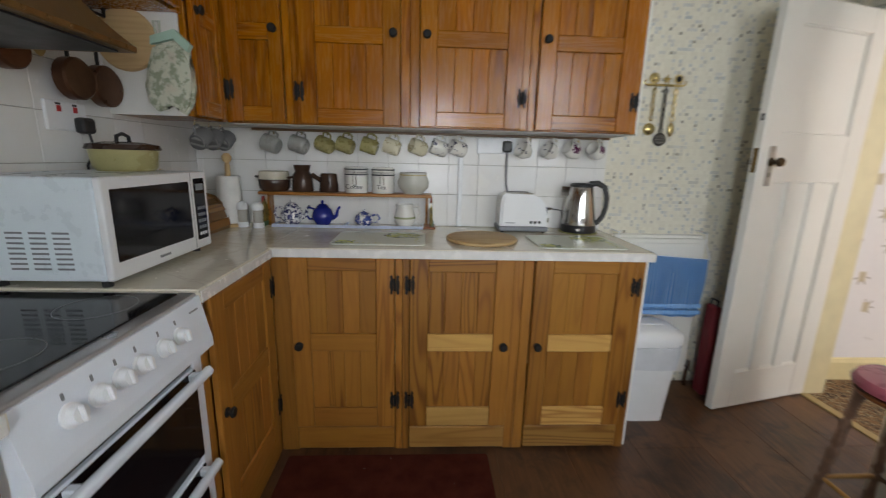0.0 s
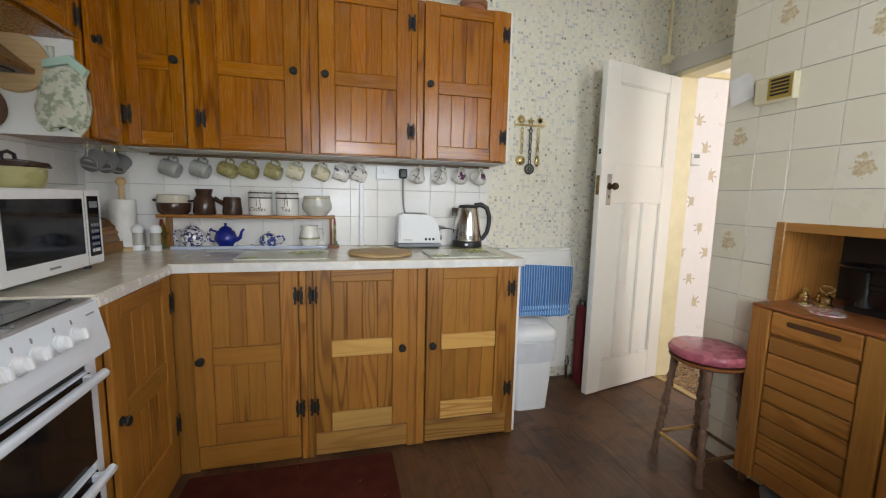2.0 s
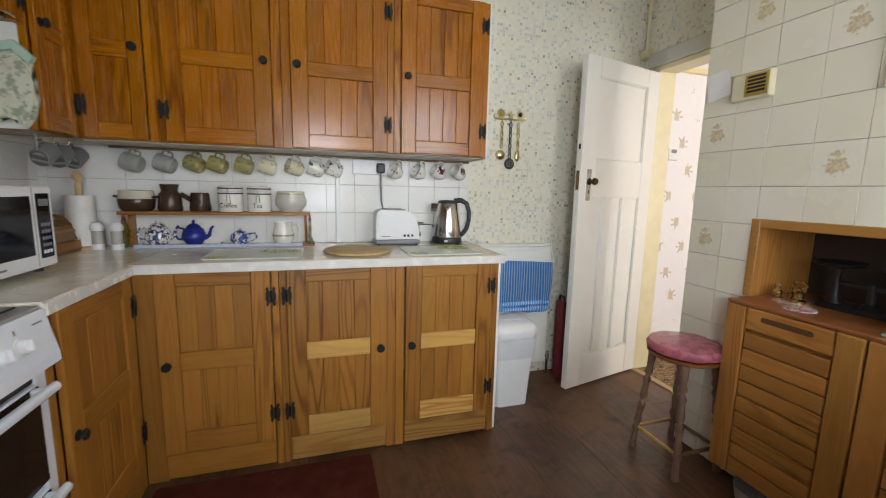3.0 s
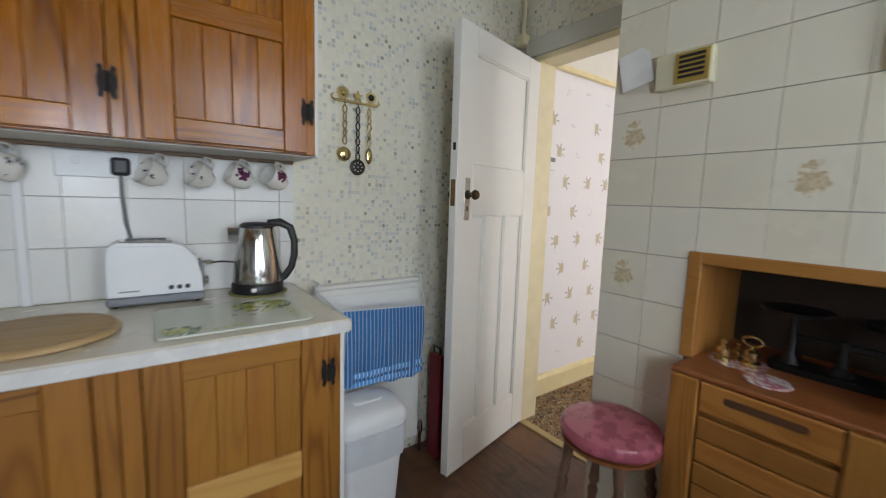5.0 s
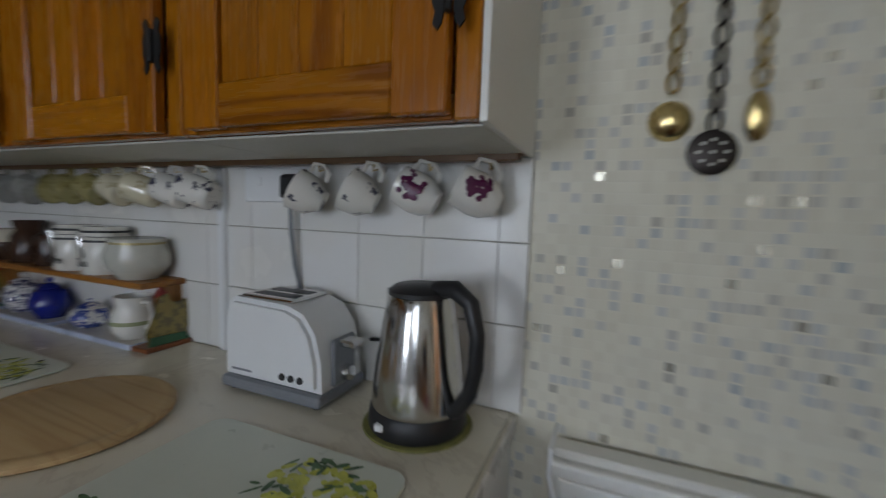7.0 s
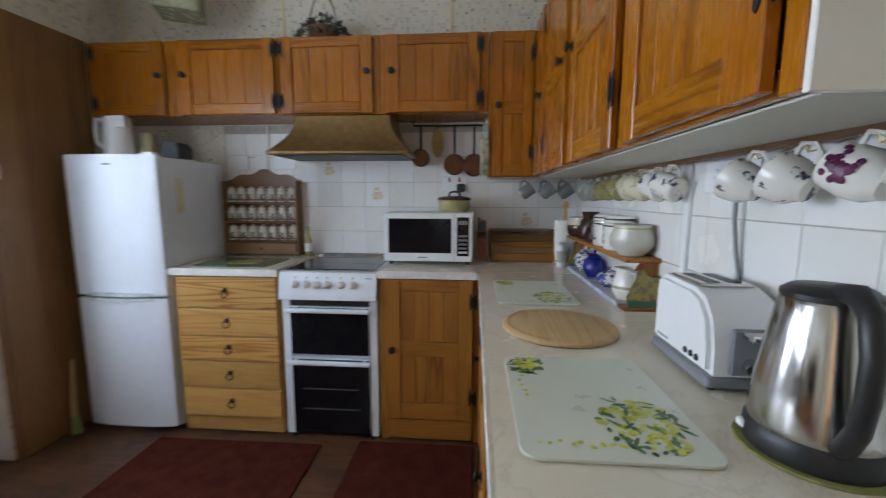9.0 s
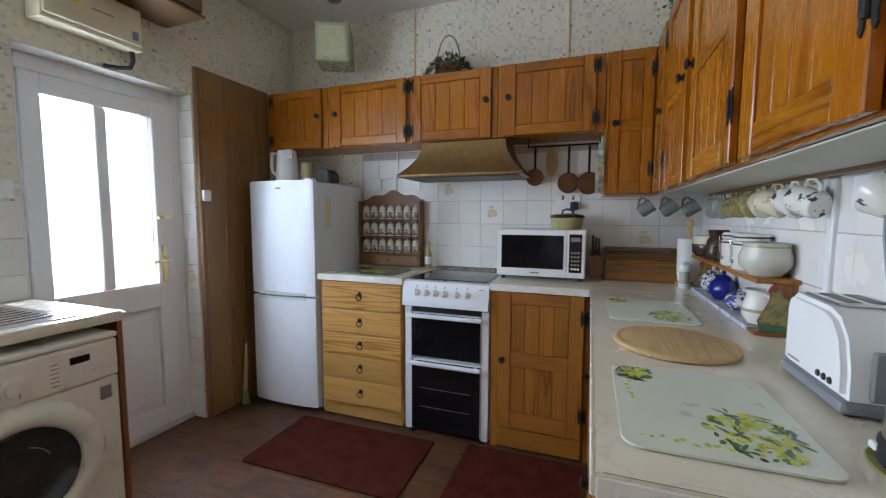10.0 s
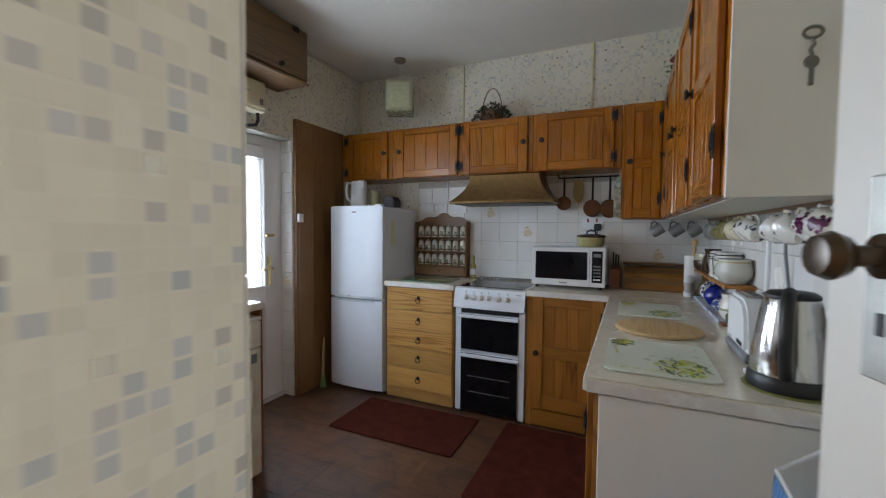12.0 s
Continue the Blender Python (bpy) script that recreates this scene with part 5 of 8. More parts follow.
def microwave():
    t = thing("microwave", (-0.6, 1.52, 0.905), "white microwave oven with a dark window", "microwave")
    xf, y0, y1, z0, z1 = -0.440, 1.283, 1.762, 0.925, 1.186
    M = facing("W", xf)
    part("body", box(-0.775, xf - 0.018, y0, y1, z0, z1, 0.005, 2), plain("pale_blue_white", (0.72, 0.79, 0.82), 0.3, vary=0.04), t)
    front = part("front", box(y0, y1, -0.018, 0.0, z0, z1, 0.005, 2, m=M), PLASTIC_W, t)
    part("window", box(y0 + 0.026, y1 - 0.112, -0.001, 0.002, z0 + 0.045, z1 - 0.03, 0.001, m=M), DARKGLASS, front, "dark door window")
    part("door_seam", box(y1 - 0.098, y1 - 0.096, -0.001, 0.0008, z0 + 0.004, z1 - 0.004, m=M), GREYPL, front)
    con = part("control_strip", box(y1 - 0.083, y1 - 0.018, -0.001, 0.002, z0 + 0.03, z1 - 0.022, 0.001, m=M), DARKGLASS, front, "dark control strip")
    part("display", box(y1 - 0.074, y1 - 0.027, 0.002, 0.003, z1 - 0.062, z1 - 0.04, m=M), GREYPL, con)
    for r in range(5):
        for k in range(3):
            part("button", box(y1 - 0.073 + k * 0.016, y1 - 0.061 + k * 0.016, 0.002, 0.0034, z0 + 0.045 + r * 0.022, z0 + 0.056 + r * 0.022, 0.0006, m=M), GREYPL if r else PLASTIC_W, con)
    part("maker_bar", box(1.47, 1.52, -0.0005, 0.0007, z0 + 0.018, z0 + 0.025, m=M), GREYPL, front)
    for g in range(3):
        for r in range(8):
            x = -0.57 - g * 0.055
            part("vent_slot", box(x, x + 0.04, y0 - 0.0006, y0 + 0.001, z0 + 0.03 + r * 0.013, z0 + 0.035 + r * 0.013), GREYPL, t)
    for x in (-0.74, -0.48):
        for y in (y0 + 0.03, y1 - 0.03):
            part("foot", lathe([(0, 0), (0.012, 0), (0.012, 0.021), (0, 0.021)], 8, pose(x, y, 0.9045)), BLACKPL, t)
    p = thing("casserole_dish", (-0.63, 1.648, 1.187), "olive enamel casserole dish with a dark lid on the microwave", "pot")
    q = pose(-0.63, 1.655, 1.1865) @ Matrix.Diagonal((0.9, 0.86, 1.0, 1))
    part("dish", lathe([(0, 0), (0.085, 0), (0.098, 0.012), (0.104, 0.058), (0.106, 0.066), (0.10, 0.066), (0, 0.064)], 26, q), plain("olive_enamel", (0.42, 0.38, 0.17), 0.3, vary=0.15), p, "", True)
    lid = part("lid", lathe([(0.112, 0.066), (0.115, 0.070), (0.108, 0.082), (0.06, 0.09), (0, 0.092), (0, 0.0665)], 26, q), plain("brown_lid", (0.05, 0.028, 0.02), 0.25), p, "dark brown lid", True)
    part("lid_handle", tube([q @ Vector((0, -0.035, 0.088)), q @ Vector((0, -0.03, 0.108)), q @ Vector((0, 0, 0.116)), q @ Vector((0, 0.03, 0.108)), q @ Vector((0, 0.035, 0.088))], 0.006, 8), BLACKPL, lid, "", True)


microwave()


def spice_rack():
    t = thing("spice_rack", (-0.76, 0.45, 0.905), "brown wooden spice rack with a scalloped top and a drawer", "spice rack")
    y0, y1, x0, x1 = 0.205, 0.685, WX + 0.007, -0.705
    top = [(y0, 0.905), (y1, 0.905), (y1, 1.375)]
    for k in range(1, 30):
        f = k / 30
        top.append((y1 + (y0 - y1) * f, 1.372 + 0.050 * math.sin(math.pi * f) ** 2 + 0.022 * math.sin(3 * math.pi * f) ** 2))
    top.append((y0, 1.375))
    part("back", prism(top, x0, x0 + 0.010, Matrix(((0, 0, 1, 0), (1, 0, 0, 0), (0, 1, 0, 0), (0, 0, 0, 1)))), BROWNWOOD["y"], t)
    for y in (y0, y1 - 0.012):
        part("side", box(x0 + 0.010, x1, y, y + 0.012, 0.905, 1.365, 0.003), BROWNWOOD["z"], t)
    rows = (1.000, 1.118, 1.236)
    for z in rows:
        part("shelf", box(x0 + 0.010, x1, y0 + 0.012, y1 - 0.012, z - 0.010, z, 0.002), BROWNWOOD["y"], t)
        part("rail", box(x1 - 0.006, x1, y0 + 0.012, y1 - 0.012, z + 0.010, z + 0.018, 0.002), BROWNWOOD["y"], t)
    dr = part("drawer", box(x1 - 0.010, x1 + 0.004, y0 + 0.014, y1 - 0.014, 0.912, 0.985, 0.003), BROWNWOOD["y"], t)
    part("knob", knob_mesh(Vector((x1 + 0.004, 0.445, 0.95)), Vector((1, 0, 0)), 0.010, 0.018), BROWNWOOD["y"], dr, "", True)
    white = plain("jar_china", (0.76, 0.74, 0.64), 0.18, vary=0.06)
    motif = plain("jar_motif", (0.10, 0.11, 0.06), 0.4, vary=0.6, scale=90)
    first = None
    for z in rows:
        for k in range(7):
            y = y0 + 0.045 + k * 0.065
            if first is None:
                j = first = thing("spice_jar", (-0.742, y, z), "small white china spice jar with a painted motif", "jar", "spice jars")
                q = pose(-0.742, y, z)
                part("body", lathe([(0, 0), (0.024, 0), (0.0265, 0.004), (0.0265, 0.064), (0.021, 0.072), (0.021, 0.075), (0, 0.075)], 16, q), white, j, "", True)
                part("lid", lathe([(0.0, 0.075), (0.0235, 0.075), (0.0235, 0.083), (0.016, 0.089), (0.008, 0.091), (0.008, 0.097), (0, 0.099)], 16, q), white, j, "", True)
                bm = bmesh.new()
                for dy, dz, w in ((-0.009, 0.026, 0.007), (0.007, 0.024, 0.008), (0.0, 0.037, 0.008), (-0.007, 0.047, 0.005), (0.009, 0.044, 0.005), (0.001, 0.017, 0.006)):
                    dx = math.sqrt(0.0268 ** 2 - dy ** 2)
                    lathe([(0, 0.0012), (w * 0.8, 0.0008), (w, -0.003), (0, -0.003)], 7, Matrix.Translation((-0.742 + dx, y + dy, z + dz)) @ pose(0, 0, 0, 0, 90), bm)
                part("motif", bm, motif, j, "dark leaf motif")
            else:
                copy_thing(first, pose(-0.742, y, z, 0, 0, random.uniform(-25, 25)))


spice_rack()


def cooker_wall_things():
    # sockets
    for y, w, z in ((0.290, 0.12, 1.485), (0.432, 0.085, 1.485), (0.585, 0.14, 1.485), (1.648, 0.15, 1.350)):
        s = thing("wall_socket", (WX, y, z), "white plastic electrical socket on the tiles", "socket", "sockets")
        x = WX + 0.0075
        part("plate", box(x, x + 0.011, y - w / 2, y + w / 2, z - 0.044, z + 0.044, 0.003), PLASTIC_W, s)
        for dy in ((-0.03, 0.03) if w > 0.1 else (0,)):
            part("rocker", box(x + 0.011, x + 0.015, y + dy - 0.007, y + dy + 0.007, z + 0.012, z + 0.030, 0.001), PLASTIC_W if z > 1.4 else plain("red_rocker", (0.45, 0.02, 0.02), 0.4), s)
            if z < 1.4:
                part("neon", box(x + 0.011, x + 0.0125, y + dy - 0.008, y + dy + 0.008, z + 0.032, z + 0.038), BLACKPL, s)
    pl = thing("plug", (WX + 0.03, 1.69, 1.335), "black plug in the cooker wall socket", "plug")
    part("body", box(WX + 0.0186, WX + 0.055, 1.662, 1.712, 1.300, 1.350, 0.010, 2), BLACKPL, pl)
    part("cable", tube([(WX + 0.045, 1.687, 1.302), (WX + 0.06, 1.68, 1.25), (WX + 0.03, 1.68, 1.20), (WX + 0.02, 1.70, 1.10), (WX + 0.02, 1.70, 0.91)], 0.004, 6), BLACKPL, pl, "", True)
    c = thing("cable_trunking", (WX, 0.62, 2.11), "thin painted cable trunking up the wall", "trunking", "wall trunking")
    part("strip", box(WX + 0.0005, WX + 0.012, 0.602, 0.618, 2.1125, CZ, 0.002), CREAM, c)
    copy_thing(c, pose(WX, 0.62 + 1.012, 2.11))
    copy_thing(c, pose(WX, 0.62 - 1.030, 2.11))
    c = thing("cable_trunking", (WX, 0.50, 1.53), "white trunking above the sockets", "trunking")
    part("strip", box(WX + 0.0075, WX + 0.018, 0.475, 0.487, 1.530, 1.711, 0.002), PLASTIC_W, c)
    # hanging pans
    rail = thing("utensil_rail", (WX, 1.6, 1.68), "dark rail with hooks under the low cabinet", "rail")
    part("bar", tube([(-0.752, 1.40, 1.690), (-0.752, 1.83, 1.690)], 0.005, 8), BLACK, rail, "", True)
    for y in (1.405, 1.825):
        part("bracket", box(-0.757, -0.747, y - 0.004, y + 0.004, 1.690, 1.716), BLACK, rail)
    for y, r, length, kind in ((1.447, 0.052, 0.13, 0), (1.648, 0.062, 0.16, 0), (1.765, 0.066, 0.16, 0)):
        p = thing("copper_pan", (-0.757, y, 1.5), "small tarnished copper pan hanging by its handle", "pan", "hanging pans")
        zc = 1.684 - length - r
        q = Matrix.Translation((-0.722, y, zc)) @ pose(0, 0, 0, 0, -90)
        part("bowl", lathe([(0, 0.0), (r * 0.9, 0.0), (r, 0.006), (r, 0.036), (r * 0.96, 0.036), (r * 0.94, 0.010), (0, 0.006)], 24, q), COPPER, p, "", True)
        part("handle", box(-0.757, -0.751, y - 0.007, y + 0.007, zc + r * 0.9, 1.683, 0.002), BLACK, p, "iron handle")
        part("hook", tube([(-0.752, y, 1.683), (-0.744, y, 1.690), (-0.752, y, 1.699)], 0.0022, 6), BLACK, p)
    p = thing("spoon_rest", (-0.757, 1.548, 1.55), "long pale bread mould hanging on the rail", "mould")
    part("body", lathe([(0, 0), (0.028, 0.004), (0.036, 0.016), (0.033, 0.018), (0, 0.012)], 22, Matrix.Translation((-0.764, 1.548, 1.590)) @ Matrix.Diagonal((1, 1, 2.4, 1)) @ pose(0, 0, 0, 0, 90)), plain("straw", (0.38, 0.27, 0.10), 0.7, vary=0.3, scale=60), p, "", True)
    part("hook", tube([(-0.755, 1.548, 1.672), (-0.745, 1.548, 1.690), (-0.752, 1.548, 1.699)], 0.0022, 6), BLACK, p)
    # bread board and glove on the white side panel
    b = thing("bread_board", (-0.70, 1.835, 1.7), "round pale wooden bread board hanging from a hook", "board")
    part("disc", lathe([(0, 0), (0.098, 0), (0.102, 0.004), (0.102, 0.012), (0.098, 0.016), (0, 0.016)], 36, Matrix.Translation((-0.695, 1.841, 1.622)) @ pose(0, 0, 0, 90)), BEECH["x"], b, "", True)
    part("hook", tube([(-0.710, 1.841, 1.756), (-0.710, 1.824, 1.756), (-0.710, 1.820, 1.735), (-0.710, 1.828, 1.720)], 0.003, 6), BRASS, b)
    g = thing("oven_glove", (-0.585, 1.83, 1.45), "pale floral double oven glove hanging on the cabinet side", "oven glove")
    cloth = Net("floral_cloth", 0.9)
    pp = cloth.pos()
    cc = cloth.mix(cloth.ramp(cloth.noise(pp, 38.0, 4, 0.6), 0.48, 0.60), (0.60, 0.60, 0.47), (0.30, 0.33, 0.22))
    cloth.colour(cloth.mix(cloth.ramp(cloth.noise(pp, 16.0, 3), 0.55, 0.7, 0, 0.6), cc, (0.62, 0.52, 0.42)))
    cloth.bump(cloth.noise(pp, 60.0, 3), 0.4, 0.006)
    shape = [(-0.052, 0.10), (0.03, 0.125), (0.075, 0.085), (0.07, 0.03), (0.085, -0.03), (0.07, -0.09), (0.045, -0.125), (0.015, -0.11), (0.0, -0.075), (-0.02, -0.105), (-0.055, -0.115), (-0.085, -0.085), (-0.09, -0.03), (-0.07, 0.03)]
    P = Matrix(((1, 0, 0, -0.558), (0, 0, -1, 1.8415), (0, 1, 0, 1.505), (0, 0, 0, 1)))
    part("mitt", prism(shape, 0.0, 0.022, P, bevel=0.008), cloth.m, g, "", True)
    part("mitt", prism([(x * 0.92 + 0.012, y * 0.92 - 0.012) for x, y in shape], 0.0225, 0.042, P, bevel=0.008), cloth.m, g, "", True)
    part("trim", prism([(-0.045, 0.128), (0.035, 0.152), (0.085, 0.105), (0.072, 0.082), (0.03, 0.122), (-0.048, 0.102)], 0.006, 0.030, P), plain("mint_binding", (0.42, 0.58, 0.46), 0.9), g, "mint green binding")
    part("loop", tube([P @ Vector((-0.03, 0.125, 0.015)), P @ Vector((-0.04, 0.18, 0.01)), P @ Vector((-0.02, 0.18, 0.01)), P @ Vector((-0.02, 0.125, 0.015))], 0.004, 6), plain("loop_cloth", (0.55, 0.58, 0.48), 0.9), g)
    # corner of the worktop
    k = thing("knife_block", (-0.68, 1.812, 0.905), "wooden knife block with black-handled knives", "knife block")
    part("block", prism([(-0.74, 0.9045), (-0.64, 0.9045), (-0.655, 1.03), (-0.74, 1.06)], 1.786, 1.846, Matrix(((1, 0, 0, 0), (0, 0, 1, 0), (0, 1, 0, 0), (0, 0, 0, 1)))), REDWOOD["z"], k)
    for i, (x, y, h) in enumerate(((-0.72, 1.800, 0.10), (-0.70, 1.818, 0.09), (-0.675, 1.802, 0.075), (-0.68, 1.834, 0.085))):
        part("knife_handle", box(x - 0.008, x + 0.008, y - 0.006, y + 0.006, 1.03, 1.05 + h, 0.003), BLACKPL, k, "black knife handle")
    b = thing("bread_bin", (-0.68, 2.05, 0.905), "wooden bread bin with a slatted roll front", "bread bin")
    y0, y1 = 1.868, 2.236
    prof = [(-0.785, 0.9045), (-0.585, 0.9045), (-0.585, 0.925), (-0.590, 0.975), (-0.610, 1.02), (-0.65, 1.055), (-0.70, 1.07), (-0.785, 1.07)]
    XZ = Matrix(((1, 0, 0, 0), (0, 0, 1, 0), (0, 1, 0, 0), (0, 0, 0, 1)))
    for y in (y0, y1 - 0.012):
        part("side", prism(prof, y, y + 0.012, XZ), BROWNWOOD["x"], b)
    inner = [(-0.592, 0.918), (-0.596, 0.955), (-0.606, 0.99), (-0.625, 1.02), (-0.655, 1.043), (-0.695, 1.057)]
    for k, ((xa, za), (xb, zb)) in enumerate(zip(inner, inner[1:])):
        o = 0.007 if k % 2 == 0 else 0.0
        part("slat", prism([(xa + o, za), (xb + o, zb - 0.002), (xb - 0.012, zb - 0.004), (xa - 0.012, za - 0.004)], y0 + 0.012, y1 - 0.012, XZ), (LO if k % 2 == 0 else BROWNWOOD)["y"], b)
    part("top_board", box(-0.785, -0.700, y0 - 0.006, y1 + 0.006, 1.0705, 1.082, 0.003), BROWNWOOD["y"], b)
    part("base", box(-0.785, -0.585, y0 + 0.012, y1 - 0.012, 0.9045, 0.917), BROWNWOOD["y"], b)
    r = thing("kitchen_roll", (-0.60, 2.27, 0.905), "white kitchen roll on a wooden holder", "kitchen roll")
    q = pose(-0.60, 2.275, 0.9045)
    part("holder", lathe([(0, 0), (0.06, 0), (0.06, 0.012), (0.012, 0.016), (0.012, 0.29), (0.008, 0.30), (0.020, 0.315), (0.022, 0.33), (0.012, 0.345), (0, 0.347)], 18, q), BEECH["z"], r, "turned wooden post", True)
    part("paper", lathe([(0.016, 0.017), (0.052, 0.017), (0.053, 0.24), (0.016, 0.24), (0.016, 0.017)], 28, q), plain("paper_white", (0.78, 0.77, 0.73), 0.9), r, "", True)
    shaker_glass = glass_material("shaker_glass", (0.85, 0.86, 0.84))
    for x, y in ((-0.455, 2.232), (-0.535, 2.25)):
        s = thing("salt_shaker", (x, y, 0.905), "small glass shaker with a white domed lid", "shaker", "shakers")
        q = pose(x, y, 0.9045)
        part("base", lathe([(0, 0), (0.024, 0), (0.024, 0.025), (0, 0.025)], 16, q), PLASTIC_W, s, "", True)
        part("glass", lathe([(0.022, 0.025), (0.022, 0.085), (0, 0.085), (0, 0.025)], 16, q), plain("frosted_glass", (0.45, 0.43, 0.38), 0.1), s, "", True)
        part("lid", lathe([(0, 0.085), (0.024, 0.085), (0.027, 0.095), (0.024, 0.112), (0.012, 0.122), (0, 0.124)], 16, q), PLASTIC_W, s, "", True)
    y = thing("oil_bottle", (-0.70, 0.745, 0.905), "small bottle of yellow oil beside the spice rack", "bottle")
    part("bottle", lathe([(0, 0), (0.022, 0), (0.023, 0.004), (0.023, 0.10), (0.010, 0.13), (0.010, 0.165), (0, 0.165)], 16, pose(-0.715, 0.745, 0.9045)), plain("oil", (0.42, 0.36, 0.12), 0.15), y, "", True)
    part("cap", lathe([(0, 0.165), (0.012, 0.165), (0.012, 0.185), (0, 0.185)], 12, pose(-0.715, 0.745, 0.9045)), plain("green_cap", (0.3, 0.32, 0.12), 0.4), y)
    part("label", lathe([(0.0235, 0.03), (0.0238, 0.03), (0.0238, 0.08), (0.0235, 0.08), (0.0235, 0.03)], 16, pose(-0.715, 0.745, 0.9045)), PLASTIC_W, y)
    m = thing("glass_board", (-0.48, 0.48, 0.905), "green printed glass worktop saver", "board")
    part("sheet", prism(rounded(0.30, 0.40, 0.02), 0.9045, 0.909, pose(-0.43, 0.49, 0)), plain("green_print", (0.09, 0.17, 0.10), 0.1, vary=0.5, scale=9), m)
    part("print", prism(rounded(0.14, 0.20, 0.06), 0.9092, 0.9097, pose(-0.43, 0.50, 0)), plain("yellow_print", (0.42, 0.38, 0.12), 0.15, vary=0.4, scale=12), m)
    # on the fridge
    k = thing("jug_kettle", (-0.42, -0.19, 1.478), "old white plastic jug kettle on the fridge", "kettle")
    q = pose(-0.42, -0.175, 1.4785)
    part("body", lathe([(0, 0), (0.072, 0), (0.074, 0.02), (0.062, 0.20), (0.060, 0.215), (0, 0.222)], 24, q), PLASTIC_W, k, "", True)
    part("handle", tube([q @ Vector((0.02, -0.062, 0.20)), q @ Vector((0.02, -0.10, 0.205)), q @ Vector((0.02, -0.115, 0.15)), q @ Vector((0.02, -0.105, 0.08)), q @ Vector((0.02, -0.068, 0.05))], 0.011, 8), PLASTIC_W, k, "", True)
    part("spout", prism([(0.0, 0.035), (0.035, 0.0), (0.0, -0.035)], 0.16, 0.218, q @ Matrix.Translation((0.03, 0.05, 0)) @ pose(0, 0, 0, 0, 0, 60)), PLASTIC_W, k)
    j = thing("storage_jar", (-0.48, -0.06, 1.478), "small olive jar on the fridge", "jar")
    part("body", lathe([(0, 0), (0.04, 0), (0.04, 0.13), (0.035, 0.14), (0, 0.14)], 18, pose(-0.48, -0.055, 1.4785)), plain("olive_jar", (0.36, 0.33, 0.18), 0.4), j, "", True)
    j = thing("radio", (-0.46, 0.11, 1.478), "small black gadget lying on the fridge", "gadget")
    part("body", prism([(-0.05, 0), (0.05, 0), (0.055, 0.05), (0.03, 0.085), (-0.03, 0.09), (-0.055, 0.05)], 0.03, 0.15, Matrix(((0, 0, 1, -0.57), (1, 0, 0, 0.11), (0, 1, 0, 1.4785), (0, 0, 0, 1))), bevel=0.008), BLACKPL, j)
    part("tray", box(-0.60, -0.40, 0.0, 0.05, 1.4785, 1.487, 0.003), BLACKPL, j)
    s = thing("cleaning_brush", (-0.20, -0.352, 0), "green and white brush standing beside the fridge", "brush")
    rng = random.Random(8)
    bm = bmesh.new()
    for i in range(40):
        a, rr = rng.uniform(0, 6.28), rng.uniform(0, 0.032)
        tube([(-0.17 + 0.5 * rr * math.cos(a), -0.357 + 0.5 * rr * math.sin(a), 0.10), (-0.17 + rr * math.cos(a), -0.357 + rr * math.sin(a), 0.002)], 0.003, 4, bm=bm)
    part("bristles", bm, plain("brush_green", (0.20, 0.32, 0.10), 0.8), s)
    part("handle", tube([(-0.17, -0.357, 0.10), (-0.20, -0.365, 0.40)], [0.014, 0.008], 8), BEECH["z"], s, "", True)
    # lamp and plants
    l = thing("pendant_lamp", (-0.49, 0.177, 2.25), "square pale green glass lantern hanging from the ceiling", "lamp")
    q = pose(-0.49, 0.177, 2.235, 0, 0, 24) @ Matrix.Diagonal((1.12, 1.12, 1.15, 1))
    gl = plain("pale_green_glass", (0.36, 0.36, 0.23), 0.25, vary=0.15, scale=30)
    sh = part("shade", box(-0.095, 0.095, -0.095, 0.095, 0.0, 0.205, 0.006, m=q), gl, l)
    for dx, dy in ((1, 0), (-1, 0), (0, 1), (0, -1)):
        part("glass_pane", box(-0.075 if dy else dx * 0.0955 - 0.002, 0.075 if dy else dx * 0.0955 + 0.002, -0.075 if dx else dy * 0.0955 - 0.002, 0.075 if dx else dy * 0.0955 + 0.002, 0.02, 0.185, m=q), plain("ribbed_glass", (0.47, 0.48, 0.30), 0.2, vary=0.2, scale=40, bump=0.3), sh)
    part("cord", tube([q @ Vector((0, 0, 0.205)), (-0.49, 0.177, CZ - 0.02)], 0.003, 6), PLASTIC_W, l)
    part("ceiling_rose", lathe([(0, 0), (0.02, 0), (0.045, 0.015), (0.047, 0.0345), (0, 0.0345)], 18, pose(-0.49, 0.177, CZ - 0.035)), plain("brown_rose", (0.18, 0.13, 0.09), 0.5), l, "", True)


cooker_wall_things()


# ---- shelf, crockery and worktop by the tiled wall ----
def text_mesh(words, size, m):
    cu = bpy.data.curves.new("words", "FONT")
    cu.body, cu.size, cu.align_x, cu.extrude = words, size, "CENTER", 0.0004
    ob = bpy.data.objects.new("words", cu)
    scene.collection.objects.link(ob)
    bpy.context.view_layer.update()
    me = bpy.data.meshes.new_from_object(ob.evaluated_get(bpy.context.evaluated_depsgraph_get()))
    bpy.data.objects.remove(ob)
    bpy.data.curves.remove(cu)
    b = bmesh.new()
    b.from_mesh(me)
    bpy.data.meshes.remove(me)
    b.transform(m)
    return b


CHINA = plain("white_china", (0.76, 0.74, 0.68), 0.12, coat=0.2, vary=0.04)
STONE = plain("grey_stoneware", (0.34, 0.34, 0.31), 0.3, vary=0.1)
BROWNPOT = plain("brown_stoneware", (0.055, 0.028, 0.018), 0.22, vary=0.25)
BLUE = plain("cobalt_enamel", (0.012, 0.022, 0.22), 0.1, coat=0.3, vary=0.1)


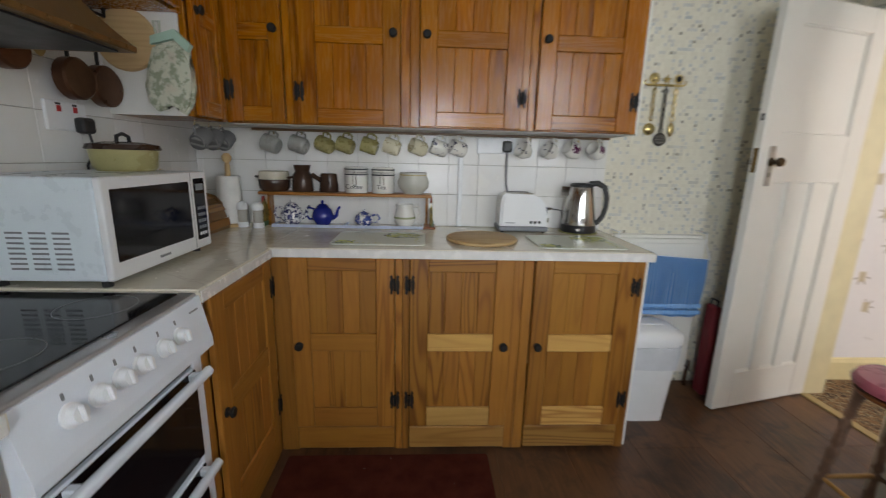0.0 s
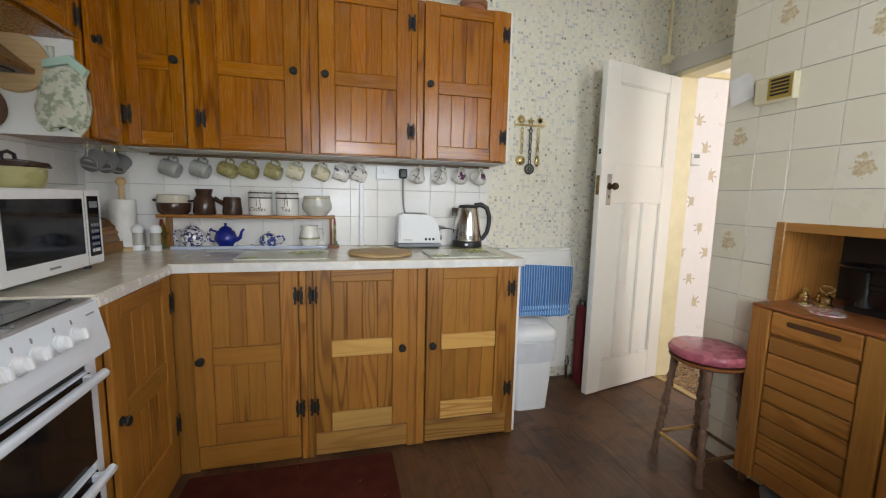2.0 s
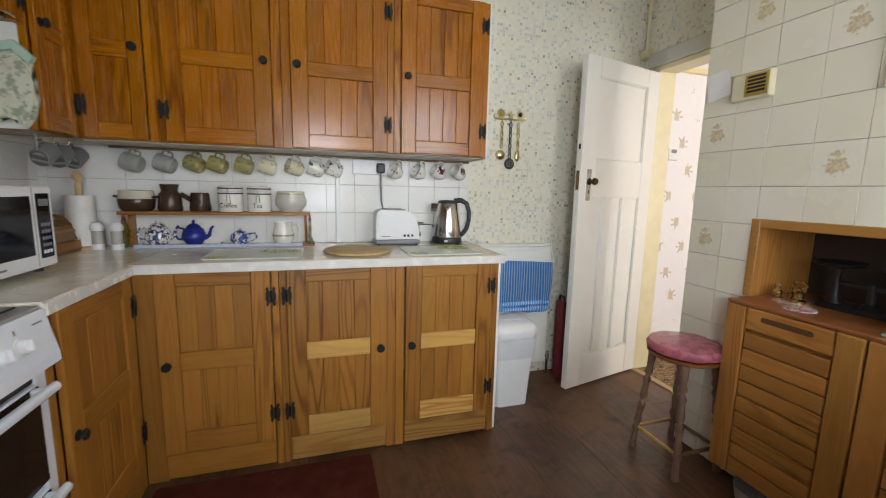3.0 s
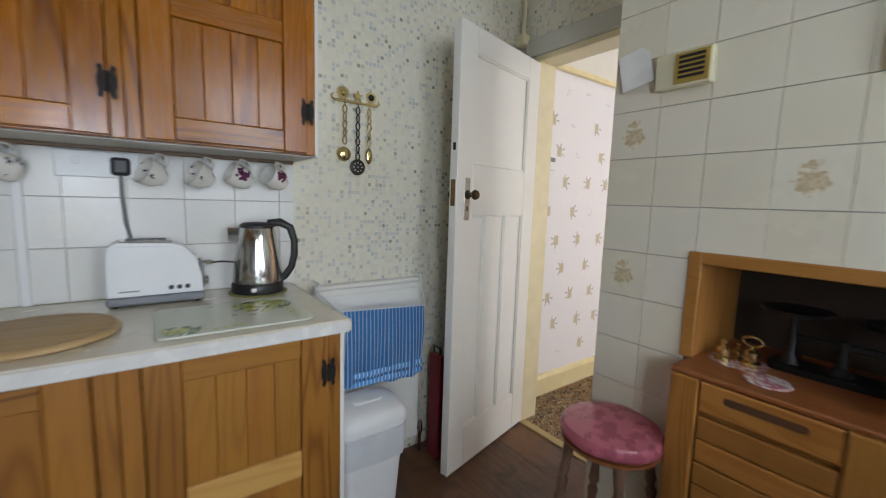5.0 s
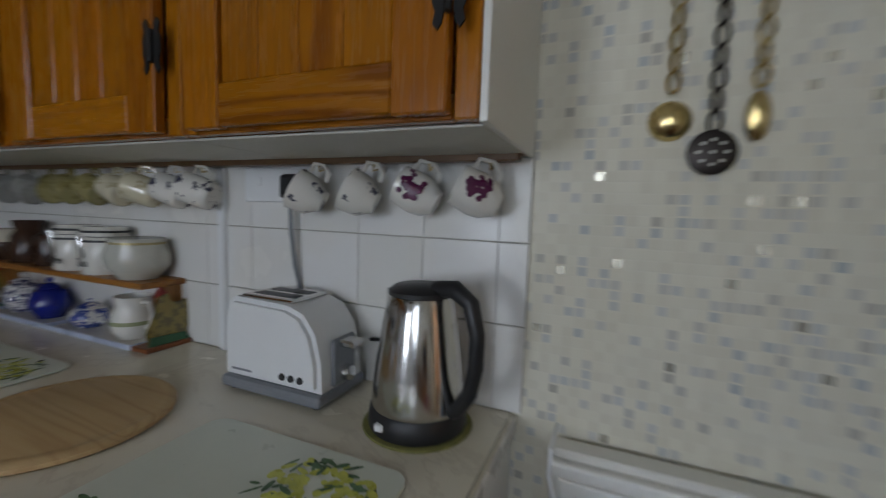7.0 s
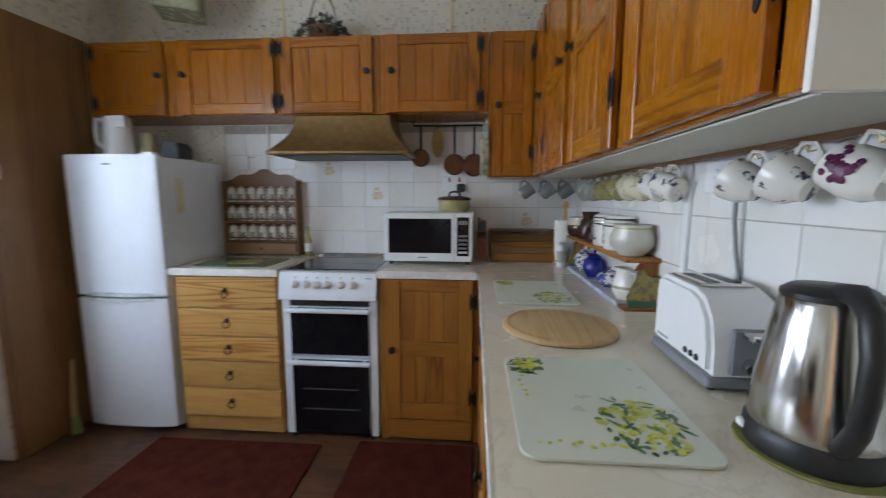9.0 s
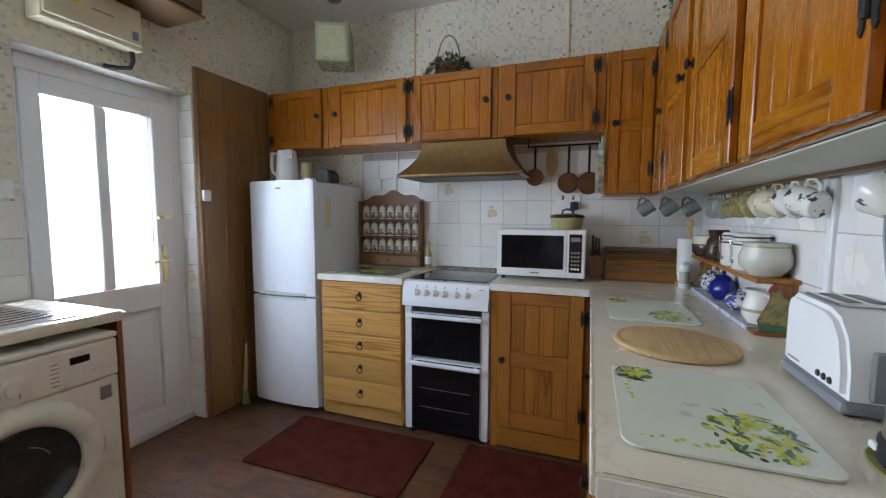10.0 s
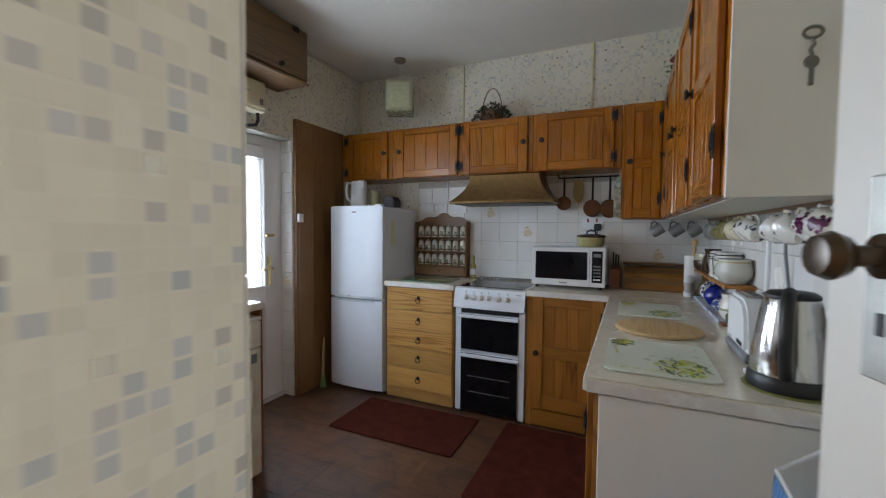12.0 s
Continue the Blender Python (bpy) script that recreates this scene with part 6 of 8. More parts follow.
def printed(name, ground, ink, scale, lo=0.52):
    n = Net(name, 0.14, 0, 0.2)
    f = n.noise(n.obj(), scale, 3, 0.6)
    n.colour(n.mix(n.ramp(f, lo, lo + 0.04), ground, ink))
    return n.m


BLUEPRINT = printed("blue_printed_china", (0.74, 0.73, 0.70), (0.03, 0.06, 0.26), 55, 0.47)
BLUEDARK = printed("dark_blue_printed_china", (0.76, 0.75, 0.74), (0.035, 0.04, 0.12), 60, 0.49)
DARKPRINT = printed("dark_printed_china", (0.74, 0.72, 0.66), (0.06, 0.06, 0.09), 38, 0.57)
OLIVEPRINT = printed("olive_glass", (0.34, 0.30, 0.13), (0.24, 0.20, 0.07), 40)
CREAMPRINT = printed("cream_printed_china", (0.66, 0.61, 0.44), (0.42, 0.36, 0.22), 40, 0.56)
def ribbed_grey():
    """Dark grey glaze with pale upright ribs."""
    n = Net("ribbed_grey_glaze", 0.2, 0, 0.1)
    sep = n.t.nodes.new("ShaderNodeSeparateXYZ")
    n.t.links.new(n.pos(), sep.inputs[0])
    t = n.math("ADD", n.math("MULTIPLY", sep.outputs[1], 620.0), n.math("MULTIPLY", sep.outputs[2], 180.0))
    n.colour(n.mix(n.ramp(n.math("SINE", t), 0.1, 0.7), (0.12, 0.12, 0.12), (0.26, 0.26, 0.25)))
    return n.m


STRIPE = ribbed_grey()


def crockery():
    s = thing("wall_shelf", (-0.04, 2.3, 0.905), "small pine shelf standing on the worktop", "shelf")
    part("board", box(-0.462, 0.374, 2.260, NY - 0.008, 1.060, 1.075, 0.003), LO["x"], s)
    for x in (-0.440, 0.345):
        pr = [(2.312, 0.9045), (2.322, 0.915), (2.318, 0.94), (2.332, 0.965), (2.320, 0.99), (2.312, 1.02), (2.322, 1.0595), (NY - 0.009, 1.0595), (NY - 0.009, 0.9045)]
        part("bracket", prism(pr, x, x + 0.012, Matrix(((0, 0, 1, 0), (1, 0, 0, 0), (0, 1, 0, 0), (0, 0, 0, 1)))), LO["z"], s)
    part("foot", box(0.335, 0.395, 2.258, NY - 0.01, 0.9046, 0.916, 0.002), REDWOOD["y"], s)
    z = 1.0755
    y = 2.321
    c = thing("casserole_dish", (-0.41, y, z), "brown and cream stoneware casserole on the shelf", "pot")
    q = pose(-0.400, y, z) @ Matrix.Scale(1.14, 4)
    part("pot", lathe([(0, 0), (0.050, 0), (0.062, 0.012), (0.066, 0.045), (0.064, 0.050), (0, 0.050)], 24, q), BROWNPOT, c, "dark brown base", True)
    part("rim", lathe([(0.0645, 0.0505), (0.062, 0.056), (0.060, 0.082), (0.056, 0.084), (0, 0.086)], 24, q), plain("cream_glaze", (0.60, 0.55, 0.43), 0.2), c, "cream top", True)
    for k in (-1, 1):
        part("lug", tube([q @ Vector((k * 0.058, -0.016, 0.056)), q @ Vector((k * 0.078, 0, 0.06)), q @ Vector((k * 0.058, 0.016, 0.056))], 0.006, 6), BROWNPOT, c, "", True)
    c = thing("coffee_pot", (-0.265, y, z), "tall dark brown stoneware pot", "pot")
    q = pose(-0.263, y, z) @ Matrix.Scale(1.14, 4)
    part("pot", lathe([(0, 0), (0.042, 0), (0.046, 0.01), (0.040, 0.07), (0.030, 0.085), (0.036, 0.112), (0.033, 0.112), (0.026, 0.09), (0, 0.088)], 22, q), BROWNPOT, c, "", True)
    c = thing("brown_jug", (-0.14, y, z), "squat dark brown jug with a side spout", "jug")
    q = pose(-0.135, y, z) @ Matrix.Scale(1.1, 4)
    part("pot", lathe([(0, 0), (0.040, 0), (0.043, 0.01), (0.037, 0.075), (0.034, 0.082), (0.030, 0.082), (0, 0.076)], 22, q), BROWNPOT, c, "", True)
    part("spout", tube([q @ Vector((-0.034, 0, 0.05)), q @ Vector((-0.055, 0, 0.062)), q @ Vector((-0.075, 0, 0.075))], [0.014, 0.011, 0.012], 10), BROWNPOT, c, "", True)
    part("ring", tube([q @ Vector((0.012 * math.cos(a), -0.042, 0.042 + 0.012 * math.sin(a))) for a in [k * math.pi / 6 for k in range(12)]], 0.004, 6, closed=True), BROWNPOT, c, "", True)
    for x, word in ((0.000, "Coffee"), (0.132, "Tea")):
        c = thing("storage_jar", (x, y, z), "white clip-top china jar lettered " + word, "jar", "lettered jars")
        q = pose(x, y, z) @ Matrix.Scale(1.13, 4)
        part("body", lathe([(0, 0), (0.047, 0), (0.050, 0.004), (0.050, 0.082), (0.046, 0.088), (0, 0.088)], 26, q), CHINA, c, "", True)
        part("lid", lathe([(0, 0.0905), (0.049, 0.0905), (0.050, 0.104), (0.044, 0.112), (0, 0.114)], 26, q), CHINA, c, "", True)
        for h in (0.0762, 0.0985):
            part("band", lathe([(0.0502, h), (0.0508, h), (0.0508, h + 0.0055), (0.0502, h + 0.0055), (0.0502, h)], 26, q), BLACKPL, c, "dark line")
        part("clip", tube([q @ Vector((0.008, -0.0515, 0.04)), q @ Vector((0.006, -0.056, 0.07)), q @ Vector((0.0, -0.057, 0.098)), q @ Vector((-0.006, -0.056, 0.07)), q @ Vector((-0.008, -0.0515, 0.04))], 0.0018, 6), STEEL, c, "wire clip", True)
        part("lettering", text_mesh(word, 0.030, Matrix.Translation((x - 0.003, y - 0.0578, z + 0.022)) @ pose(0, 0, 0, 90)), BLACKPL, c, "dark lettering")
    c = thing("china_pot", (0.275, y, z), "round white china pot with a gold rim", "pot")
    q = pose(0.282, y - 0.008, z) @ Matrix.Diagonal((1.2, 1.12, 1.12, 1))
    part("bowl", lathe([(0, 0), (0.038, 0), (0.042, 0.006), (0.062, 0.030), (0.064, 0.055), (0.054, 0.082), (0.056, 0.092), (0.052, 0.094), (0, 0.090)], 28, q), plain("grey_cream_glaze", (0.56, 0.555, 0.49), 0.2), c, "", True)
    part("rim", lathe([(0.0545, 0.080), (0.0562, 0.0805), (0.0562, 0.085), (0.0545, 0.0855), (0.0545, 0.080)], 28, q), plain("gilt_line", (0.42, 0.36, 0.18), 0.3, 0.5), c, "gold line")
    for x0, x1 in ((-0.40, -0.058), (-0.050, 0.330)):
        t = thing("tray", (x0, 2.3, 0.905), "shallow white and blue tray on the worktop", "tray", "trays")
        part("base", box(x0, x1, 2.258, NY - 0.012, 0.9046, 0.910, 0.002), CHINA, t)
        bm = box(x0, x1, 2.254, 2.2585, 0.9046, 0.919, 0.0015)
        box(x0 - 0.004, x0, 2.2545, NY - 0.012, 0.9046, 0.919, 0.0015, bm=bm)
        box(x1, x1 + 0.004, 2.2545, NY - 0.012, 0.9046, 0.919, 0.0015, bm=bm)
        part("rim", bm, plain("pale_blue_rim", (0.50, 0.55, 0.68), 0.3), t)
    z = 0.9105

    def pot(name, x, r, h, material, label, spout=True, handle=True, lid=True):
        c = thing(name, (x, 2.324, z), label, "teapot" if spout else "pot")
        q = pose(x, 2.324, z)
        part("body", lathe([(0, 0), (r * 0.62, 0), (r * 0.66, h * 0.06), (r * 0.98, h * 0.36), (r, h * 0.5), (r * 0.82, h * 0.84), (r * 0.55, h * 0.96), (0, h)], 24, q), material, c, "", True)
        if lid:
            l = part("lid", lathe([(r * 0.56, h * 0.97), (r * 0.58, h * 1.0), (r * 0.3, h * 1.13), (0, h * 1.16), (0, h * 0.97)], 20, q), material, c, "", True)
            part("lid_knob", lathe([(0, h * 1.14), (r * 0.10, h * 1.15), (r * 0.16, h * 1.25), (r * 0.08, h * 1.33), (0, h * 1.34)], 10, q), material, l, "", True)
        if spout:
            part("spout", tube([q @ Vector((r * 0.85, 0, h * 0.35)), q @ Vector((r * 1.25, 0, h * 0.5)), q @ Vector((r * 1.4, 0, h * 0.85)), q @ Vector((r * 1.62, 0, h * 1.0))], [r * 0.24, r * 0.17, r * 0.12, r * 0.1], 10), material, c, "", True)
        if handle:
            d = -1 if spout else 1
            part("handle", tube([q @ Vector((d * r * 0.8, 0, h * 0.85)), q @ Vector((d * r * 1.35, 0, h * 0.92)), q @ Vector((d * r * 1.55, 0, h * 0.6)), q @ Vector((d * r * 1.3, 0, h * 0.3)), q @ Vector((d * r * 0.88, 0, h * 0.28))], r * 0.1, 8), material, c, "", True)

    pot("teapot", -0.325, 0.055, 0.094, BLUEDARK, "white china teapot with a dark blue leaf pattern")
    pot("teapot", -0.172, 0.054, 0.092, BLUE, "cobalt blue enamel teapot")
    pot("sugar_bowl", 0.035, 0.050, 0.060, BLUEPRINT, "small blue and white lidded sugar bowl", False, True)
    c = thing("milk_jug", (0.240, 2.322, z), "white china jug with a green band", "jug")
    q = pose(0.240, 2.322, z)
    part("body", lathe([(0, 0), (0.036, 0), (0.038, 0.005), (0.050, 0.022), (0.053, 0.045), (0.046, 0.072), (0.040, 0.090), (0.045, 0.112), (0.042, 0.112), (0.037, 0.090), (0.043, 0.070), (0, 0.060)], 28, q), CHINA, c, "", True)
    part("band", lathe([(0.0534, 0.040), (0.0538, 0.040), (0.0532, 0.050), (0.0528, 0.050), (0.0534, 0.040)], 28, q), plain("jug_band", (0.33, 0.36, 0.20), 0.25), c, "pale green band")
    part("handle", tube([q @ Vector((0.040, 0, 0.098)), q @ Vector((0.068, 0, 0.100)), q @ Vector((0.078, 0, 0.072)), q @ Vector((0.068, 0, 0.040)), q @ Vector((0.050, 0, 0.030))], 0.0055, 8), CHINA, c, "", True)
    prof = [(-0.05, 0.0), (0.045, 0.0), (0.05, 0.03), (0.035, 0.065), (0.018, 0.09), (0.022, 0.12), (0.005, 0.132), (-0.008, 0.12), (-0.006, 0.10), (-0.028, 0.095), (-0.05, 0.105), (-0.062, 0.08), (-0.05, 0.04)]
    rooster_paint = printed("rooster_paint", (0.27, 0.21, 0.06), (0.16, 0.13, 0.05), 45)
    comb_red, leaf_green = plain("comb_red", (0.25, 0.03, 0.02), 0.4), plain("leaf_green", (0.05, 0.14, 0.07), 0.5)
    for x, z0 in ((0.366, 0.9165), (-0.4625, 0.9050)):
        c = thing("rooster_ornament", (x, 2.322, z0), "painted wooden rooster ornament at the shelf end", "ornament", "shelf roosters")
        rot = Matrix(((0, 0, 1, x), (-1, 0, 0, 2.322), (0, 1, 0, z0), (0, 0, 0, 1)))
        part("body", prism(prof, 0.0, 0.014, rot, bevel=0.004), rooster_paint, c)
        part("comb", prism([(0.0, 0.128), (0.012, 0.145), (0.022, 0.133), (0.028, 0.118), (0.020, 0.122)], 0.002, 0.012, rot), comb_red, c, "dark red comb")
        part("base", prism([(-0.05, 0.0), (0.05, 0.0), (0.045, 0.022), (-0.04, 0.018)], 0.0145, 0.020, rot), leaf_green, c, "green painted base")
    # mugs hang from a batten under the wall cabinets
    rail = thing("mug_rail", (0.4, 2.33, 1.37), "dark wooden batten with cup hooks under the wall cabinets", "rail")
    part("batten", box(-0.495, 1.262, 2.325, 2.345, 1.362, 1.389, 0.002), DARKWOOD["x"], rail)
    kinds = [STONE, STONE, OLIVEPRINT, OLIVEPRINT, OLIVEPRINT, CREAMPRINT, CREAMPRINT, DARKPRINT, DARKPRINT, DARKPRINT, DARKPRINT, CHINA, CHINA]
    words = ["plain grey stoneware mug"] * 2 + ["olive green patterned mug"] * 3 + ["cream patterned mug"] * 2 + ["white mug with a dark pattern"] * 2 + ["white flowered teacup"] * 2 + ["white mug with purple flowers"] * 2
    xs = [v + 0.024 for v in (-0.413, -0.282, -0.159, -0.058, 0.059, 0.168, 0.295, 0.400, 0.492, 0.834, 0.965, 1.078, 1.192)]
    purple = plain("purple_flower", (0.10, 0.014, 0.060), 0.3, vary=0.3)
    for i, x in enumerate(xs):
        yy = 2.328 + random.uniform(-0.004, 0.003)
        cup = i in (9, 10)
        r, h = (0.044, 0.062) if cup else (0.037 + 0.003 * (i < 2), 0.078)
        m = thing("mug", (x, yy, 1.30), words[i] + " hanging from a hook", "mug", "hanging mugs")
        tilt = -72 if i < 9 else -64
        yaw = random.uniform(-12, 12) + (-15 if i < 6 else 20)
        q = Matrix.Translation((x, yy, 1.352)) @ pose(0, 0, 0, 0, 0, yaw) @ pose(0, 0, 0, 0, tilt, 0) @ Matrix.Translation((-r - 0.016, 0, -h * 0.5))
        prof = [(0, 0), (r * 0.8, 0), (r * 0.95, 0.006), (r, 0.02), (r, h), (r * 0.92, h), (r * 0.90, 0.012), (0, 0.008)]
        if i > 10:
            prof = [(0, 0), (r * 0.62, 0), (r * 0.68, 0.005), (r * 0.95, 0.020), (r * 1.06, 0.042), (r * 0.98, h), (r * 0.92, h), (r * 0.98, 0.042), (r * 0.85, 0.020), (0, 0.010)]
        if cup:
            prof = [(0, 0), (r * 0.5, 0), (r * 0.55, 0.006), (r * 0.9, 0.025), (r * 1.02, h), (r * 0.96, h), (r * 0.82, 0.028), (0, 0.010)]
        part("body", lathe(prof, 22, q), kinds[i], m, "", True)
        part("handle", tube([q @ Vector((r * 0.95, 0, h * 0.82)), q @ Vector((r + 0.018, 0, h * 0.80)), q @ Vector((r + 0.024, 0, h * 0.5)), q @ Vector((r + 0.014, 0, h * 0.25)), q @ Vector((r * 0.90, 0, h * 0.22))], 0.0048, 7), kinds[i] if kinds[i] is not DARKPRINT else CHINA, m, "", True)
        part("hook", tube([(x, 2.335, 1.362), (x, 2.332, 1.350), (x, yy - 0.008, 1.346), (x, yy - 0.010, 1.358)], 0.0018, 6), BRASS, m, "brass cup hook")
        if i > 10:
            rng = random.Random(i)
            bm = bmesh.new()
            for k in range(30):
                a, zz = math.radians(rng.gauss(278, 15)), rng.uniform(0.030, 0.068)
                p = q @ Vector((r * 1.045 * math.cos(a), r * 1.045 * math.sin(a), zz))
                nrm = (q.to_3x3() @ Vector((math.cos(a), math.sin(a), 0))).normalized()
                lathe([(0, 0.0012), (0.0042, 0.001), (0.0056, 0), (0, -0.001)], 8, Matrix.Translation(p) @ Vector((0, 0, 1)).rotation_difference(nrm).to_matrix().to_4x4(), bm)
            part("flower_motif", bm, purple, m, "purple flowers")
    for y in (2.035, 2.145, 2.245):
        m = thing("mug", (-0.62, y, 1.30), "grey striped mug hanging from a hook", "mug", "striped mugs")
        r, h = 0.036, 0.076
        q = Matrix.Translation((-0.60, y, 1.350)) @ pose(0, 0, 0, 0, 0, 90 + random.uniform(-10, 10)) @ pose(0, 0, 0, 0, 55, 0) @ Matrix.Translation((r + 0.016, 0, -h * 0.55))
        part("body", lathe([(0, 0), (r * 0.8, 0), (r, 0.012), (r, h), (r * 0.92, h), (r * 0.9, 0.012), (0, 0.008)], 22, q), STRIPE, m, "", True)
        part("handle", tube([q @ Vector((-r * 0.95, 0, h * 0.82)), q @ Vector((-r - 0.018, 0, h * 0.80)), q @ Vector((-r - 0.024, 0, h * 0.5)), q @ Vector((-r * 0.93, 0, h * 0.22))], 0.0048, 7), STRIPE, m, "", True)
        part("hook", tube([(-0.60, y, 1.378), (-0.605, y, 1.352), (-0.595, y, 1.345)], 0.0018, 6), BRASS, m)


crockery()


def worktop_things():
    t = thing("toaster", (0.82, 2.30, 0.905), "white two-slot toaster with a grey base", "toaster")
    x0, x1, y0, y1 = 0.705, 0.950, 2.211, 2.359
    z0 = 0.9045
    grey = plain("toaster_grey", (0.22, 0.23, 0.25), 0.35)
    part("base", box(x0, x1, y0, y1, z0 + 0.006, z0 + 0.030, 0.008, 2), grey, t, "grey plastic base")
    side = [(x0 + 0.004, 0.031), (x1 - 0.004, 0.031), (x1 - 0.006, 0.085), (x1 - 0.020, 0.140), (x1 - 0.048, 0.174), (x1 - 0.085, 0.186), (x0 + 0.030, 0.190), (x0 + 0.012, 0.178), (x0 + 0.006, 0.15)]
    body = part("body", prism(side, y0 + 0.004, y1 - 0.004, Matrix(((1, 0, 0, 0), (0, 0, 1, 0), (0, 1, 0, z0), (0, 0, 0, 1))), bevel=0.010), PLASTIC_W, t, "", True)
    part("top_plate", box(x0 + 0.035, x1 - 0.080, y0 + 0.022, y1 - 0.022, z0 + 0.186, z0 + 0.194, 0.004, 2), STEEL, body, "steel top plate")
    for y in (y0 + 0.040, y1 - 0.066):
        part("slot", box(x0 + 0.050, x1 - 0.095, y, y + 0.026, z0 + 0.1935, z0 + 0.1948), BLACKPL, body, "dark bread slot")
    part("end_panel", box(x1 - 0.008, x1 + 0.003, y0 + 0.040, y1 - 0.040, z0 + 0.035, z0 + 0.125, 0.004), grey, body)
    part("lever", box(x1 - 0.01, x1 + 0.032, y0 + 0.055, y1 - 0.055, z0 + 0.108, z0 + 0.122, 0.004), CHROME, body, "chrome lever")
    part("dial", lathe([(0, 0), (0.016, 0), (0.014, 0.014), (0, 0.016)], 16, Matrix.Translation((x1 + 0.003, (y0 + y1) / 2, z0 + 0.055)) @ pose(0, 0, 0, 0, 90)), CHROME, body, "browning dial", True)
    for k in range(3):
        part("button", lathe([(0, 0.003), (0.006, 0.003), (0.0075, 0), (0, 0)], 12, Matrix.Translation((0.862 + k * 0.021, y0 + 0.0042, z0 + 0.052)) @ pose(0, 0, 0, 90)), BLACKPL, body, "small black button")
    part("maker_bar", box(0.735, 0.785, y0 + 0.003, y0 + 0.0045, z0 + 0.046, z0 + 0.050), grey, body)
    for x in (x0 + 0.02, x1 - 0.02):
        for y in (y0 + 0.02, y1 - 0.02):
            part("foot", lathe([(0, 0), (0.008, 0), (0.008, 0.007), (0, 0.007)], 8, pose(x, y, z0)), BLACKPL, t)

    t = thing("kettle", (1.125, 2.285, 0.905), "brushed steel electric kettle with a black handle and base", "kettle")
    mat_pos = (1.119, 2.269)
    p = thing("trivet_mat", (*mat_pos, 0.905), "round dark green mat under the kettle", "mat")
    part("disc", lathe([(0, 0), (0.094, 0), (0.096, 0.002), (0.094, 0.004), (0, 0.004)], 32, pose(*mat_pos, 0.9045)), plain("mat_green", (0.24, 0.23, 0.07), 0.8, vary=0.4, scale=50), p)
    q = pose(*mat_pos, 0.9088)
    part("base", lathe([(0, 0), (0.084, 0), (0.086, 0.006), (0.084, 0.030), (0.080, 0.036), (0, 0.036)], 32, q), BLACKPL, t, "black power base", True)
    body = part("body", lathe([(0.080, 0.0365), (0.081, 0.045), (0.076, 0.10), (0.064, 0.18), (0.057, 0.218), (0.054, 0.224), (0, 0.224), (0, 0.0365)], 36, q), STEEL, t, "", True)
    lid = part("lid", lathe([(0.056, 0.2245), (0.056, 0.232), (0.045, 0.240), (0, 0.243), (0, 0.2245)], 28, q), BLACKPL, t, "black lid", True)
    hd = Vector((0.94, -0.34, 0)).normalized()
    pts = [q @ (hd * a + Vector((0, 0, h))) for a, h in ((0.035, 0.238), (0.075, 0.243), (0.108, 0.225), (0.122, 0.18), (0.122, 0.13), (0.112, 0.085), (0.090, 0.052), (0.078, 0.045))]
    part("handle", tube(pts, [0.014, 0.015, 0.014, 0.0125, 0.0125, 0.0125, 0.013, 0.014], 10), BLACKPL, t, "black loop handle", True)
    part("spout", prism([(0.0, 0.022), (0.040, 0.0), (0.0, -0.022)], 0.175, 0.222, q @ pose(0, 0, 0, 0, 0, math.degrees(math.atan2(-hd.y, -hd.x))) @ Matrix.Translation((0.052, 0, 0))), STEEL, body)
    part("switch", box(-0.008, 0.008, -0.006, 0.006, 0, 0.012, 0.002, m=q @ Matrix.Translation((-0.03, -0.079, 0.012))), PLASTIC_W, t, "pale switch")
    cab = thing("power_lead", (1.0, 2.36, 1.33), "black plug and lead above the toaster", "plug")
    part("plug", box(0.728, 0.776, NY - 0.045, NY - 0.0195, 1.290, 1.345, 0.010, 2), BLACKPL, cab)
    part("lead", tube([(0.752, NY - 0.032, 1.292), (0.752, NY - 0.030, 1.22), (0.757, NY - 0.022, 1.14), (0.775, NY - 0.016, 1.06), (0.79, NY - 0.016, 0.915)], 0.005, 7), GREYPL, cab, "", True)
    part("kettle_lead", tube([(0.955, NY - 0.018, 1.000), (0.985, NY - 0.016, 1.003), (1.02, NY - 0.018, 1.006), (1.06, NY - 0.02, 1.00), (1.08, NY - 0.02, 0.92)], 0.0035, 6), BLACKPL, cab, "", True)
    s = thing("wall_socket", (0.70, NY, 1.32), "white socket and fused spur on the tiles", "socket", "sockets")
    part("plate", box(0.60, 0.80, NY - 0.0195, NY - 0.0075, 1.282, 1.361, 0.003), PLASTIC_W, s)
    part("rocker", box(0.64, 0.655, NY - 0.023, NY - 0.0195, 1.32, 1.34, 0.001), PLASTIC_W, s)
    c = thing("cable_trunking", (0.53, NY, 0.905), "white trunking down the tiles", "trunking")
    part("strip", box(0.508, 0.532, NY - 0.022, NY - 0.0075, 0.9045, 1.361, 0.003), PLASTIC_W, c)
    # boards
    b = thing("wooden_board", (0.59, 2.02, 0.905), "round beech cutting board with a juice groove", "board")
    part("disc", lathe([(0, 0), (0.150, 0), (0.156, 0.005), (0.156, 0.011), (0.151, 0.016), (0.141, 0.0172), (0.137, 0.0158), (0.133, 0.0172), (0, 0.0175)], 56, pose(0.592, 2.012, 0.9045)), BEECH["x"], b, "", True)
    frost = plain("frosted_board_glass", (0.66, 0.69, 0.59), 0.34, vary=0.03, bump=0)
    green = plain("printed_leaf_green", (0.075, 0.16, 0.055), 0.3, vary=0.85, scale=45)
    yellow = plain("printed_yellow", (0.58, 0.60, 0.09), 0.3, vary=0.35, scale=60)
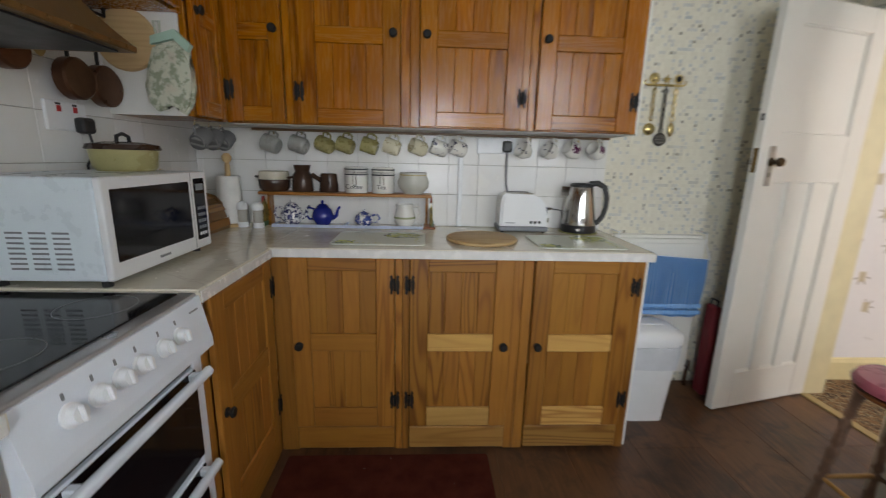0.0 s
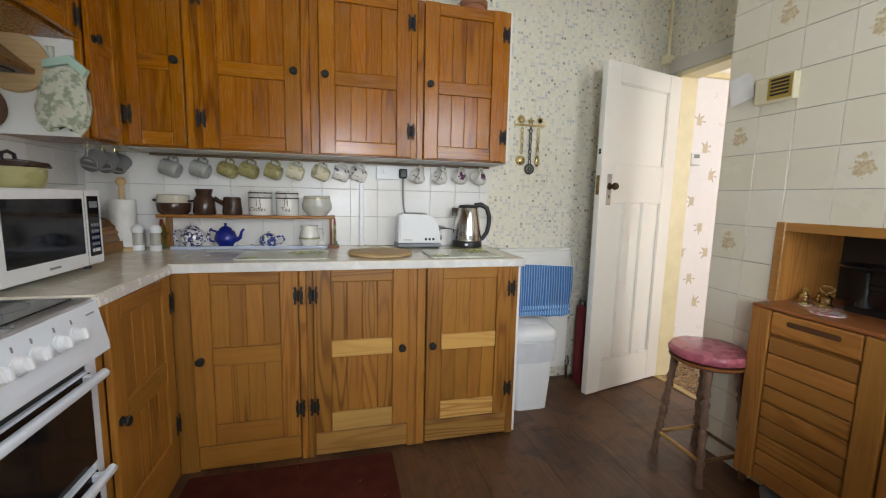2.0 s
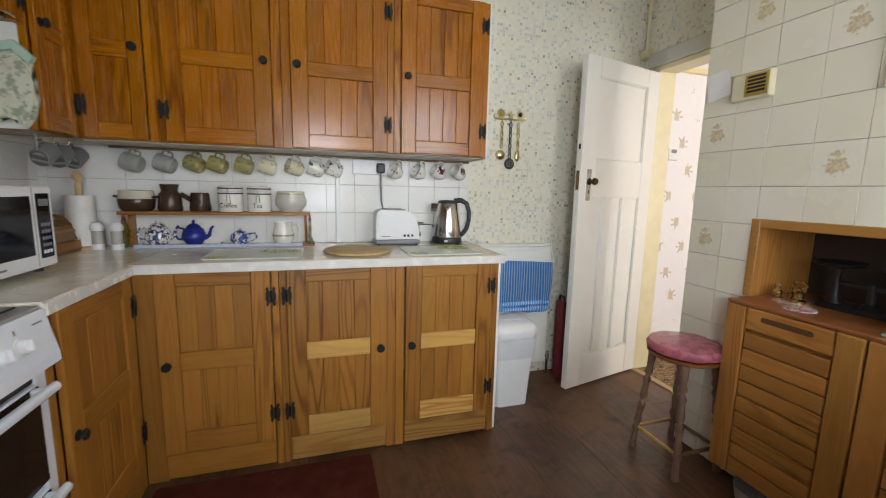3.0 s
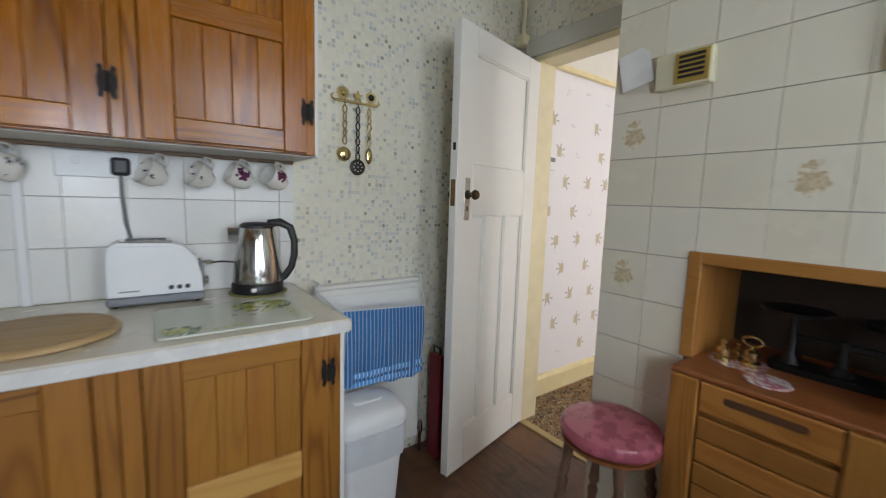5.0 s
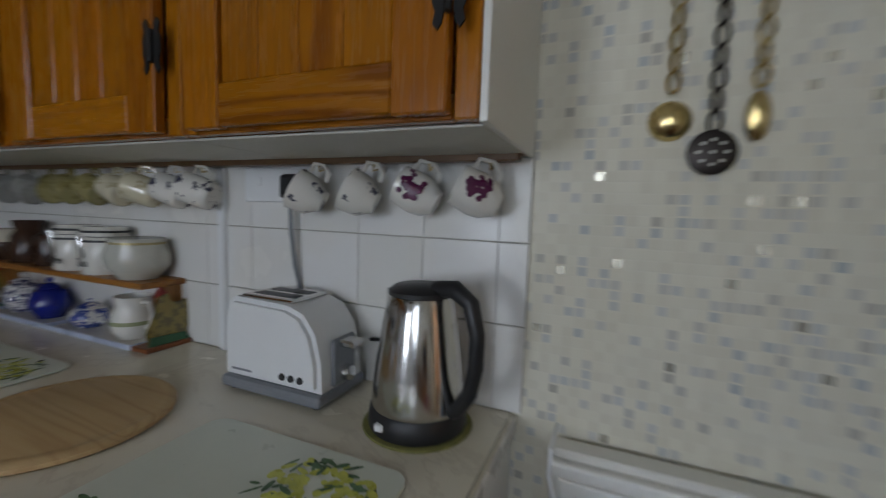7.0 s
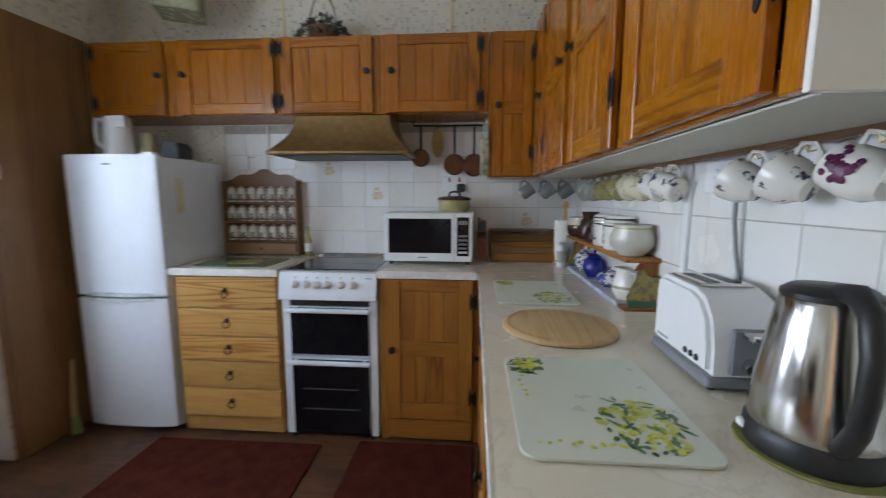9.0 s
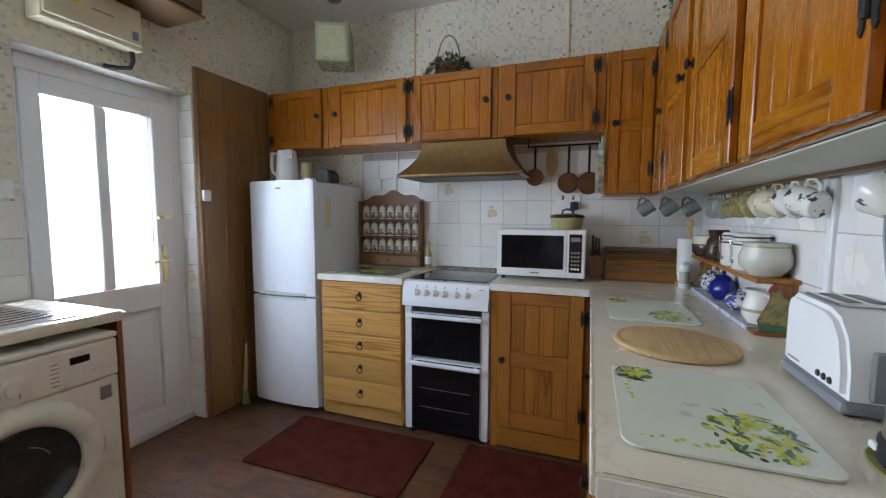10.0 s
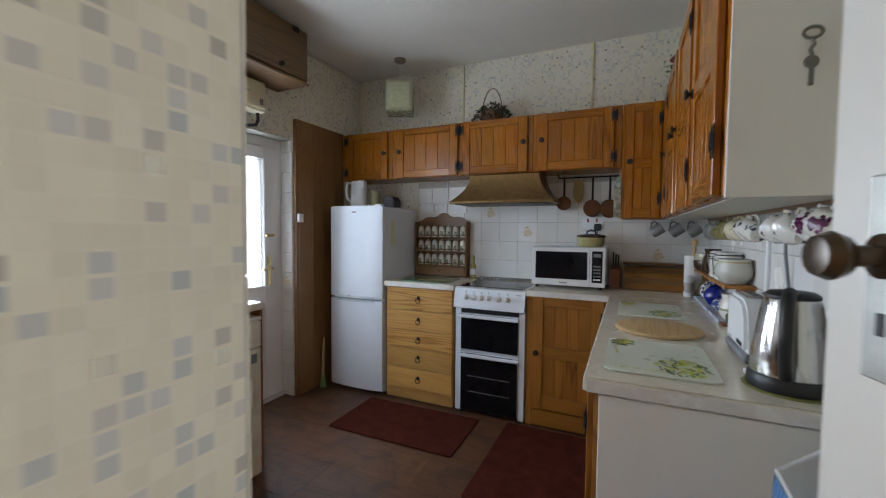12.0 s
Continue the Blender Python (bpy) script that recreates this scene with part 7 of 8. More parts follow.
    for x0, x1, y0, y1, seed in ((0.812, 1.180, 1.842, 2.128, 4), (-0.040, 0.345, 1.858, 2.140, 9)):
        b = thing("glass_board", (x0, y0, 0.905), "frosted glass chopping board printed with yellow flowers", "board", "glass boards")
        cx, cy, w, h = (x0 + x1) / 2, (y0 + y1) / 2, x1 - x0, y1 - y0
        part("sheet", prism(rounded(w, h, 0.028), 0.9062, 0.9105, pose(cx, cy, 0)), frost, b)
        for sx, sy in ((-1, -1), (1, -1), (1, 1), (-1, 1)):
            part("foot", lathe([(0, 0), (0.007, 0), (0.007, 0.0018), (0, 0.0018)], 8, pose(cx + sx * (w / 2 - 0.03), cy + sy * (h / 2 - 0.03), 0.9044)), PLASTIC_W, b)
        rng = random.Random(seed)
        leaves, blooms = bmesh.new(), bmesh.new()
        for px, py, sp, n in ((x1 - 0.10, y1 - 0.085, 0.066, 120), (x0 + 0.050, y0 + 0.045, 0.036, 60)):
            for k in range(n):
                a, rr = rng.uniform(0, 6.28), sp * math.sqrt(rng.random())
                X, Y = px + 1.25 * rr * math.cos(a), py + rr * math.sin(a)
                if not (x0 + 0.012 < X < x1 - 0.012 and y0 + 0.012 < Y < y1 - 0.012):
                    continue
                inner = rng.random() < (0.75 if rr < sp * 0.6 else 0.35)
                ln, wd = (rng.uniform(0.005, 0.014), rng.uniform(0.004, 0.008)) if inner else (rng.uniform(0.006, 0.017), rng.uniform(0.0018, 0.0048))
                poly = [(ln * math.cos(t2) * (1 if math.cos(t2) > 0 else 0.8), wd * math.sin(t2)) for t2 in [i * math.pi / 5 for i in range(10)]]
                zz = 0.9107 + k * 0.000006
                prism(poly, zz, zz + 0.0001, pose(X, Y, 0, 0, 0, rng.uniform(0, 360)), blooms if inner else leaves)
        for k in range(17):
            f = (k + rng.random()) / 17
            X, Y = (x0 + 0.03 + f * (w - 0.2), y0 + 0.02 + rng.uniform(0, 0.012)) if k % 2 else (x1 - 0.025 - rng.uniform(0, 0.02), y0 + 0.03 + f * (h - 0.16))
            prism([((0.003 + 0.0003 * k) * math.cos(t2), 0.004 * math.sin(t2)) for t2 in [i * math.pi / 4 for i in range(8)]], 0.9107, 0.9109, pose(X, Y, 0, 0, 0, 60 * k), blooms)
        tagged(part("leaf_print", leaves, green, b, "green printed leaves"), kind="stuff")
        tagged(part("flower_print", blooms, yellow, b, "yellow printed flowers"), kind="stuff")
    k = thing("hanging_key", (1.28, 2.236, 1.6), "ornamental grey metal key on the white cabinet side", "key")
    pewter = plain("pewter", (0.20, 0.19, 0.16), 0.45, 0.7)
    X = 1.279
    part("bow", tube([(X, 2.236 + 0.016 * math.cos(a), 1.715 + 0.012 * math.sin(a)) for a in [i * math.pi / 7 for i in range(14)]], 0.0035, 6, closed=True), pewter, k, "", True)
    part("stem", tube([(X, 2.236, 1.702), (X, 2.239, 1.69), (X, 2.233, 1.68), (X, 2.236, 1.668)], 0.004, 6), pewter, k, "", True)
    part("heart", lathe([(0, 0), (0.014, 0), (0.012, 0.004), (0, 0.005)], 14, Matrix.Translation((X - 0.002, 2.236, 1.655)) @ pose(0, 0, 0, 0, 90)), pewter, k, "", True)
    part("shank", box(X - 0.002, X + 0.003, 2.232, 2.240, 1.605, 1.645, 0.001), pewter, k)


worktop_things()


# ---- by the door ----
def door_corner():
    u = thing("utensil_hanger", (1.53, NY, 1.62), "brass sun-and-star wall hanger with three hanging utensils", "utensil hanger")
    yb = NY - 0.012
    bar = part("bar", box(1.440, 1.628, yb - 0.004, yb + 0.004, 1.632, 1.643, 0.002), BRASS, u)
    for x, n in ((1.475, 16), (1.600, 12)):
        pts = []
        for i in range(2 * n):
            r = (0.030 if i % 2 == 0 else 0.020) * (1 if n == 16 else 0.85)
            pts.append((r * math.cos(math.pi * i / n), r * math.sin(math.pi * i / n)))
        part("sun", prism(pts, -0.003, 0.003, Matrix.Translation((x, yb, 1.668)) @ pose(0, 0, 0, 90)), BRASS, bar)
        part("boss", lathe([(0, 0.008), (0.008, 0.006), (0.014, 0), (0, 0)], 14, Matrix.Translation((x, yb - 0.003, 1.668)) @ pose(0, 0, 0, 90)), BRASS if n == 16 else BLACK, bar, "", True)
    pts = [((0.024 if i % 2 == 0 else 0.010) * math.cos(math.pi / 2 + math.pi * i / 5), (0.024 if i % 2 == 0 else 0.010) * math.sin(math.pi / 2 + math.pi * i / 5)) for i in range(10)]
    part("star", prism(pts, -0.003, 0.003, Matrix.Translation((1.540, yb, 1.664)) @ pose(0, 0, 0, 90)), BRASS, bar)
    for x in (1.440, 1.628):
        s = -1 if x < 1.5 else 1
        part("curl", tube([(x, yb, 1.637), (x + s * 0.010, yb, 1.642), (x + s * 0.012, yb, 1.655), (x + s * 0.004, yb, 1.660)], 0.0035, 6), BRASS, bar, "", True)
    dark = plain("dark_bronze", (0.035, 0.028, 0.024), 0.4, 0.7)
    for x, m, zend, name in ((1.482, BRASS, 1.425, "ladle"), (1.540, dark, 1.375, "skimmer"), (1.592, BRASS, 1.425, "spoon")):
        t = thing(name, (x, yb, zend), ("brass " if m is BRASS else "dark bronze ") + name + " with a twisted handle", "utensil", "hanging utensils")
        z = 1.627
        part("hook", tube([(x, yb, 1.632), (x, yb - 0.007, 1.628), (x, yb - 0.004, z - 0.01)], 0.002, 6), m, t)
        z -= 0.006
        k = 0
        while z > zend + 0.045:
            w = 0.0085 if k % 2 == 0 else 0.006
            part("link", tube([(x + w * math.cos(a), yb - 0.003, z - 0.016 + 0.016 * math.sin(a)) for a in [i * math.pi / 5 for i in range(10)]], 0.0030, 6, closed=True), m, t, "", True)
            z -= 0.031
            k += 1
        q = Matrix.Translation((x, yb - 0.002, zend)) @ pose(0, 0, 0, 90)
        if name == "ladle":
            part("bowl", lathe([(0, 0.002), (0.020, 0.004), (0.029, 0.012), (0.031, 0.022), (0.028, 0.022), (0.018, 0.008), (0, 0.006)], 22, q @ pose(0, 0, 0.010, 180)), m, t, "", True)
        elif name == "spoon":
            part("bowl", lathe([(0, 0.010), (0.012, 0.007), (0.016, 0.0), (0, 0.0)], 18, q @ Matrix.Diagonal((1, 2.2, 1, 1))), m, t, "", True)
        else:
            part("disc", lathe([(0, 0.004), (0.028, 0.004), (0.033, 0.002), (0.033, -0.002), (0, -0.002)], 24, q), m, t, "", True)
            for i in range(9):
                a = i * 2 * math.pi / 8
                rr = 0.018 if i < 8 else 0
                part("hole", lathe([(0, 0.0048), (0.003, 0.0048), (0.003, 0.0038), (0, 0.0038)], 8, q @ Matrix.Translation((rr * math.cos(a), rr * math.sin(a), 0))), OFFWHITE, t)
    r = thing("radiator", (1.6, NY, 0.09), "white panel radiator with a top rail", "radiator")
    part("panel", box(1.340, 1.840, 2.315, 2.352, 0.095, 0.868, 0.006, 2), WHITE, r)
    part("front_sheet", box(1.356, 1.824, 2.3095, 2.3155, 0.115, 0.845, 0.004, 2), WHITE, r)
    part("top_rail", box(1.345, 1.835, 2.330, 2.372, 0.8685, 0.884, 0.003), WHITE, r)
    for x in (1.42, 1.76):
        part("bracket", box(x, x + 0.03, 2.352, NY - 0.0005, 0.3, 0.8), WHITE, r)
    part("valve", lathe([(0, 0), (0.014, 0), (0.014, 0.03), (0.010, 0.06), (0, 0.062)], 12, pose(1.865, 2.335, 0.10)), CHROME, r, "chrome valve", True)
    part("pipe", tube([(1.865, 2.335, 0.0), (1.865, 2.335, 0.10)], 0.008, 8), COPPER, r)
    part("valve_link", tube([(1.84, 2.335, 0.125), (1.865, 2.335, 0.125)], 0.008, 8), CHROME, r)
    w = thing("towel_rail", (1.6, 2.27, 0.78), "white wire towel rail hooked over the radiator", "rail")
    part("bar", tube([(1.345, 2.372, 0.905), (1.345, 2.285, 0.905), (1.345, 2.276, 0.865), (1.385, 2.180, 0.814), (1.775, 2.180, 0.790), (1.815, 2.276, 0.85), (1.815, 2.285, 0.905), (1.815, 2.372, 0.905)], 0.0035, 6), PVC, w, "", True)
    cl = Net("blue_checked_cloth", 0.9)
    sp = cl.t.nodes.new("ShaderNodeSeparateXYZ")
    cl.t.links.new(cl.pos(), sp.inputs[0])
    fx = cl.math("FRACT", cl.math("DIVIDE", sp.outputs[0], 0.0165))
    fz = cl.math("FRACT", cl.math("DIVIDE", sp.outputs[2], 0.011))
    line = cl.ramp(cl.math("ABSOLUTE", cl.math("SUBTRACT", fx, 0.5)), 0.10, 0.19, 1, 0)
    line2 = cl.ramp(cl.math("ABSOLUTE", cl.math("SUBTRACT", fz, 0.5)), 0.3, 0.45, 0.12, 0)
    c = cl.mix(cl.math("MAXIMUM", cl.math("MULTIPLY", line, 0.9), line2), (0.030, 0.24, 0.62), (0.62, 0.78, 0.90))
    cl.colour(cl.mix(cl.ramp(cl.noise(cl.pos(), 9.0, 3), 0.3, 0.7, 0, 0.25), c, (0.03, 0.18, 0.50)))
    cl.bump(cl.noise(cl.pos(), 400.0, 2), 0.3, 0.001)
    t = thing("tea_towel", (1.62, 2.27, 0.43), "blue and white striped tea towel over the rail", "towel")
    bm = bmesh.new()
    cols, nr = 40, 18
    grid_v = []
    for j in range(nr + 1):
        row = []
        for i in range(cols + 1):
            f, g = i / cols, j / nr
            drop = 0.30 * g
            x = 1.400 + 0.362 * f + 0.004 * math.sin(g * 5)
            yy = 2.177 - 0.004 - 0.008 * g * math.sin(f * 24) - 0.006 * math.sin(f * 9 + 1) * g - 0.005 * math.sin(math.pi * g)
            row.append(bm.verts.new((x, yy, 0.814 - 0.022 * f - drop - 0.012 * math.sin(f * 3.0) * g)))
        grid_v.append(row)
    for a, c2 in zip(grid_v, grid_v[1:]):
        for i in range(cols):
            bm.faces.new((a[i], a[i + 1], c2[i + 1], c2[i]))
    bmesh.ops.solidify(bm, geom=bm.faces[:], thickness=0.004)
    part("cloth", bm, cl.m, t, "", True)
    bm = bmesh.new()
    for j in range(2):
        z1 = 0.56 - j * 0.035
        box(1.404, 1.758, 2.1615, 2.1665, z1 - 0.022, z1, 0.002, bm=bm)
    part("fold", bm, cl.m, t)
    b = thing("swing_bin", (1.45, 2.08, 0), "white plastic bin with a lid and a bin bag", "bin")

    def tapered(w0, d0, w1, d1, z0, z1, r):
        bm = bmesh.new()
        a = [bm.verts.new((1.448 + x, 2.085 + y, z0)) for x, y in rounded(w0, d0, r)]
        c = [bm.verts.new((1.448 + x, 2.085 + y, z1)) for x, y in rounded(w1, d1, r)]
        n = len(a)
        for i in range(n):
            bm.faces.new((a[i], a[(i + 1) % n], c[(i + 1) % n], c[i]))
        bm.faces.new(a[::-1])
        bm.faces.new(c)
        return bm

    part("bucket", tapered(0.195, 0.16, 0.25, 0.20, 0.0, 0.42, 0.03), PLASTIC_W, b, "", True)
    bag = tapered(0.248, 0.198, 0.268, 0.216, 0.285, 0.405, 0.034)
    bmesh.ops.subdivide_edges(bag, edges=bag.edges[:], cuts=2)
    for v in bag.verts:
        v.co += Vector((noise.noise(v.co * 30), noise.noise(v.co * 30 + Vector((9, 0, 0))), 0.6 * noise.noise(v.co * 22))) * 0.008
    part("bin_bag", bag, plain("thin_bag", (0.66, 0.68, 0.70), 0.35, vary=0.1, bump=0.3), b, "crumpled white bin bag", True)
    bm = bmesh.new()
    rings = [[bm.verts.new((1.448 + x, 2.085 + y, z)) for x, y in rounded(w, d, min(0.07, d * 0.42))] for w, d, z in ((0.262, 0.212, 0.412), (0.284, 0.234, 0.418), (0.288, 0.238, 0.440), (0.280, 0.230, 0.458), (0.255, 0.206, 0.476), (0.215, 0.168, 0.487), (0.150, 0.108, 0.493))]
    for lo, hi in zip(rings, rings[1:]):
        for i in range(len(lo)):
            j = (i + 1) % len(lo)
            bm.faces.new((lo[i], lo[j], hi[j], hi[i]))
    bm.faces.new(rings[0][::-1])
    bm.faces.new(rings[-1])
    part("lid", bm, PLASTIC_W, b, "", True)
    part("flap", tapered(0.12, 0.075, 0.11, 0.065, 0.493, 0.498, 0.02), PLASTIC_W, b)
    s = thing("red_case", (1.93, 2.27, 0), "slim dark red case standing behind the door", "case")
    part("body", box(1.885, 1.925, 2.22, 2.30, 0.0, 0.52, 0.012, 2), plain("dark_red", (0.17, 0.012, 0.02), 0.5), s)
    part("handle", tube([(1.905, 2.235, 0.52), (1.905, 2.235, 0.55), (1.905, 2.285, 0.55), (1.905, 2.285, 0.52)], 0.006, 6), BLACKPL, s)
    p = thing("pipe", (EX - 0.03, 2.33, 2.08), "cream painted pipe in the corner over the door", "pipe")
    part("tube", tube([(EX - 0.03, 2.345, 2.12), (EX - 0.03, 2.345, CZ - 0.001)], 0.010, 10), CREAM, p, "", True)
    part("junction", box(EX - 0.055, EX - 0.005, 2.315, 2.375, 2.075, 2.13, 0.005), CREAM, p)
    # stool
    t = thing("stool", (1.96, 1.40, 0), "turned wooden stool with a worn pink cushion", "stool")
    cx, cy, zs = 1.968, 1.398, 0.500
    part("seat", lathe([(0, 0), (0.140, 0), (0.150, 0.008), (0.150, 0.018), (0, 0.020)], 30, pose(cx, cy, zs)), REDWOOD["x"], t, "", True)
    cush = lathe([(0, 0.0205), (0.142, 0.0205), (0.154, 0.030), (0.156, 0.045), (0.145, 0.062), (0.10, 0.070), (0, 0.072)], 36, pose(cx, cy, zs))
    for v in cush.verts:
        v.co += Vector((0, 0, 0.004)) * noise.noise(v.co * 25)
    pink = printed("pink_velvet", (0.46, 0.13, 0.17), (0.33, 0.085, 0.12), 14, 0.5)
    pink.node_tree.nodes["Principled BSDF"].inputs["Specular IOR Level"].default_value = 0.15
    part("cushion", cush, pink, t, "faded pink cushion", True)
    worn = plain("worn_brown_leg", (0.22, 0.13, 0.085), 0.45, vary=0.4, scale=25)
    feet = []
    for sx, sy in ((-1, 1), (-1, -1), (1, 1), (1, -1)):
        top, bot = Vector((cx + sx * 0.085, cy + sy * 0.085, zs)), Vector((cx + sx * 0.118, cy + sy * 0.125, 0))
        pts, rad = [], []
        for i in range(25):
            f = i / 24
            pts.append(top.lerp(bot, f))
            r = 0.0155 - 0.003 * f + 0.0035 * math.cos(f * 6.28 * 2)
            if i in (6, 12, 18):
                r = 0.0105
            if i in (5, 7, 11, 13, 17, 19):
                r = 0.0185
            rad.append(r)
        part("leg", tube(pts, rad, 12), worn, t, "", True)
        feet.append(top.lerp(bot, 0.78))
    for i, j in ((0, 1), (0, 2), (1, 3), (2, 3)):
        part("stretcher", tube([feet[i], feet[j]], 0.008, 8), DARKWOOD["y"] if i else LT["x"], t, "", True)


door_corner()


# ---- chimney recess ----
def recess():
    b = box(BX - 0.012, BX + AD - 0.001, AY1 - 0.020, AY1 - 0.0005, 0.80, AZ1 - 0.001)
    struct("trim_recess_side", b, TEAK["z"], "pale wood lining of the recess", "trim")
    struct("trim_recess_top", box(BX - 0.014, BX + AD - 0.001, AY0 + 0.001, AY1 - 0.0205, AZ1 - 0.022, AZ1 - 0.001), TEAK["y"], "wooden lining over the recess", "trim")
    b = box(BX - 0.018, BX - 0.0005, AY1 - 0.024, AY1 + 0.012, 0.80, AZ1 + 0.012, 0.003)
    box(BX - 0.018, BX - 0.0005, AY0 - 0.01, AY1 - 0.0245, AZ1 - 0.024, AZ1 + 0.012, 0.003, bm=b)
    struct("trim_recess_frame", b, TEAK["y"], "narrow wooden frame round the recess", "trim")
    # near-black base colour stands in for the shade deep inside the recess
    struct("trim_recess_back", box(BX + AD - 0.012, BX + AD - 0.0005, AY0 + 0.001, AY1 - 0.0205, 0.08, AZ1 - 0.0225), plain("shade_dark_back", (0.030, 0.020, 0.014), 0.7, vary=0.3), "wooden back of the recess with its shade painted in", "trim")
    xf = 1.998
    M = facing("E", xf)
    for y1, y0 in ((1.250, 0.812), (0.806, 0.368)):
        t = thing("sideboard_cabinet", (xf, (y0 + y1) / 2, 0.09), "teak cabinet with a tambour-like slatted front", "cabinet", "slatted cabinets")
        part("body", box(xf + 0.021, BX + AD - 0.013, y0, y1, 0.095, 0.786), TEAK["z"], t)
        part("side_frame", box(-y1, -y1 + 0.075, -0.020, 0.006, 0.09, 0.786, 0.006, 2, m=M), TEAK["z"], t)
        part("side_frame", box(-y0 - 0.075, -y0, -0.020, 0.006, 0.09, 0.786, 0.006, 2, m=M), TEAK["z"], t)
        dr = part("drawer_front", box(-y1 + 0.078, -y0 - 0.078, -0.018, 0.004, 0.700, 0.784, 0.004, m=M), TEAK["y"], t)
        part("finger_slot", prism(rounded(0.17, 0.020, 0.009), 0.0030, 0.0046, M @ Matrix(((1, 0, 0, -(y0 + y1) / 2), (0, 0, 1, 0), (0, 1, 0, 0.752), (0, 0, 0, 1)))), plain("shadow_slot", (0.10, 0.042, 0.016), 0.8), dr, "dark finger slot")
        h = 0.0655
        for k in range(9):
            z = 0.100 + k * h
            part("slat", box(-y1 + 0.079, -y0 - 0.079, -0.016, 0.003, z, z + h - 0.003, 0.005, 2, m=M), TEAK["y"], t)
    t = thing("cabinet_top", (2.1, 0.8, 0.787), "polished red-brown wooden top over the slatted cabinets", "worktop")
    part("board", box(xf - 0.004, BX + AD - 0.013, 0.365, 1.253, 0.787, 0.802, 0.004), REDWOOD["y"], t)
    z = 0.8025
    dark = plain("black_cast_iron", (0.012, 0.012, 0.013), 0.35, 0.3)
    t = thing("kitchen_scales", (2.27, 0.98, z), "black cast-iron balance scales with dark pans", "scales")
    part("base", prism(rounded(0.10, 0.30, 0.03), z, z + 0.018, pose(2.27, 0.95, 0)), dark, t)
    for y in (1.055, 0.845):
        part("column", lathe([(0, 0), (0.026, 0), (0.020, 0.015), (0.010, 0.03), (0.013, 0.07), (0.009, 0.10), (0.012, 0.13), (0, 0.132)], 16, pose(2.27, y, z + 0.018)), dark, t, "", True)
        part("pan", lathe([(0, 0), (0.03, 0.001), (0.075, 0.012), (0.082, 0.022), (0.078, 0.022), (0.03, 0.006), (0, 0.005)], 26, pose(2.27, y, z + 0.151)), dark, t, "dark pan", True)
    part("beam", box(2.262, 2.278, 0.845, 1.055, z + 0.085, z + 0.105, 0.004), dark, t)
    part("pivot", lathe([(0, 0), (0.03, 0), (0.012, 0.02), (0.012, 0.09), (0, 0.095)], 14, pose(2.27, 0.95, z + 0.018)), dark, t, "", True)
    mat = thing("lace_mat", (2.19, 1.16, z), "pink and white lace mat", "mat", "lace mats")
    lace = printed("pink_lace", (0.50, 0.20, 0.24), (0.66, 0.60, 0.58), 70, 0.5)
    part("cloth", lathe([(0, 0), (0.072, 0), (0.074, 0.0012), (0, 0.0016)], 28, pose(2.195, 1.155, z)), lace, mat)
    mat = thing("coaster", (2.09, 1.055, z), "round pink and white coaster", "coaster", "lace mats")
    part("disc", lathe([(0, 0), (0.050, 0), (0.052, 0.002), (0.050, 0.005), (0, 0.005)], 26, pose(2.092, 1.055, z)), lace, mat)
    for x, y, s, ring in ((2.185, 1.120, 1.0, True), (2.205, 1.160, 0.7, False), (2.170, 1.185, 0.85, False)):
        t = thing("brass_weight", (x, y, z), "small brass bell-shaped weight", "weight", "brass weights")
        q = Matrix.Translation((x, y, z + 0.0018)) @ Matrix.Scale(s, 4)
        part("body", lathe([(0, 0), (0.024, 0), (0.024, 0.010), (0.015, 0.016), (0.018, 0.030), (0.017, 0.040), (0.008, 0.048), (0.007, 0.056), (0, 0.058)], 20, q), BRASS, t, "", True)
        if ring:
            part("ring", tube([q @ Vector((0, 0.024 * math.cos(a), 0.070 + 0.014 * math.sin(a))) for a in [i * math.pi / 6 for i in range(12)]], 0.0045, 8, closed=True), BRASS, t, "", True)
        else:
            part("knob", lathe([(0, 0.056), (0.008, 0.06), (0.010, 0.068), (0, 0.076)], 12, q), BRASS, t, "", True)
    t = thing("napkin", (2.10, 0.72, z), "folded pale green cloth", "cloth")
    part("cloth", box(2.03, 2.19, 0.64, 0.80, z, z + 0.006, 0.002, m=Matrix.Identity(4)), plain("mint_cloth", (0.30, 0.52, 0.42), 0.9), t)
    t = thing("pen_pot", (2.12, 0.725, z + 0.006), "white floral pot holding pens", "pot")
    q = pose(2.115, 0.722, z + 0.0062)
    part("pot", lathe([(0, 0), (0.040, 0), (0.058, 0.03), (0.062, 0.065), (0.052, 0.11), (0.055, 0.118), (0.050, 0.118), (0.047, 0.10), (0, 0.095)], 26, q), printed("floral_pot", (0.72, 0.70, 0.66), (0.08, 0.06, 0.10), 26, 0.58), t, "", True)
    for i, c in enumerate(((0.02, 0.03, 0.3), (0.5, 0.5, 0.5), (0.3, 0.02, 0.02))):
        part("pen", tube([q @ Vector((0.01 * i - 0.01, 0.01, 0.10)), q @ Vector((0.025 * i - 0.03, 0.02 - 0.02 * i, 0.17))], 0.004, 6), plain("pen_%s" % "abc"[i], c, 0.3), t)
    t = thing("wall_heater_control", (BX, 1.34, 1.65), "cream and gold heating programmer on the tiles", "control")
    X = BX - 0.0075
    body = part("body", box(X - 0.030, X, 1.262, 1.418, 1.596, 1.700, 0.004), CREAMPLASTIC, t)
    part("gold_panel", box(X - 0.0325, X - 0.0295, 1.268, 1.362, 1.606, 1.692, 0.001), plain("gold_plate", (0.50, 0.38, 0.10), 0.35, 0.5), body, "gold panel")
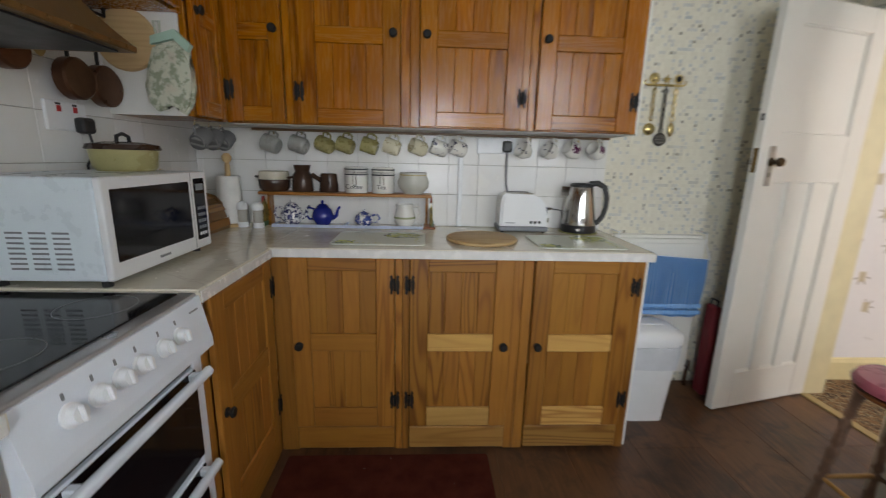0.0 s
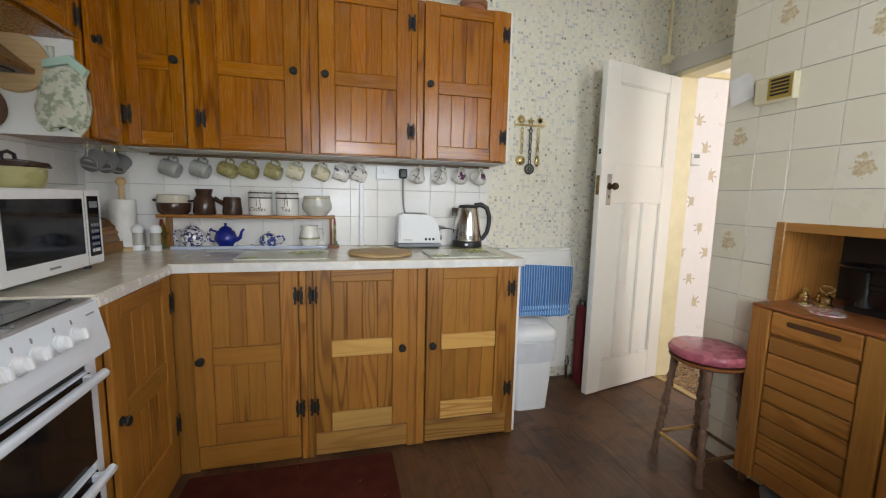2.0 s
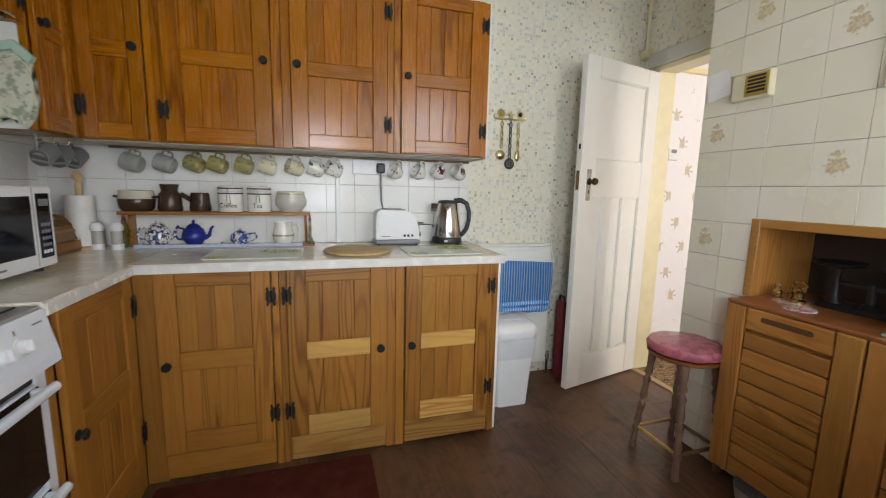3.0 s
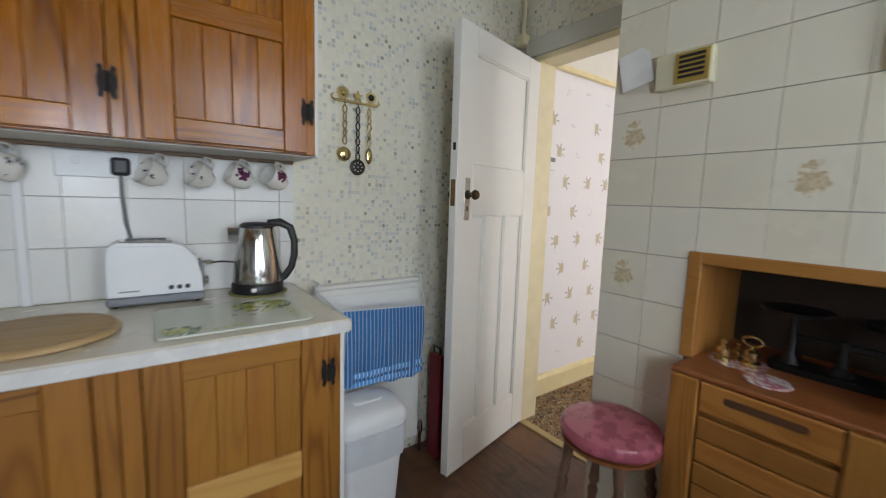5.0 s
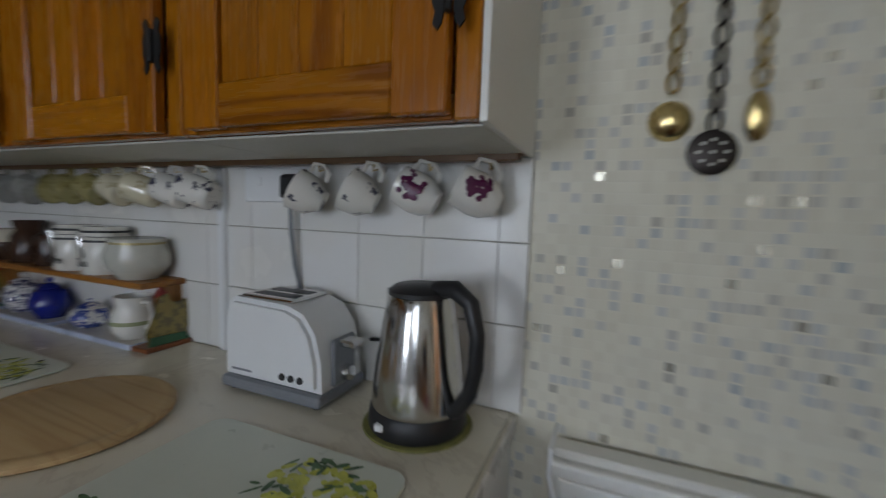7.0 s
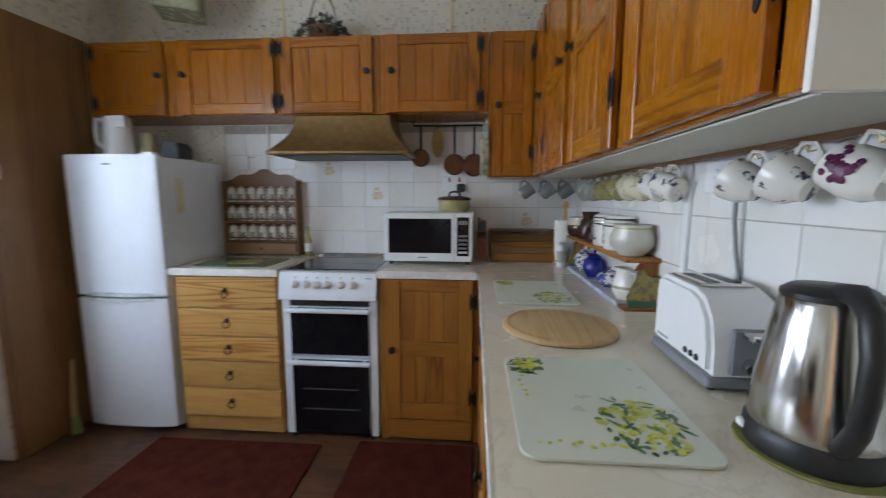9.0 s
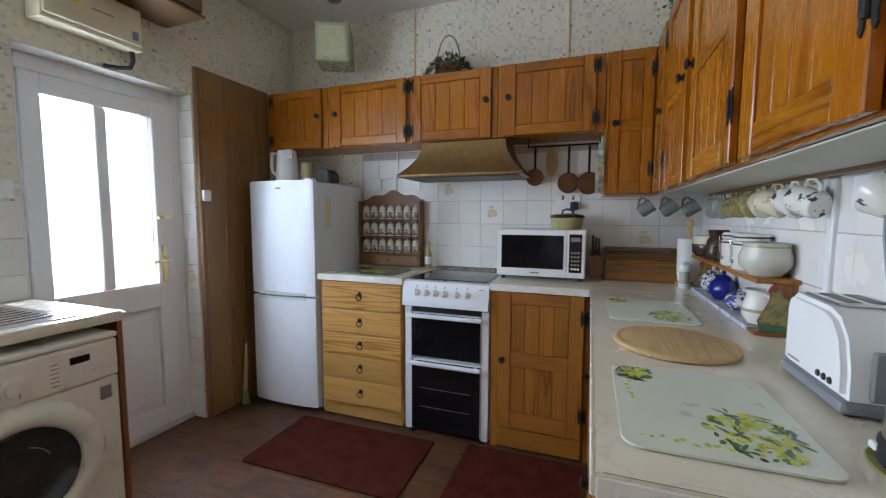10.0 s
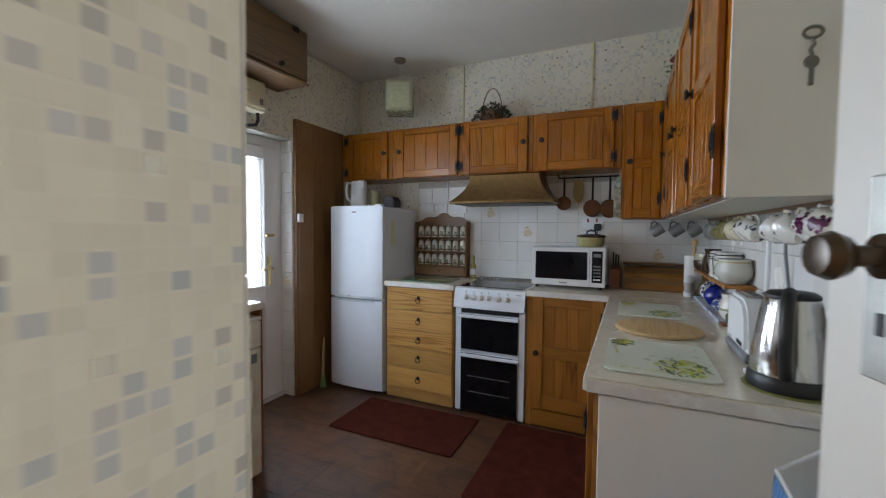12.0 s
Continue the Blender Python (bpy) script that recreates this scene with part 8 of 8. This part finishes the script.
    for r in range(5):
        part("louvre", box(X - 0.0345, X - 0.0322, 1.280, 1.350, 1.620 + r * 0.014, 1.628 + r * 0.014), BLACKPL, body, "dark slot")
    t = thing("note", (BX, 1.48, 1.68), "curling white paper note taped to the tiles", "note")
    M = Matrix.Translation((X - 0.014, 1.492, 1.685)) @ pose(0, 0, 0, -16, 9, 7)
    bm = box(-0.0005, 0.0005, -0.048, 0.048, -0.062, 0.062, m=M)
    part("sheet", bm, plain("note_paper", (0.78, 0.77, 0.74), 0.8), t)
    t = thing("framed_picture", (BX, 0.77, 1.555), "cream framed print of flowers round a verse", "picture")
    y1, y0, z0, z1 = 0.930, 0.610, 1.555, 1.960
    for a in ((y1 - 0.020, y1, z0, z1), (y0, y0 + 0.020, z0, z1), (y0 + 0.020, y1 - 0.020, z0, z0 + 0.020), (y0 + 0.020, y1 - 0.020, z1 - 0.020, z1)):
        part("frame", box(X - 0.018, X, *a, 0.003), CREAM, t)
    pic = part("print", box(X - 0.008, X - 0.003, y0 + 0.020, y1 - 0.020, z0 + 0.020, z1 - 0.020), plain("print_paper", (0.66, 0.65, 0.52), 0.7), t)
    rng = random.Random(5)
    for name, col, n in (("flower_print", (0.60, 0.50, 0.08), 46), ("leaf_print", (0.10, 0.20, 0.07), 70), ("violet_print", (0.28, 0.22, 0.40), 46)):
        bm = bmesh.new()
        for k in range(n):
            e = rng.random() * 4
            f = rng.random()
            w = rng.uniform(-0.018, 0.018)
            yy, zz = ((y0 + 0.07 + f * (y1 - y0 - 0.14), z0 + 0.085 + w) if e < 1 else (y0 + 0.07 + f * (y1 - y0 - 0.14), z1 - 0.085 + w) if e < 2 else (y0 + 0.07 + w, z0 + 0.085 + f * (z1 - z0 - 0.17)) if e < 3 else (y1 - 0.07 + w, z0 + 0.085 + f * (z1 - z0 - 0.17)))
            s = rng.uniform(0.005, 0.010)
            prism([(s * math.cos(i * 1.047) * (0.6 + 0.4 * (i % 2)), s * math.sin(i * 1.047)) for i in range(6)], 0, 0.0004, Matrix.Translation((X - 0.0085 - k * 0.00001, yy, zz)) @ pose(0, 0, 0, 0, -90) @ pose(0, 0, 0, 0, 0, rng.uniform(0, 60)), bm)
        tagged(part(name, bm, plain(name, col, 0.7, vary=0.3), pic), kind="stuff")
    for r in range(6):
        part("verse_line", box(X - 0.0088, X - 0.0078, 0.77 - 0.055 + 0.006 * (r % 3), 0.77 + 0.055 - 0.005 * (r % 2), 1.69 + r * 0.026, 1.694 + r * 0.026), GREYPL, pic)
    t = thing("bucket", (2.10, 1.02, 0), "grey bucket pushed under the cabinets", "bucket")
    part("bowl", lathe([(0, 0), (0.07, 0), (0.085, 0.075), (0.082, 0.075), (0.066, 0.006), (0, 0.006)], 24, pose(2.045, 1.07, 0.0)), plain("grey_enamel", (0.42, 0.42, 0.42), 0.4), t, "", True)


recess()


# ---- hall ----
def hall():
    n = Net("patterned_carpet", 0.95)
    p = n.pos()
    a = n.noise(p, 26.0, 4, 0.6, 1.5)
    b = n.noise(p, 40.0, 3, 0.6, 2.0)
    c = n.mix(n.ramp(a, 0.46, 0.52), (0.055, 0.028, 0.016), (0.24, 0.13, 0.055))
    n.colour(n.mix(n.ramp(b, 0.54, 0.58, 0, 0.85), c, (0.46, 0.38, 0.24)))
    n.bump(n.noise(p, 500.0, 2), 0.6, 0.004)
    t = thing("hall_carpet", (3.5, 1.0, 0), "brown and cream patterned hall carpet", "carpet")
    part("carpet_sheet", prism([(EX + 0.035, -0.49), (5.09, -0.49), (5.09, 3.69), (3.99, 3.69), (3.99, HN - 0.024), (EX + 0.035, HN - 0.024)], -0.0035, 0.006, Matrix.Identity(4)), n.m, t)
    t = thing("sideboard", (4.85, 3.0, 0), "dark wooden sideboard in the room beyond the hall", "sideboard")
    part("body", box(4.66, 5.095, 2.52, 3.66, 0.07, 0.86, 0.004), DARKWOOD["z"], t)
    part("top", box(4.64, 5.097, 2.50, 3.68, 0.8605, 0.885, 0.004), DARKWOOD["y"], t)
    for y in (2.54, 2.92, 3.30):
        part("drawer", box(4.645, 4.6595, y, y + 0.34, 0.62, 0.84, 0.004), DARKWOOD["y"], t)
        part("cupboard_door", box(4.645, 4.6595, y, y + 0.34, 0.09, 0.60, 0.004), DARKWOOD["z"], t)
    for x in (4.70, 5.05):
        for y in (2.56, 3.62):
            part("leg", box(x - 0.02, x + 0.02, y - 0.02, y + 0.02, 0.0065, 0.0695, 0.002), DARKWOOD["z"], t)
    t = thing("thermostat", (2.80, HN, 1.49), "white thermostat on the hall wall", "thermostat")
    body = part("body", box(2.765, 2.850, HN - 0.028, HN - 0.0005, 1.452, 1.535, 0.004), PLASTIC_W, t)
    part("screen", box(2.785, 2.830, HN - 0.030, HN - 0.0275, 1.500, 1.525), GREYPL, body, "grey screen")
    t = thing("cable_trunking", (3.55, HN, 1.3), "white cable trunking down the hall wall", "trunking")
    part("strip", box(3.535, 3.555, HN - 0.014, HN - 0.0005, 1.375, 2.044, 0.003), PLASTIC_W, t)
    for x in (3.545, 3.80):
        t = thing("light_switch", (x, HN, 1.33), "white light switch on the hall wall", "switch", "hall switches")
        part("plate", box(x - 0.042, x + 0.042, HN - 0.012, HN - 0.0005, 1.285, 1.372, 0.003), PLASTIC_W, t)
        part("rocker", box(x - 0.008, x + 0.008, HN - 0.016, HN - 0.012, 1.315, 1.340, 0.001), PLASTIC_W, t)


hall()


# ---- on top of the cabinets, and rugs ----
def plants():
    rng = random.Random(12)
    t = thing("basket_plant", (-0.63, 0.91, 2.112), "dark trailing plant in a brown basket with a hoop handle", "plant")
    q = pose(-0.63, 0.915, 2.1125)
    part("basket", lathe([(0, 0), (0.070, 0), (0.082, 0.03), (0.085, 0.085), (0.078, 0.085), (0.07, 0.06), (0, 0.058)], 22, q), plain("brown_basket", (0.16, 0.065, 0.025), 0.6, vary=0.35, scale=60, bump=0.4), t, "", True)
    part("hoop", tube([q @ Vector((0, 0.078 * math.cos(a), 0.08 + 0.19 * math.sin(a))) for a in [i * math.pi / 14 for i in range(15)]], 0.004, 6), DARKWOOD["z"], t, "", True)
    bm = bmesh.new()
    for k in range(480):
        a, r = rng.uniform(0, 6.28), 0.135 * math.sqrt(rng.random())
        h = 0.085 + rng.uniform(0.0, 0.085) * (1 - r / 0.16) - (0.05 * max(0, r - 0.08) / 0.04)
        c = q @ Vector((0.75 * r * math.cos(a), 1.15 * r * math.sin(a), h))
        l = rng.uniform(0.016, 0.034)
        w = l * 0.27
        prism([(0, 0), (l * 0.5, w), (l, 0), (l * 0.5, -w)], 0, 0.0008, Matrix.Translation(c) @ pose(0, 0, 0, rng.uniform(-60, 60), rng.uniform(-70, 40), math.degrees(a) + rng.uniform(-60, 60)), bm)
    part("leaves", bm, plain("dark_foliage", (0.055, 0.065, 0.030), 0.6, vary=0.5, scale=50), t)
    t = thing("plant_pot", (1.10, 2.24, 2.135), "terracotta pot with a leafy plant on the wall cabinets", "plant")
    q = pose(1.105, 2.235, 2.1355)
    part("pot", lathe([(0, 0), (0.055, 0), (0.066, 0.06), (0.074, 0.06), (0.075, 0.085), (0.066, 0.085), (0, 0.075)], 24, q), plain("terracotta_pot", (0.32, 0.13, 0.06), 0.7), t, "", True)
    bm = bmesh.new()
    for k in range(120):
        a, r = rng.uniform(0, 6.28), 0.11 * math.sqrt(rng.random())
        c = q @ Vector((r * math.cos(a), r * math.sin(a), 0.09 + rng.uniform(0, 0.12)))
        l = rng.uniform(0.02, 0.04)
        prism([(0, 0), (l * 0.5, l * 0.3), (l, 0), (l * 0.5, -l * 0.3)], 0, 0.0008, Matrix.Translation(c) @ pose(0, 0, 0, rng.uniform(-60, 60), rng.uniform(-60, 40), rng.uniform(0, 360)), bm)
    part("leaves", bm, plain("pot_foliage", (0.05, 0.09, 0.03), 0.5, vary=0.4, scale=50), t)
    t = thing("artificial_rose", (-0.30, 2.16, 2.14), "dark red artificial rose with green leaves on the wall cabinets", "flower")
    part("stem", tube([(-0.16, 2.16, 2.139), (-0.25, 2.14, 2.19), (-0.315, 2.12, 2.265)], 0.003, 6), plain("stem_green", (0.05, 0.10, 0.03), 0.5), t)
    bm = bmesh.new()
    c = Vector((-0.325, 2.118, 2.275))
    for k in range(16):
        a = k * 2.4
        r = 0.006 + 0.0015 * k
        lathe([(0, 0), (0.012, 0.004), (0.016, 0.014), (0.014, 0.014), (0, 0.006)], 8, Matrix.Translation(c + Vector((r * math.cos(a), r * math.sin(a), 0.02 - 0.0012 * k))) @ pose(0, 0, 0, 35 * math.sin(a), 35 * math.cos(a)), bm)
    part("bloom", bm, plain("rose_red", (0.20, 0.012, 0.018), 0.6, vary=0.4), t, "dark red bloom", True)
    bm = bmesh.new()
    for k in range(22):
        cc = Vector((-0.30 - rng.uniform(0, 0.10), 2.11 + rng.uniform(-0.03, 0.03), 2.190 + rng.uniform(0, 0.075)))
        l = rng.uniform(0.022, 0.038)
        prism([(0, 0), (l * 0.4, l * 0.32), (l, 0), (l * 0.4, -l * 0.32)], 0, 0.0008, Matrix.Translation(cc) @ pose(0, 0, 0, rng.uniform(-70, 70), rng.uniform(-50, 50), rng.uniform(0, 360)), bm)
    part("leaves", bm, plain("rose_leaf", (0.05, 0.12, 0.045), 0.5), t)
    n = Net("dark_red_mat", 0.95)
    n.b.inputs["Specular IOR Level"].default_value = 0.1
    p = n.pos()
    n.colour(n.mix(n.ramp(n.noise(p, 12.0, 5, 0.65), 0.35, 0.7), (0.054, 0.011, 0.007), (0.090, 0.021, 0.013)))
    n.bump(n.noise(p, 380.0, 3), 0.7, 0.004)
    for x0, x1, y0, y1, r, s in ((-0.165, 0.335, 0.135, 1.005, 0.5, 1), (-0.215, 0.625, 1.190, 1.775, 0, 2)):
        t = thing("floor_mat", ((x0 + x1) / 2, (y0 + y1) / 2, 0), "worn dark red floor mat", "mat", "red mats")
        part("mat_sheet", prism(rounded(x1 - x0, y1 - y0, 0.008), 0.0005, 0.009, pose((x0 + x1) / 2, (y0 + y1) / 2, 0, 0, 0, r), bevel=0.003), n.m, t)
        rng2 = random.Random(s)
        bm = bmesh.new()
        for k in range(9):
            X, Y = rng2.uniform(x0 + 0.02, x1 - 0.02), rng2.uniform(y0 + 0.02, y1 - 0.02)
            s2 = rng2.uniform(0.0008, 0.002)
            prism([(s2, 0), (0, s2), (-s2, 0.2 * s2), (0, -s2)], 0.0091, 0.0096, pose(X, Y, 0, 0, 0, rng2.uniform(0, 90)), bm)
        part("crumbs", bm, OFFWHITE, t)


plants()


# ---- tiles and boards, piece by piece ----
VS = [0.905, 1.0695, 1.222, 1.3745]
grout("trim_grout_north", WX, 1.277, NY - 0.0035, NY - 0.0005, 0.905, 1.3765)
lay_tiles(WALL_N, "N", NY - 0.0035, grid(WX + 0.004, 1.277, PITCH, 1.221), VS)
grout("trim_grout_west", WX + 0.0005, WX + 0.0035, 0.19, NY - 0.004, 0.86, 1.709)
lay_tiles(WALL_W, "W", WX + 0.0035, grid(0.20, NY - 0.008, PITCH, 0.786), [0.905, 1.056, 1.2085, 1.361, 1.5135, 1.66], {(4, 3), (6, 2), (12, 1), (2, 1)})
EV = [0.0] + [0.024 + 0.153 * k for k in range(1, 17)] + [CZ - 0.01]
grout("trim_grout_east", BX - 0.0035, BX - 0.0005, AY1, BY - 0.001, 0.0, CZ)
grout("trim_grout_east_top", BX - 0.0035, BX - 0.0005, SY + 0.02, AY1 - 0.0005, AZ1 + 0.003, CZ)
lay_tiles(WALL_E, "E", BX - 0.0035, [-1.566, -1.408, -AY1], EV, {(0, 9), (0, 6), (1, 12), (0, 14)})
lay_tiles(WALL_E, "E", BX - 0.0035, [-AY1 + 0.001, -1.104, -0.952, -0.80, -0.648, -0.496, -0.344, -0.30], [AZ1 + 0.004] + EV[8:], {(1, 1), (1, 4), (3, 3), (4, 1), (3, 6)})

lay_tiles(WALL_S, "W", DX0, [-0.543, SY - 0.002], [0.0] + [0.05 + 0.152 * k for k in range(1, 13)] + [DZ - 0.006], {(0, 5)})
lay_tiles(WALL_S, "S", SY, [-1.104, -0.985, -0.864], [0.906, 1.012, 1.164, 1.316], {(0, 2)})

# floor boards run from the back wall to the tiled wall
for k in range(30):
    x0 = WX + 0.19 * (k > 0) - 0.319 * (k > 0) + k * 0.319
    if x0 > EX - 0.03:
        break
    x1 = min((WX + 0.188) if k == 0 else x0 + 0.3175, EX - 0.02)
    cuts = [SY - 0.12, random.uniform(0.2, 1.9), NY]
    for a, c in zip(cuts, cuts[1:]):
        bm = box(x0, x1 + 0.0008, a + 0.0004, c - 0.0004, -0.012, 0.0 - random.uniform(0, 0.0005), 0.0009)
        me = bpy.data.meshes.new("plank")
        bm.to_mesh(me)
        bm.free()
        me.materials.append(FLOOR)
        new("plank", me).parent = FLOOR_SLAB
